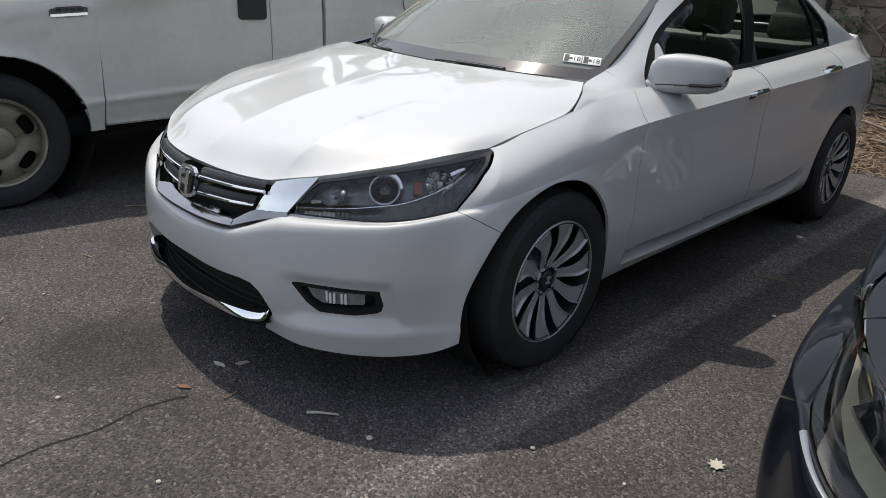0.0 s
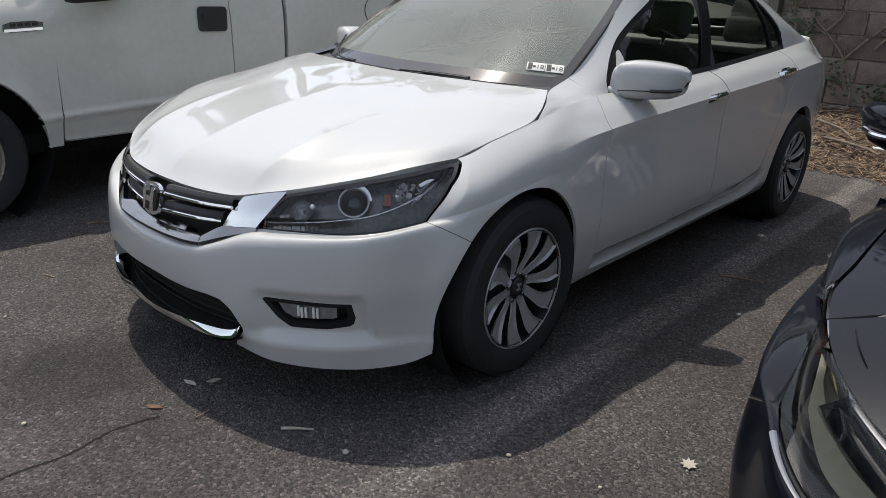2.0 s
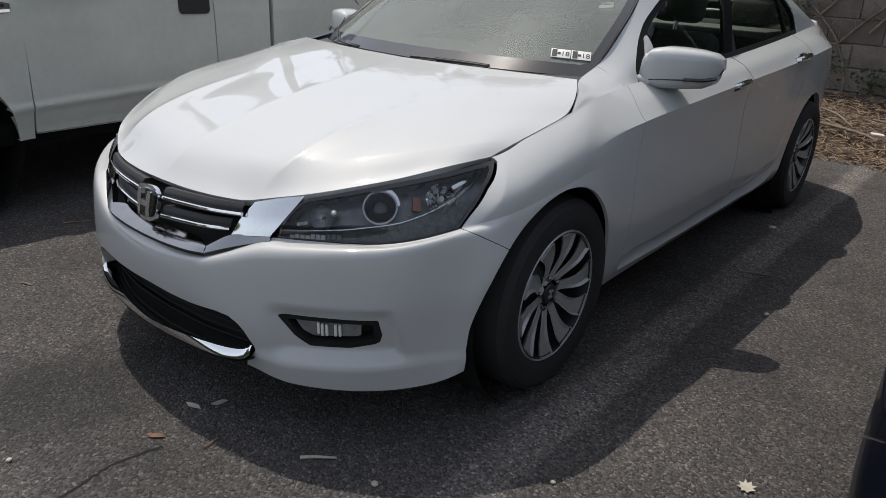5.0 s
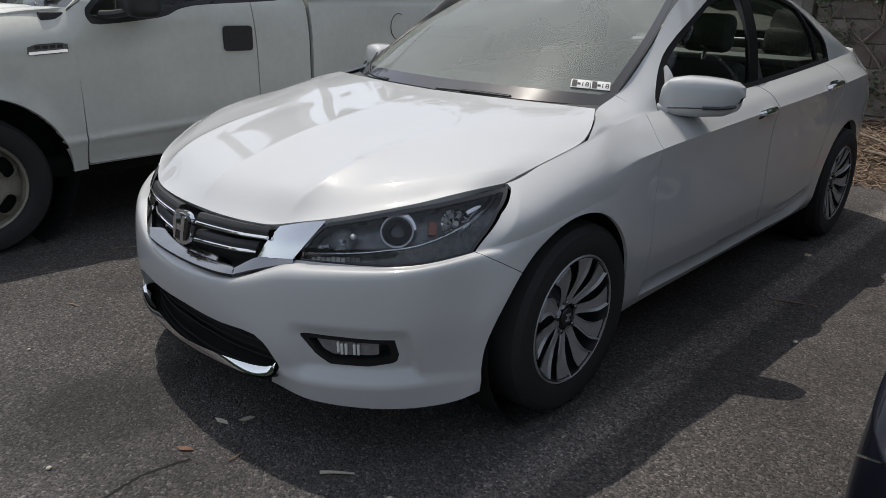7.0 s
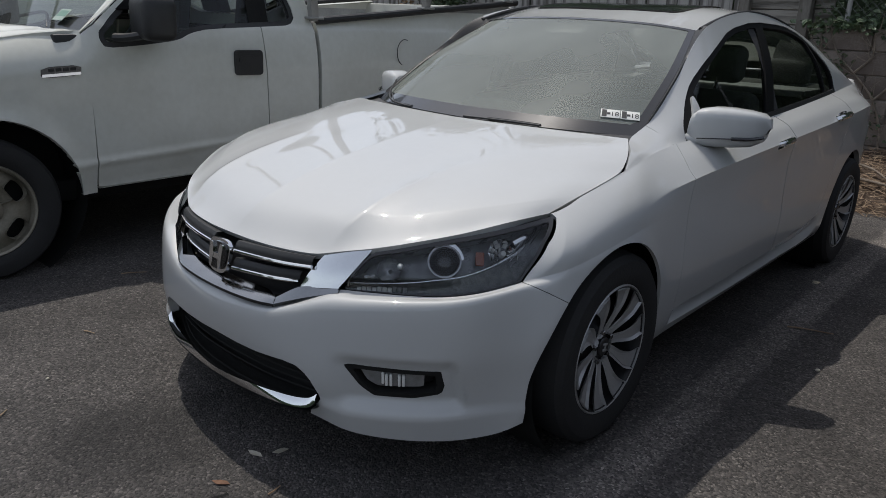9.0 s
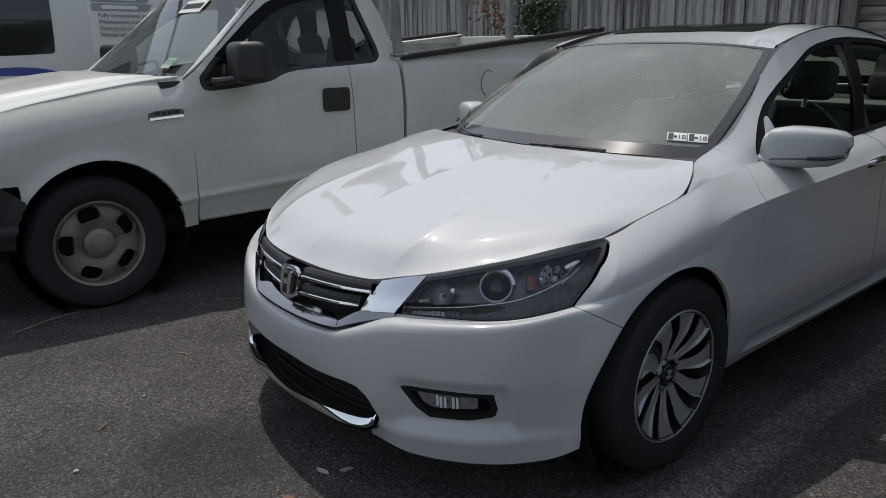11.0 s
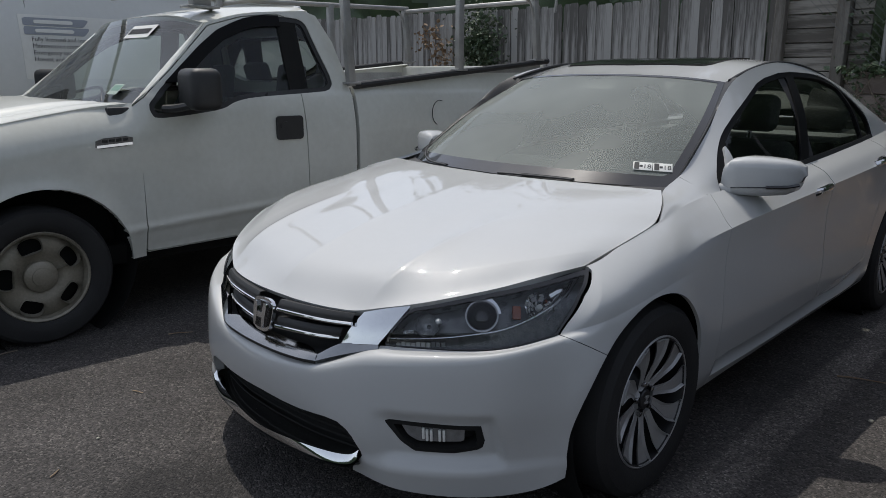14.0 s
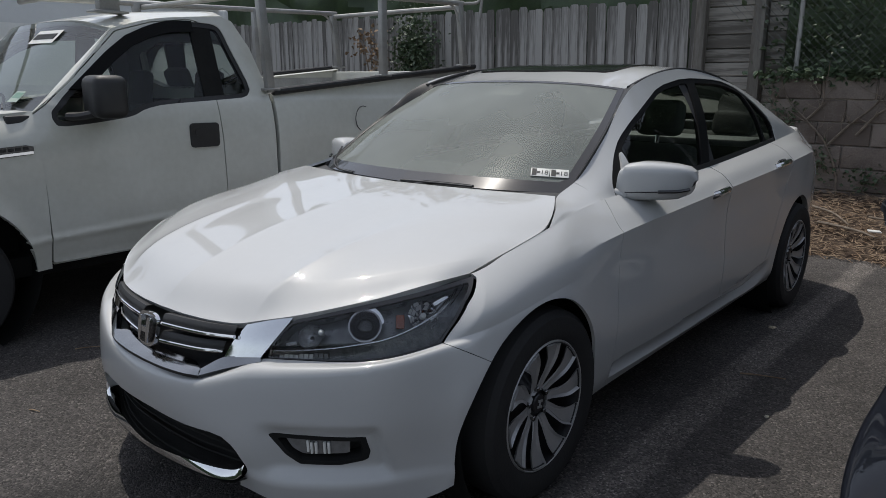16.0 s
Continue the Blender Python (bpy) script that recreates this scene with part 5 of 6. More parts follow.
def sedan_wheel():
    """Meshes of one wheel about the x axis, its face towards +x."""
    tyre = revolved([(-.10, .222), (-.108, .26), (-.104, .298), (-.086, .318), (-.05, .3245), (0, .3255), (.05, .3245), (.086, .318), (.104, .298), (.108, .262), (.100, .228), (.092, .219)], 72)
    barrel = revolved([(.092, .221), (.097, .217), (.094, .209), (.078, .205), (.02, .198), (-.09, .20)], 72)
    lip = revolved([(.0925, .2125), (.0965, .2145), (.0985, .2175), (.094, .2215)], 72)
    disc = revolved([(-.005, .199), (.0, .10), (.030, .065), (.050, .050), (.052, .0)], 60)
    blades, pockets = [], []
    for k in range(10):
        turn = 2 * math.pi * k / 10
        rows = []
        for r, mid, half, depth in ((.050, .02, .13, .056), (.080, -.03, .080, .064), (.120, -.08, .095, .073), (.165, -.06, .140, .082), (.211, .03, .165, .090)):
            ww = half
            rows.append([(depth - (.002 if abs(e) == 1 else 0), r * math.cos(turn + mid + ww * e), r * math.sin(turn + mid + ww * e)) for e in (-1, -.9, 0, .9, 1)])
        blades.append(flanged(grid_shape(along(np.array(rows).reshape(5, -1), 17).reshape(17, 5, 3), True), .012))
    cap = revolved([(.040, .034), (.064, .033), (.068, .029), (.069, .0)], 36)
    nuts = [moved(revolved([(.05, .0095), (.066, .0095), (.068, .007), (.068, 0)], 6), Matrix.Translation((0, .052 * math.cos(a), .052 * math.sin(a)))) for a in np.arange(5) * 2 * math.pi / 5 + .3]
    brake = revolved([(-.03, .145), (.0, .145), (.0, .06)], 40)
    mark = joined(*[moved(box(-.001, .003, -.004, .004, -.012, .012, .001), Matrix.Translation((.070, y, 0))) for y in (-.010, .010)], moved(box(-.001, .003, -.008, .008, -.003, .003, .001), Matrix.Translation((.070, 0, 0))))
    return [("tyre", mesh_of("tyre", *tyre, RUBBER), ""), ("rim_barrel", mesh_of("rim_barrel", *barrel, DARK_ALLOY), "dark alloy rim"), ("rim_lip", mesh_of("rim_lip", *lip, ALLOY), ""),
            ("rim_disc", mesh_of("rim_disc", *disc, DARK_ALLOY), ""), ("brake_disc", mesh_of("brake_disc", *brake, DARK_ALLOY), "")] + \
           [("spoke", mesh_of("spoke", *b, ALLOY), "machined silver spoke") for b in blades] + [("lug_nut", mesh_of("lug_nut", *b, DARK_CHROME), "") for b in nuts] + \
           [("hub_cap", mesh_of("hub_cap", *cap, DARK_ALLOY), ""), ("cap_mark", mesh_of("cap_mark", *mark, ALLOY), "")]


def put_wheel(pieces, car, m):
    first = None
    for name, data, label in pieces:
        if first is None:
            first = link("wheel", data, car, "black tyre on a wheel")
            first.matrix_basis = m
        else:
            tagged(link(name, data, first), label)


def cabin_fittings(car):
    dash = joined(loft([(-.70, .45, .90), (-.4, .42, .925), (0, .40, .93), (.4, .42, .925), (.70, .45, .90)], [(-.70, .95, .93), (-.4, .93, .955), (0, .92, .95), (.35, .92, .985), (.70, .95, .93)], 30, True, 5, (0, 0, .015)),
                  loft([(-.70, .95, .93), (-.4, .93, .955), (0, .92, .95), (.35, .92, .985), (.70, .95, .93)], [(-.70, 1.0, .60), (-.4, 1.0, .6), (0, 1.0, .6), (.35, 1.0, .6), (.70, 1.0, .60)], 30, True))
    part("dashboard", dash, CABIN_DARK, car, "black dashboard")
    part("cabin_floor", joined(box(-.80, .80, .40, 3.0, .26, .30, .01), box(-.70, .70, .36, .42, .28, .90, .01)), LINER, car)
    part("rear_shelf", box(-.62, .62, 2.55, 3.10, .98, 1.02, .01), CABIN_GREY, car)
    ring = [(.19 * math.cos(a), .19 * math.sin(a), 0) for a in np.linspace(0, 2 * math.pi, 25)]
    turn = pose(.37, 1.10, .95, 66, 0, 0)
    wheel = part("steering_wheel", moved(tube(ring, .016, 8, 1), turn), CABIN_DARK, car, "black steering wheel")
    part("wheel_hub", moved(joined(outline([(-.17, .03), (-.06, .06), (.06, .06), (.17, .03), (.17, .0), (.06, -.07), (-.06, -.07), (-.17, 0)], .03, Matrix(), 1)), turn), CABIN_GREY, wheel)
    for x in (-.37, .37):
        seat = part("front_seat", moved(joined(box(-.25, .25, -.27, .27, .32, .50, .06, 3)), pose(x, 1.42, .02, 4)), CABIN_DARK, car, "black front seat")
        part("backrest", moved(box(-.25, .25, -.07, .08, 0, .62, .06, 3), pose(x, 1.66, .44, -16)), CABIN_DARK, seat)
        part("headrest", moved(box(-.13, .13, -.05, .06, 0, .19, .045, 3), pose(x, 1.865, 1.075, -10)), CABIN_DARK, seat)
        part("headrest_post", tube([(x, 1.85, .98), (x, 1.87, 1.10)], .012), CHROME, seat)
    bench = part("rear_seat", box(-.66, .66, 2.25, 2.80, .34, .56, .07, 3), CABIN_DARK, car, "black rear bench")
    part("backrest", moved(box(-.66, .66, -.06, .08, 0, .60, .06, 3), pose(0, 2.74, .48, -20)), CABIN_DARK, bench)
    for x in (-.4, .4):
        part("headrest", moved(box(-.13, .13, -.05, .05, 0, .16, .04, 3), pose(x, 2.92, 1.02, -12)), CABIN_DARK, bench)
    part("headliner", both_halves(grid_shape(ROOF[2:-2] - [0, 0, .035])), CABIN_GREY, car)
    for sx in (1, -1):
        s = loft([(.76, .66, .90), (.835, 1.5, .93), (.80, 2.75, 1.0)], [(.76, .66, .35), (.82, 1.5, .35), (.80, 2.75, .35)], 20)
        part("door_card", s if sx > 0 else mirrored(s), CABIN_DARK, car)
        s = loft([(.60, 1.50, 1.37), (.70, 1.51, 1.2), (.80, 1.52, .95)], [(.60, 1.58, 1.37), (.70, 1.59, 1.2), (.80, 1.60, .95)], 10)
        part("pillar_trim", s if sx > 0 else mirrored(s), CABIN_DARK, car)


def windscreen_things(car):
    n, m = SCREEN.shape[:2]

    def on_glass(p, q, out=.003):
        """A frame on the windscreen: p up the glass, q from the middle to the left edge."""
        i, j = p * (n - 1), q * (m - 1)
        a, b = int(min(i, n - 2)), int(min(j, m - 2))
        c = SCREEN[a, b] + (i - a) * (SCREEN[a + 1, b] - SCREEN[a, b]) + (j - b) * (SCREEN[a, b + 1] - SCREEN[a, b])
        right, up = Vector(SCREEN[a, b + 1] - SCREEN[a, b]).normalized(), Vector(SCREEN[a + 1, b] - SCREEN[a, b]).normalized()
        nrm = right.cross(up).normalized()
        up = nrm.cross(right)
        c = Vector(c) + out * nrm
        return Matrix(((right.x, up.x, nrm.x, c.x), (right.y, up.y, nrm.y, c.y), (right.z, up.z, nrm.z, c.z), (0, 0, 0, 1)))

    cam_box = part("camera_pod", moved(box(-.11, .11, -.05, .06, -.04, -.012, .01), on_glass(.90, .03)), PLASTIC, car, "black pod behind the windscreen")
    glass_mirror = part("inside_mirror", moved(box(-.12, .12, -.03, .03, -.015, .015, .012), pose(0, .99, 1.25, 80)), CABIN_DARK, car)
    for pts in (((.36, .272, .962), (.26, .254, .964), (.13, .240, .963), (.02, .235, .960)), ((-.30, .262, .960), (-.46, .315, .964), (-.57, .40, .988), (-.62, .49, 1.04))):
        arm = part("wiper", tube([(x, y - .002, z + .002) for x, y, z in pts], .0042, 8), PLASTIC, car, "black wiper")
        part("wiper_blade", tube([(x, y + .008, z + .005) for x, y, z in pts[:3]], .0028, 6), PLASTIC, arm)
    for k, q in enumerate((.790, .897)):
        st = part("inspection_sticker", moved(box(-.035, .035, -.022, .022, 0, .002, .0005), on_glass(.140, q, .004)), PAPER, car, "white inspection sticker with dark print")
        part("printed_field", moved(box(-.031, -.013, -.018, .018, 0, .0012), on_glass(.140, q, .0062)), INK, st)
        text = bpy.data.curves.new("lettering", "FONT")
        text.body, text.size, text.extrude = "18", .032, .0004
        text.materials.append(INK)
        link("lettering", text, st).matrix_basis = on_glass(.140, q, .0066) @ Matrix.Translation((-.0, -.012, 0))
        part("printed_line", moved(box(-.012, .0, -.006, .004, 0, .0012), on_glass(.140, q, .0062)), INK, st)


# ---- the white pickup beside it ----
TY, TZ = TRUCK[..., 1], TRUCK[..., 2]
TRUCK_MID = -2.93
CAB = [(-.385, .38), (-.385, 1.0), (-.40, 1.18), (-.18, 1.355), (.12, 1.635), (.32, 1.69), (.47, 1.715), (.82, 1.745), (.91, 1.72), (1.0, 1.56), (1.055, 1.36), (1.072, 1.2), (1.075, .40)]
CAB_WINDOW = [(-.315, 1.15), (-.29, 1.108), (-.10, 1.122), (.12, 1.15), (.20, 1.19), (.32, 1.213), (.71, 1.233), (.90, 1.245), (.945, 1.30), (.86, 1.53), (.82, 1.66), (.78, 1.692), (.64, 1.70), (.47, 1.692), (.34, 1.66), (.14, 1.575), (-.31, 1.20)]
DOOR = [(-.383, .385), (-.40, 1.17), (-.16, 1.36), (.13, 1.62), (.36, 1.682), (.60, 1.712), (.665, 1.70), (.672, 1.1), (.69, .40)]


def far_side(shape):
    v = np.array(shape[0])
    v[:, 0] = 2 * TRUCK_MID - v[:, 0]
    return v, [list(f)[::-1] for f in shape[1]]


def rail_z(y):
    return 1.265 + .094 * (y - 1.1)


def pickup():
    car = thing("pickup_truck", (TRUCK_MID, .6, 0), "dusty white pickup truck with a ladder rack", "truck")
    window = inside(TY, TZ, CAB_WINDOW, 1)
    door = inside(TY, TZ, DOOR)
    wheel_arch = np.hypot(TY + .90, TZ - .36) - .43
    top = TZ - np.interp(TY, [-1.9, -1.6, -1.35, -1.1, -.66, -.40, -.2], [.93, .985, 1.03, 1.085, 1.162, 1.192, 1.22])
    crease = TRUCK.copy()
    crease[..., 0] += .010 * np.clip(1 - np.abs(TZ - .545 - .05 * TY) / .03, 0, 1) - .018 * np.clip((.53 + .05 * TY - TZ) / .1, 0, 1)
    crease[..., 0] += .022 * np.clip(1 - np.abs(wheel_arch) / .10, 0, 1) ** 2 + .0 * TY
    front = np.clip((-1.25 - TY) / .65, 0, 1)
    # the fender's shoulder rolls in towards the hood
    crease[..., 0] -= .085 * np.clip((top + .19) / .19, 0, 1) ** 2 * np.clip((-.33 - TY) / .12, 0, 1)
    crease[..., 0] -= .22 * front ** 2.2
    shapes = [("fender", panel(crease, [-top, -.390 - TY, wheel_arch, TY + 1.43, np.maximum(TZ - .70, TY + 1.27)], .03, flip=False), TRUCK_WHITE, "white front fender"),
              ("door", panel(crease, [door - .003, -window], .03), TRUCK_WHITE, "white cab door"),
              ("cab_side", panel(crease, [inside(TY, TZ, CAB) - .001, -door - .003, -window, TY + .39], .03), TRUCK_WHITE, ""),
              ("window_rubber", panel(crease, [window, .028 - window], .03, -.006), PLASTIC, ""),
              ("side_glass", panel(crease, [window - .02], 0, -.014), TRUCK_GLASS, "side window"),
              ("window_pillar", panel(crease, [window - .012, .068 - np.abs(TY - .675)], .02, -.009), LINER, "black pillar between door and rear side glass"),
              ("rain_visor", panel(crease, [window + .004, .062 - window, TZ - 1.30 - .25 * np.clip(TY, 0, 1), .62 - TY], .010, .006), PILLAR_BLACK, "smoked rain visor over the door glass"),
              ("bed_side", panel(crease, [TY - 1.10, rail_z(TY) - TZ, TZ - .50, 3.24 - TY, np.hypot(TY - 2.28, TZ - .38) - .44], .03), TRUCK_WHITE, "white bed side"),
              ("headlamp", panel(crease, [-1.435 - TY, TZ - .735, .935 - TZ, TY + 1.72], .02, .002), REFLECTOR, "clear headlamp with amber corner"),
              ("bumper_corner", panel(crease, [-1.255 - TY, .715 - .10 * np.clip((TY + 1.42) / .165, 0, 1) ** 2 - TZ, wheel_arch + .0, TZ - .40], .05, .03), PLASTIC, "black bumper corner")]
    made = {}
    for name, shape, mat, label in shapes:
        made[name] = part(name, shape, mat, car, label)
        part(name, far_side(shape), mat, car, label)
    part("amber_corner", panel(crease, [-1.437 - TY, TZ - .74, .93 - TZ, TY + 1.49], .02, .006), AMBER, made["headlamp"])
    # rail cap, handle, vent
    part("bed_rail_cap", moved(joined(tube([(-1.985, y, rail_z(y) + .012) for y in (1.10, 1.8, 2.5, 3.24)], .024, 10)), Matrix()), PLASTIC, car, "black bed rail cap")
    part("bed_rail_cap", far_side(tube([(-1.985, y, rail_z(y) + .012) for y in (1.10, 1.8, 2.5, 3.24)], .024, 10)), PLASTIC, car, "black bed rail cap")
    flank = Matrix(((0, 0, 1, -1.938), (1, 0, 0, .545), (0, 1, 0, 1.027), (0, 0, 0, 1)))
    bezel = part("handle_bezel", outline([(sx * .074 + .022 * math.cos(a), sz * .050 + .022 * math.sin(a)) for sx, sz, a0 in ((1, -1, -90), (1, 1, 0), (-1, 1, 90), (-1, -1, 180)) for a in np.radians(a0 + np.linspace(0, 90, 6))], .014, flank), PLASTIC, made["door"], "black door handle bezel")
    part("handle_paddle", outline([(-.07, -.006), (.07, -.002), (.07, .04), (-.07, .04)], .018, flank, 2), PLASTIC, bezel)
    vent = Matrix(((0, 0, 1, -1.944), (.998, .05, 0, -.525), (.05, .998, 0, .998), (0, 0, 0, 1)))
    badge = part("fender_vent", outline([(-.097, -.027), (.097, -.025), (.095, .027), (-.092, .025)], .012, vent, 1), GLOSS_BLACK, made["fender"], "black fender vent with a chrome bar")
    part("chrome_bar", outline([(-.092, -.022), (.092, -.020), (.092, -.006), (-.092, -.008)], .018, vent), CHROME, badge)
    for k in range(4):
        part("vent_mark", outline([(-.06 + .035 * k, .002), (-.035 + .035 * k, .002), (-.035 + .035 * k, .017), (-.06 + .035 * k, .017)], .015, vent), PLASTIC, badge)
    # roof, windscreen, hood
    near = [(-2.125, .12, 1.635), (-2.135, .32, 1.69), (-2.142, .50, 1.718), (-2.15, .85, 1.748), (-2.15, .91, 1.73)]
    w = lambda x: 2 * TRUCK_MID - x
    n0, n1 = near[0], near[-2]
    roof = patch([n0, (-2.5, .075, 1.69), (w(-2.5), .075, 1.69), (w(n0[0]), n0[1], n0[2])], [n1, (-2.5, .93, 1.80), (w(-2.5), .93, 1.80), (w(n1[0]), n1[1], n1[2])], near[:4], [(w(x), y, z) for x, y, z in near[:4]], 30, 40)
    part("roof", flanged(grid_shape(roof), .03), TRUCK_WHITE, car)
    back = patch([n1, (-2.5, .93, 1.80), (w(-2.5), .93, 1.80), (w(n1[0]), n1[1], n1[2])], [(-1.97, 1.075, 1.2), (-2.5, 1.09, 1.2), (w(-2.5), 1.09, 1.2), (w(-1.97), 1.075, 1.2)], [n1, (-2.11, 1.0, 1.56), (-1.97, 1.075, 1.2)], [(w(n1[0]), n1[1], n1[2]), (w(-2.11), 1.0, 1.56), (w(-1.97), 1.075, 1.2)], 30, 40)
    hole = inside(back[..., 0], back[..., 2], [(-2.28, 1.30), (-2.30, 1.62), (-3.56, 1.62), (-3.58, 1.30)], 1)
    part("cab_back", panel(back, [-hole], .03), TRUCK_WHITE, car)
    part("rear_glass", panel(back, [hole + .006], 0), TRUCK_GLASS, car)
    part("cab_back_lower", box(w(-1.98), -1.98, 1.06, 1.085, .45, 1.21, .004), LINER, car)
    base = [(-2.02, -.385, 1.185), (-2.45, -.44, 1.178), (-2.93, -.46, 1.175), (w(-2.45), -.44, 1.178), (w(-2.02), -.385, 1.185)]
    head = [(-2.135, .105, 1.625), (-2.5, .065, 1.68), (-2.93, .055, 1.692), (w(-2.5), .065, 1.68), (w(-2.135), .105, 1.625)]
    part("windscreen", grid_shape(patch(base, head, [base[0], (-2.085, -.13, 1.415), head[0]], [base[-1], (w(-2.085), -.13, 1.415), head[-1]], 20, 30)), dusty_hazed_glass("pickup windscreen", (.66, .74, .70), 1.6, .05), car)
    for s in (lambda q: q, far_side):
        part("windscreen_pillar", s(loft([base[0], (-2.085, -.13, 1.415), head[0]], [(-1.992, -.395, 1.185), (-2.03, -.17, 1.36), (-2.122, .122, 1.637)], 20, True, 3, (.006, 0, .006))), TRUCK_WHITE, car)
    side = [(-2.020, -.40, 1.192), (-2.038, -.66, 1.165), (-2.030, -1.1, 1.09), (-2.042, -1.35, 1.035), (-2.10, -1.62, .985), (-2.19, -1.80, .94)]
    hood = patch([side[0], (-2.4, -.48, 1.19), (-2.93, -.50, 1.19), (w(-2.4), -.48, 1.19), (w(side[0][0]), *side[0][1:])],
                 [side[-1], (-2.45, -1.84, .99), (-2.93, -1.85, 1.0), (w(-2.45), -1.84, .99), (w(side[-1][0]), *side[-1][1:])], side, [(w(x), y, z) for x, y, z in side], 40, 60)
    q = np.abs(np.linspace(-1, 1, 60))[None]
    hood[..., 2] += (.022 * np.clip((.66 - q) / .07, 0, 1) + .012 * np.clip(1 - np.abs(q - .85) / .08, 0, 1)) * np.sin(np.pi * np.clip(np.linspace(.02, .98, 40), 0, 1))[:, None] ** .5
    part("hood", flanged(grid_shape(hood, True), .03), TRUCK_WHITE, car)
    part("cowl", box(w(-2.0), -2.0, -.52, -.36, 1.10, 1.172, .01), PLASTIC, car)
    part("grille", box(w(-2.17), -2.17, -1.83, -1.78, .62, .95, .02), PLASTIC, car)
    part("front_bumper", box(w(-2.05), -2.05, -1.95, -1.72, .42, .66, .09, 4), PLASTIC, car, "black front bumper")
    # running gear and underside
    part("chassis", joined(box(-3.75, -2.12, -1.7, 1.1, .30, .42, .02), box(-3.6, -2.26, 1.1, 3.15, .40, .55, .02)), LINER, car)
    well = revolved([(0, .0), (0, .46), (.30, .46)], 32)
    for y in (-.90,):
        part("wheel_liner", moved(well, pose(-2.28, y, .40)), LINER, car)
        part("wheel_liner", far_side(moved(well, pose(-2.28, y, .40))), LINER, car)
    wheel = pickup_wheel()
    for x, y in ((-2.05, -.935), (w(-2.05), -.935), (-2.05, 2.28), (w(-2.05), 2.28)):
        put_wheel(wheel, car, pose(x, y, .350, 20, 0, 0 if x > TRUCK_MID else 180))
    # bed
    part("bed_floor", box(-3.85, -2.01, 1.12, 3.2, .74, .78, .01), BED_GREY, car)
    for s in (lambda q: q, far_side):
        part("bed_inner_wall", s(loft([(-2.03, 1.12, 1.26), (-2.03, 3.2, 1.45)], [(-2.06, 1.12, .78), (-2.06, 3.2, .78)], 12)), BED_GREY, car)
    part("bed_front_wall", box(-3.85, -2.01, 1.10, 1.13, .76, 1.27, .01), BED_GREY, car)
    part("tailgate", box(-3.85, -2.01, 3.20, 3.245, .55, 1.44, .015), TRUCK_WHITE, car)
    # cabin
    part("dashboard", loft([(-2.08, -.30, 1.15), (-2.93, -.38, 1.16), (w(-2.08), -.30, 1.15)], [(-2.08, .10, 1.10), (-2.93, .06, 1.13), (w(-2.08), .10, 1.10)], 16, False, 4), CABIN_DARK, car)
    part("bench_seat", joined(box(-3.75, -2.10, .35, .85, .62, .82, .05), moved(box(-.82, .82, -.07, .07, 0, .40, .05), pose(TRUCK_MID, .80, .78, -12))), CABIN_DARK, car)
    for x in (-2.45, -3.4):
        part("headrest", moved(box(-.13, .13, -.05, .05, -.10, .22, .04), pose(x, .90, 1.20, -8)), CABIN_DARK, car)
    ring = [(.19 * math.cos(a), .19 * math.sin(a), 0) for a in np.linspace(0, 2 * math.pi, 25)]
    part("steering_wheel", moved(tube(ring, .015, 8, 1), pose(-2.47, .20, 1.20, 58)), CABIN_DARK, car)
    part("headliner", grid_shape(roof[1:-1] - [0, 0, .04], True), CABIN_DARK, car)
    part("cab_floor", box(-3.80, -2.05, -.40, 1.05, .50, .56, .01), LINER, car)
    # mirrors, wipers, stickers
    for s in (lambda q: q, far_side):
        m = part("door_mirror", s(moved(box(-.16, .15, -.085, .085, -.115, .105, .045, 3), pose(-1.80, -.10, 1.27, 0, 0, -12))), PLASTIC, car, "black towing mirror")
        part("mirror_arm", s(tube([(-1.95, -.24, 1.16), (-1.88, -.20, 1.165), (-1.80, -.16, 1.18)], .022, 8)), PLASTIC, m)
    for x in (-2.35, -3.0):
        part("wiper", tube([(x, -.41, 1.19), (x - .20, -.34, 1.265), (x - .52, -.36, 1.235)], .009, 6), PLASTIC, car)

    def on_screen(x, k):
        a, b = Vector((x, -.45 + .06 * abs(x - TRUCK_MID), 1.178)), Vector((x, .065 + .04 * abs(x - TRUCK_MID), 1.685 - .06 * abs(x - TRUCK_MID)))
        up = (b - a).normalized()
        right = Vector((1, -.06 if x < TRUCK_MID else .06, 0)).normalized()
        nrm = right.cross(up).normalized()
        c = a + (b - a) * k + nrm * .028
        return Matrix(((right.x, up.x, nrm.x, c.x), (right.y, up.y, nrm.y, c.y), (right.z, up.z, nrm.z, c.z), (0, 0, 0, 1)))

    sticker = part("stock_sticker", outline([(-.15, -.055), (.15, -.055), (.15, .055), (-.15, .055)], .002, on_screen(-2.62, .81)), PAPER, car, "white windscreen sticker with dark marks")
    for k in range(8):
        part("printed_bar", outline([(-.128 + .032 * k, -.022), (-.106 + .032 * k, -.022), (-.106 + .032 * k, .022), (-.128 + .032 * k, .022)], .006, on_screen(-2.62, .81)), INK, sticker)
    small = part("inspection_sticker", outline([(-.055, -.04), (.055, -.04), (.055, .04), (-.055, .04)], .002, on_screen(-2.26, .13)), PALE_GREEN, car, "green and white inspection sticker")
    part("printed_field", outline([(-.045, -.012), (.045, -.012), (.045, .030), (-.045, .030)], .003, on_screen(-2.26, .13)), GREEN_INK, small)
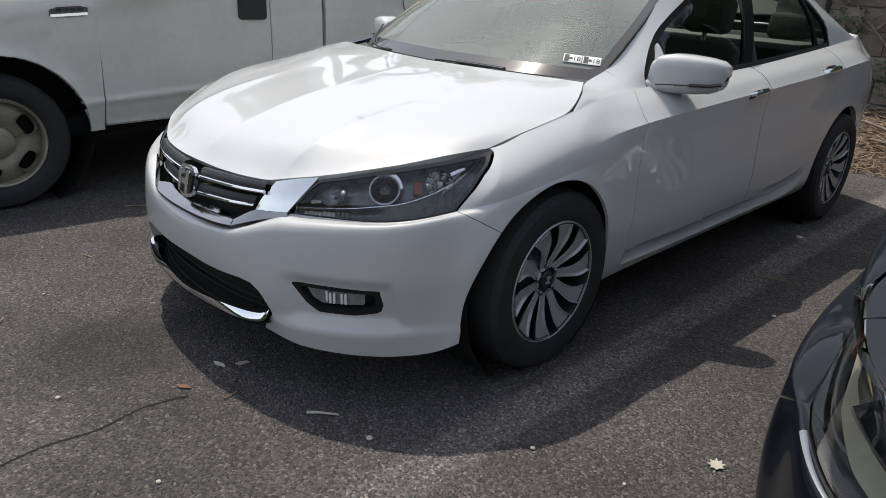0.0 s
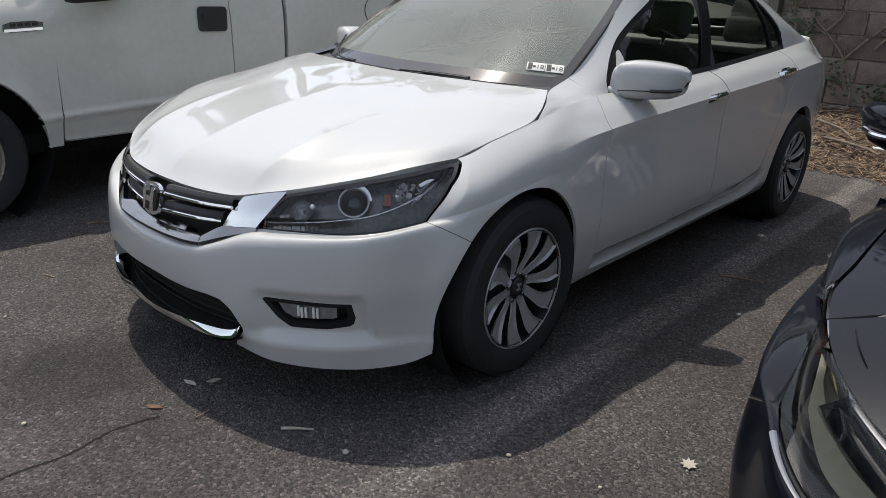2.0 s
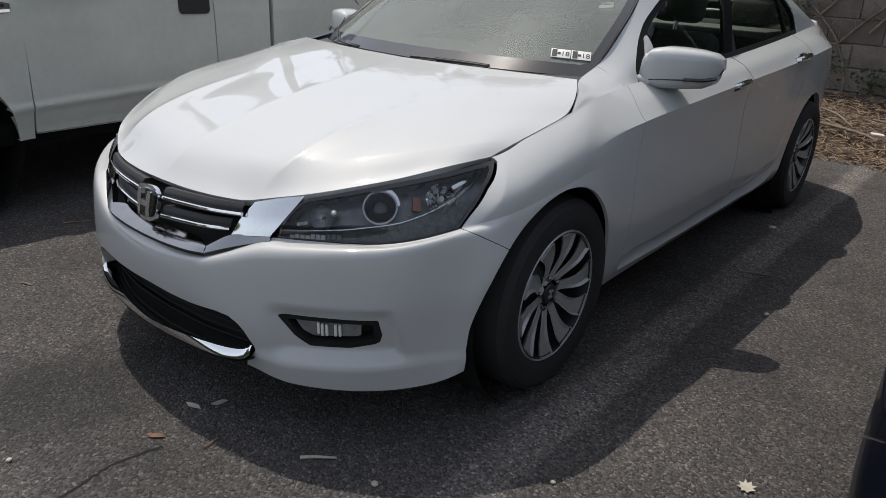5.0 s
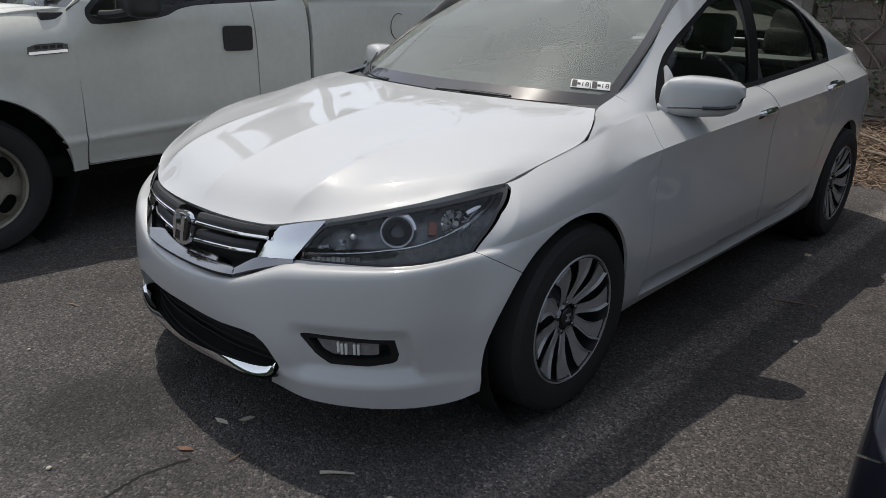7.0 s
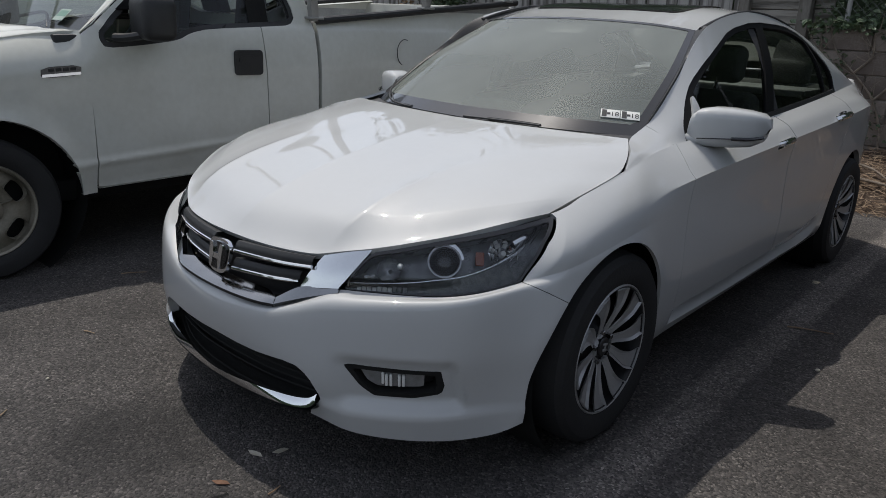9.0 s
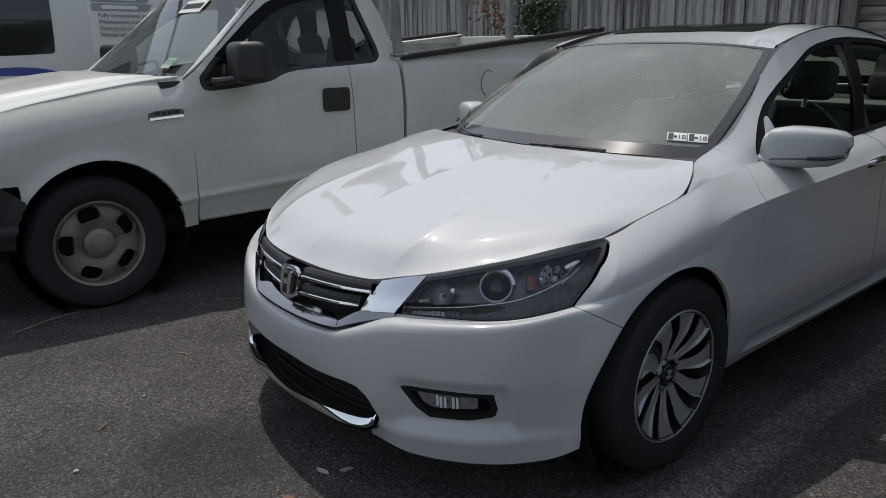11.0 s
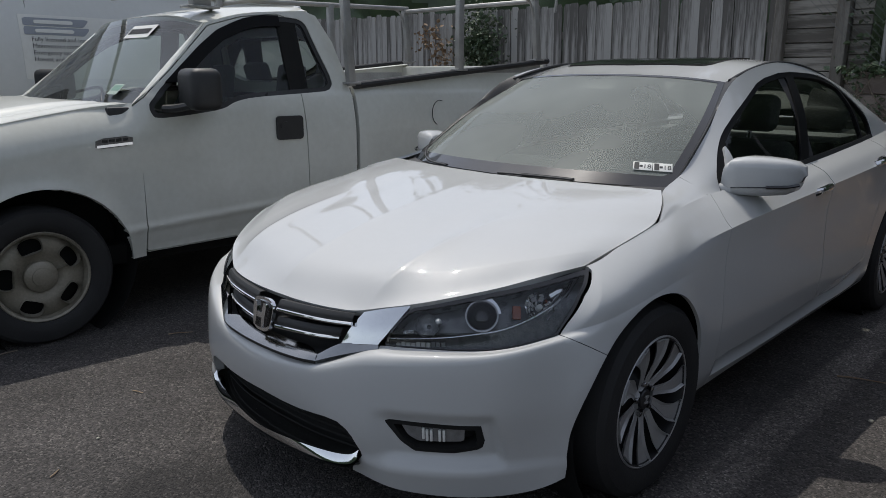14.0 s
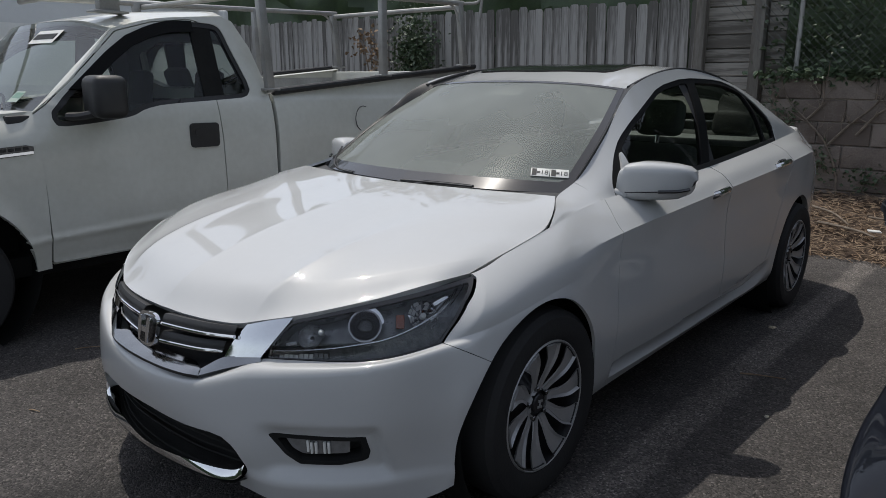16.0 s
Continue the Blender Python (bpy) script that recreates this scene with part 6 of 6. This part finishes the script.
    # cable loop on the bed side, the body's gap
    part("filler_ring", tube([(-1.936 + .004, 1.86 + .075 * math.cos(a), 1.08 + .09 * math.sin(a)) for a in np.linspace(1.2, 4.4, 9)], .003, 6), PLASTIC, car)
    return car


def pickup_wheel():
    tyre = revolved([(-.12, .225), (-.128, .275), (-.120, .328), (-.09, .348), (0, .352), (.09, .348), (.120, .328), (.128, .275), (.112, .236), (.10, .228)], 64)
    rim = revolved([(.104, .232), (.110, .226), (.104, .216), (.080, .210)], 64)
    a = np.linspace(0, 2 * math.pi, 181)
    rr = np.linspace(.075, .212, 18)
    g = np.zeros((len(a), len(rr), 3))
    g[..., 0] = .070 + .022 * np.sin(np.clip((rr[None] - .075) / .137, 0, 1) * math.pi) - .010
    g[..., 1], g[..., 2] = rr[None] * np.cos(a)[:, None], rr[None] * np.sin(a)[:, None]
    hole = np.full(g.shape[:2], -1.0)
    for k in range(5):
        t = 2 * math.pi * k / 5 + .2
        d = (a[:, None] - t + math.pi) % (2 * math.pi) - math.pi
        hole = np.maximum(hole, 1 - (np.abs(d) * rr[None] / .054) ** 3 - (np.abs(rr[None] - .164) / .033) ** 3)
    face = flanged(clipped(g, [-hole]), .025)
    cap = revolved([(.05, .082), (.085, .078), (.098, .060), (.100, .048), (.106, .046), (.110, .03), (.111, 0)], 40)
    dark = revolved([(.02, .21), (.02, 0)], 40)
    return [("tyre", mesh_of("tyre", *tyre, RUBBER), ""), ("rim", mesh_of("rim", *rim, STEEL_WHEEL), "dusty steel rim"), ("wheel_face", mesh_of("wheel_face", *face, STEEL_WHEEL), "dusty steel wheel face"), ("hub_cap", mesh_of("hub_cap", *cap, STEEL_WHEEL), ""), ("backing", mesh_of("backing", *dark, LINER), "")]


def ladder_rack():
    rack = thing("ladder_rack", (TRUCK_MID, 1.6, 1.3), "galvanised steel ladder rack over the pickup bed", "rack")
    top = lambda y: 1.93 + .03 * (y - 1.1)
    for x in (-1.99, -3.60):
        part("side_rail", tube([(x, .98 if x > -3 else -.9, top(.98 if x > -3 else -.9)), (x, 1.3, top(1.3)), (x, 2.5, top(2.5)), (x, 3.08, top(3.08))], .021, 10), GALVANISED, rack)
        if x > -3:
            part("rail_hook", tube([(x, 3.10, top(3.1)), (x + .10, 3.16, top(3.1) + .01), (x + .13, 3.18, top(3.1) + .10), (x + .11, 3.18, top(3.1) - .12)], .013, 8), GALVANISED, rack)
        for y, dy in ((1.08, -.05), (2.13, 0), (3.10, -.08)):
            part("post", moved(box(-.022, .022, -.028, .028, 0, top(y) - rail_z(y), .004), pose(x, y, rail_z(y) + .01, math.degrees(-dy / .65), 0, 0)), GALVANISED, rack)
            part("foot_plate", box(x - .035, x + .035, y - .06, y + .06, rail_z(y) + .022, rail_z(y) + .038, .004), GALVANISED, rack)
        part("brace", tube([(x, 2.86, top(2.9)), (x, 2.98, top(3) - .05), (x, 3.04, top(3) - .2)], .010, 6), GALVANISED, rack)
    for y in (.20, 1.08, 3.04):
        part("cross_bar", tube([(-1.99, y, top(y) - .03), (-2.93, y, top(y) - .03), (-3.60, y, top(y) - .03)], .020, 10), GALVANISED, rack)
    part("cab_bracket", joined(box(-2.34, -2.28, .14, .26, 1.735, top(.2) - .02, .006), box(-2.37, -2.25, .10, .30, 1.728, 1.742, .003)), GALVANISED, rack)
    return rack


def van():
    x = -4.60
    car = thing("van", (-5.5, 1.2, 0), "white work van with a side sign", "van")
    y0, y1, z0, z1 = -2.6, 2.55, .45, 2.06
    ys, zs = np.linspace(y0, y1, 240), np.linspace(z0, z1, 110)
    g = np.zeros((240, 110, 3))
    g[..., 1], g[..., 2] = ys[:, None], zs[None]
    g[..., 0] = x - .03 * np.clip((.9 - zs[None]) / .5, 0, 1) ** 2 - .16 * np.clip((zs[None] - 1.2) / .86, 0, 1) ** 2.4
    wy, wz = g[..., 1], g[..., 2]
    win = inside(wy, wz, [(-1.75, 1.27), (-.44, 1.30), (-.415, 1.33), (-.40, 1.80), (-.43, 1.86), (-1.5, 1.84)], 1)
    seam_front = np.abs(wy + .10 - .06 * (wz - 1.2)) - .004
    part("van_side", panel(g, [-win, seam_front], .03), VAN_WHITE, car)
    part("side_window", panel(g, [win - .0], 0, -.012), GLOSS_BLACK, car, "black side window")
    far = panel(g, [win + 9], .03)
    part("van_side", (np.array(far[0]) * [-1, 1, 1] + [-11.1, 0, 0], [f[::-1] for f in far[1]]), VAN_WHITE, car)
    part("roof", moved(box(-.83, .83, -2.55, 2.50, 0, .06, .03), pose(-5.55, 0, 2.02)), VAN_WHITE, car)
    part("body_end", box(-6.4, -4.64, y0, y0 + .06, z0, 2.04, .02), VAN_WHITE, car)
    part("body_end", box(-6.4, -4.64, y1 - .06, y1, z0, 2.04, .02), VAN_WHITE, car)
    tyre = revolved([(-.10, .2), (-.1, .33), (-.07, .35), (.07, .35), (.1, .33), (.1, .2), (.02, .18), (.02, 0)], 40)
    for y in (-1.7, 1.75):
        for xx in (-4.72, -6.38):
            part("wheel", moved(tyre, pose(xx, y, .35)), RUBBER, car)
    part("chassis", box(-6.3, -4.75, -2.4, 2.4, .35, .5, .02), LINER, car)
    side = Matrix(((0, 0, 1, x), (1, 0, 0, 0), (0, 1, 0, 0), (0, 0, 0, 1)))

    def at(y, z, out):
        k = max(0, (z - 1.2) / .86)
        lean = math.degrees(math.atan(.16 * 2.4 * k ** 1.4 / .86))
        return pose(x - .16 * k ** 2.4 + out, y, z, 0, -lean, 0) @ Matrix(((0, 0, 1, 0), (1, 0, 0, 0), (0, 1, 0, 0), (0, 0, 0, 1)))

    sign_field = inside(wy, wz, [(-.13, 1.30), (1.25, 1.30), (1.25, 1.80), (-.13, 1.80)])
    sign = part("side_sign", panel(g, [sign_field], .003, .004), PAPER, car, "white sign with grey bars and small lines")
    for z in (1.745, 1.675):
        bar = inside(wy, wz, [(-.10, z - .031), (.36, z - .031), (.41, z + .031), (-.10, z + .031)])
        part("number_bar", panel(g, [bar], .003, .008), SIGN_GREY, sign, "grey bar with a pale strip")
        part("pale_strip", panel(g, [inside(wy, wz, [(-.02, z - .014), (.28, z - .014), (.28, z + .014), (-.02, z + .014)])], .003, .012), PAPER, sign)
    for k, words in enumerate(("Fully licensed and insured", "Maintenance contracts", "Emergency service", "Honest and")):
        text = bpy.data.curves.new("lettering", "FONT")
        text.body, text.size, text.extrude = words, .048, .001
        text.materials.append(INK)
        ob = link("lettering", text, sign)
        ob.matrix_basis = at(-.06, 1.595 - .052 * k, .022)
    oval = part("blue_oval", outline([(.36 * math.cos(a), .095 * math.sin(a)) for a in np.linspace(0, 6.283, 41)[:-1]], .003, at(-.72, 1.11, .006)), BLUE, car, "blue oval with a white strip")
    part("white_strip", outline([(-.22, -.02), (.22, -.02), (.22, .02), (-.22, .02)], .003, at(-.72, 1.12, .012)), PAPER, oval)
    part("side_moulding", box(x - .150, x - .130, -.05, 2.45, 1.90, 1.93, .004), VAN_WHITE, car)
    return car


# ---- the black sedan on the other side ----
def black_sedan():
    mid, back = 2.748, -.26
    car = thing("black_sedan", (mid, 1.2, 0), "glossy black sedan parked alongside", "car")
    place = lambda s: (np.array(s[0]) + [mid, back, 0], s[1])
    near = lambda s: place(mirrored(s))
    far = place
    # the same size of car, with a wider hood
    body, hood = PLAIN_BODY.copy(), PLAIN_HOOD.copy()
    body[..., 0] += .045 * np.clip((BODY_V - 5) / 2, 0, 1) * np.clip(BODY_S - 1.6, 0, 1) * np.clip(6.4 - BODY_S, 0, 1)
    hood[..., 0] += .045 * PLAIN_Q ** 4 * np.clip(PLAIN_P * 4, 0, 1) * np.clip((1 - PLAIN_P) * 6, 0, 1)
    by, bz = PLAIN_BODY[..., 1], PLAIN_BODY[..., 2]
    rise = bz - HUB_Z
    wheel_gap = lambda y0: np.hypot(by - y0 + .02, np.where(rise > 0, rise, rise * .4)) - .362
    joint = bz - (.645 - (by + .43) * .60)
    low = np.interp(BODY_S, [0, 2.7, 2.95, 3.40, 3.6], [3.72, 3.72, 3.95, 6.2, 7.2])
    lamp = np.minimum((BODY_V - low) * .05, (BODY_S - .75) * .2)
    bumper = panel(body, [-lamp - GAP, np.minimum(np.where(BODY_S < 3.05, 1.0, -joint - GAP), -.2 - by), wheel_gap(0)], .03, seam=True)
    part("front_bumper", place(both_halves(bumper)), BLACK_PAINT, car)
    fender = panel(body, [np.maximum(by + .2, joint - GAP), .455 - GAP - by, -lamp - GAP, by + .45, wheel_gap(0), BODY_S - 3.0], .03)
    doors = panel(body, [by - .455 - GAP, 3.2 - by, wheel_gap(AXLE)], .03)
    tail = panel(body, [by - 3.2], .03, seam=True)
    part("tail", place(both_halves(tail)), BLACK_PAINT, car)
    for s in (near, far):
        part("fender", s(fender), BLACK_PAINT, car)
        part("body_side", s(doors), BLACK_PAINT, car)
    hood[..., 2] += .014 * np.exp(-((PLAIN_Q - .58 + .06 * PLAIN_P) / .05) ** 2) * np.clip(PLAIN_P * 6, 0, 1)
    part("hood", place(both_halves(panel(hood, [(1 - PLAIN_Q) * .7 - .006], .02, flip=True, seam=True))), BLACK_PAINT, car)
    part("windscreen", place(both_halves(grid_shape(SCREEN, True))), SIDE_GLASS, car)
    part("roof", place(both_halves(grid_shape(ROOF, True))), BLACK_PAINT, car)
    cy, cz = PLAIN_CABIN[..., 1], PLAIN_CABIN[..., 2]
    dlo = inside(cy, cz, [(.525, .95), (.56, .985), (.75, 1.115), (1.02, 1.25), (1.374, 1.352), (1.70, 1.374), (2.0, 1.36), (2.2, 1.315), (2.38, 1.225), (2.40, 1.15), (2.36, 1.06), (2.30, .9), (.6, .9)], 1)
    side, pane = panel(PLAIN_CABIN, [-dlo], .012), panel(PLAIN_CABIN, [dlo], 0, -.006)
    for s in (near, far):
        part("cabin_side", s(side), BLACK_PAINT, car)
        part("side_window", s(pane), GLOSS_BLACK, car)
        part("windscreen_trim", s(loft(SCREEN[:, -1], along(CABIN_RAIL, 101)[:36], 40, False, 3, (.004, -.004, .006))), GLOSS_BLACK, car)
        part("roof_moulding", s(loft(ROOF[:, -1], along(CABIN_RAIL, 101)[33:86], 50, False, 3)), GLOSS_BLACK, car)
    part("cowl", place(both_halves(loft(PLAIN_HOOD[-1] + [0, -.06, -.035], SCREEN[0] + [0, .05, .012], 40, True))), PLASTIC, car)
    part("interior", place(joined(box(-.66, .66, .5, 2.6, .5, .92, .05), box(-.6, .6, 2.3, 2.6, .9, 1.25, .06), box(-.56, .56, -.66, .24, .28, .60, .02))), CABIN_DARK, car)
    deck = patch([(0, 2.45, 1.37), (.3, 2.44, 1.355), (.57, 2.40, 1.30)], [(0, 3.70, 1.09), (.3, 3.66, 1.09), (.62, 3.56, 1.08)], [(0, 2.45, 1.37), (0, 2.9, 1.22), (0, 3.70, 1.09)], [(.57, 2.40, 1.30), (.65, 2.95, 1.12), (.62, 3.56, 1.08)], 20, 20)
    part("rear_deck", place(both_halves(grid_shape(deck, True))), BLACK_PAINT, car)
    # headlamps: dark bowl, pale light tube, bright brow, red corner
    bowl, lens = panel(body, [lamp - .003], -.048, -.05), panel(body, [lamp - .002], 0, .001)
    brow_strip = panel(body, [lamp - .003, (BODY_V - 6.1) * .05], .02, -.004)
    mid_row = np.interp(BODY_S, [0, 2.2, 2.7, 3.0, 3.2], [4.35, 4.35, 4.5, 5.0, 5.6])
    tube_light = panel(body, [lamp - .006, .17 - np.abs(BODY_V - mid_row), 3.0 - BODY_S], .03, -.020)
    corner = panel(body, [lamp - .004, BODY_S - 2.90, .40 - np.abs(BODY_V - np.interp(BODY_S, [2.8, 3.3], [4.5, 5.9])), BODY_S - 3.02, 3.24 - BODY_S], .02, -.014)
    strip = panel(body, [.16 - np.abs(BODY_V - 3.35), 2.66 - BODY_S, BODY_S - .7], .02, .004)
    for s in (near, far):
        head = part("headlamp", s(bowl), PLASTIC, car, "dark headlamp with a pale light tube")
        part("lens", s(lens), LAMP_GLASS, head)
        part("bright_brow", s(brow_strip), DARK_CHROME, head, "satin metal brow")
        part("light_tube", s(tube_light), LAMP_HOUSING, head, "pale light tube")
        part("side_marker", s(corner), SMOKED_RED, head, "smoked red side marker")
        part("bumper_strip", s(strip), DARK_CHROME, car, "grey metal strip below the headlamp")
        rows_m = []
        for x, y, z, dy, dz in ((.80, .655, .955, .028, .016), (.83, .66, .962, .04, .025), (.86, .69, .978, .070, .052), (.90, .715, .985, .076, .060), (.96, .755, .988, .072, .058), (1.01, .79, .99, .060, .050), (1.035, .81, .99, .035, .034), (1.042, .815, .99, .008, .012)):
            a = np.linspace(0, 2 * np.pi, 28, endpoint=True)
            c, d = np.cos(a), np.sin(a)
            rows_m.append(np.stack([x + .055 + .012 * d, y + .16 + dy * 1.15 * np.sign(c) * np.abs(c) ** .75, z - .030 + dz * 1.2 * np.sign(d) * np.abs(d) ** .8], -1))
        m = part("door_mirror", s(grid_shape(np.array(rows_m))), BLACK_PAINT, car, "glossy black door mirror")
        part("mirror_arm", s(tube([(.75, .80, .925), (.82, .81, .925), (.92, .85, .930)], (.028, .022), 10)), PLASTIC, m)
        part("signal_lens", s(tube([(.935, .765, .950), (.98, .785, .942), (1.03, .83, .940), (1.07, .88, .945)], .009, 8)), CHROME, m)
    wheel = sedan_wheel()
    for x, y in ((.80, 0), (-.80, 0), (.80, AXLE), (-.80, AXLE)):
        put_wheel(wheel, car, pose(mid + x, back + y, HUB_Z, 40, 0, 0 if x > 0 else 180))
    part("underbody", place(joined(box(-.82, .82, .34, 2.40, .20, .30, .02), box(-.54, .54, -.70, 3.6, .22, .34, .02))), LINER, car)
    return car


# ---- small things on the ground ----
def litter():
    leaf = [(0, -.035), (.012, -.02), (.030, -.022), (.022, -.006), (.038, .006), (.020, .010), (.022, .030), (.006, .022), (0, .040), (-.008, .022), (-.026, .026), (-.020, .008), (-.036, .0), (-.018, -.010), (-.024, -.026), (-.008, -.020)]
    pale = outline([(a * .72, b * .66) for a, b in leaf], .003, pose(1.585, -.072, .006, 8, -6, 25))
    v = pale[0].copy()
    v[:, 2] += .010 * np.hypot(v[:, 0] - 1.585, v[:, 1] + .072) / .04 - .004
    tagged(part("fallen_leaf", (np.maximum(v, [-9, -9, .001]), pale[1]), PALE_LEAF, smooth=False), "pale dry fallen leaf on the asphalt", "leaf")
    for k, (x, y, turn) in enumerate(((.18, -.885, 10), (.222, -.82, 70), (.235, -1.04, 30))):
        s = outline([(-.028, -.004), (-.010, -.010), (.006, -.005), (.026, .004), (.012, .010), (-.008, .006)], .003, pose(x, y, .005, 15, 10, turn))
        tagged(part("fallen_leaf", (np.maximum(s[0], [-9, -9, .001]), s[1]), RUST_LEAF if k == 2 else PALE_LEAF, smooth=False), "rotten brown leaf scrap on the asphalt" if k == 2 else "pale curled leaf scrap on the asphalt", "leaf", "leaf scraps")
    for k, (x, y, L, turn, r) in enumerate(((.642, -.787, .10, 42, .0055), (-1.05, -.87, .06, 20, .003), (.37, -.95, .05, 100, .003), (1.13, 1.53, .20, 20, .004), (-1.62, -.40, .12, 60, .003), (-.6, -1.35, .05, 130, .003))):
        c, d = math.cos(radians(turn)) * L / 2, math.sin(radians(turn)) * L / 2
        tagged(part("twig", tube([(x - c, y - d, .004), (x - c * .3 + .004, y - d * .2, .007), (x + c, y + d, .005)], (r, r * .6), 6), PALE_LEAF if k == 0 else STRAW), "short dry twig on the asphalt", "twig", "twigs")
    tagged(part("twig", tube([(-1.84, -1.40, .005), (-1.88, -1.28, .012), (-1.93, -1.18, .008), (-1.945, -1.09, .006)], (.006, .003), 7), BARK), "thin curved stick beside the pickup wheel", "twig", "twigs")
    rng = random.Random(12)
    for x, y, r in ((.832, -.757, .010), (1.18, -.42, .008), (.05, -1.36, .008), (.62, -1.3, .007), (1.45, -.35, .006), (-.35, -1.5, .009), (1.28, 1.1, .010), (-.75, -1.15, .007)):
        bm = bmesh.new()
        bmesh.ops.create_icosphere(bm, subdivisions=2, radius=r)
        for q in bm.verts:
            q.co *= 1 + .25 * noise.noise(q.co * 90 + Vector((x * 9, y * 9, 0)))
            q.co.z *= .65
        sh = bm_shape(bm)
        tagged(part("pebble", (sh[0] + [x, y, r * .55], sh[1]), PALE_LEAF), "small pale pebble on the asphalt", "pebble", "pebbles")
    # a crack in the asphalt
    pts = along([(.30, -1.75, .0012), (.285, -1.58, .0012), (.272, -1.47, .0012), (.288, -1.33, .0012), (.262, -1.19, .0012), (.285, -1.05, .0012)], 60)
    left, right = [], []
    for k, q in enumerate(pts):
        w = .0035 + .003 * noise.noise(Vector((k * .7, 0, 0))) + .0012
        j = .006 * noise.noise(Vector((k * .9, 5, 0)))
        left.append((q[0] + j - w, q[1], q[2]))
        right.append((q[0] + j + w, q[1], q[2]))
    g = np.array([left, right]).transpose(1, 0, 2)
    tagged(part("crack", grid_shape(g, True), LINER, smooth=False), "narrow dark crack across the asphalt", "crack", kind="structure")


litter()

white_sedan()
pickup()
ladder_rack()
van()
black_sedan()
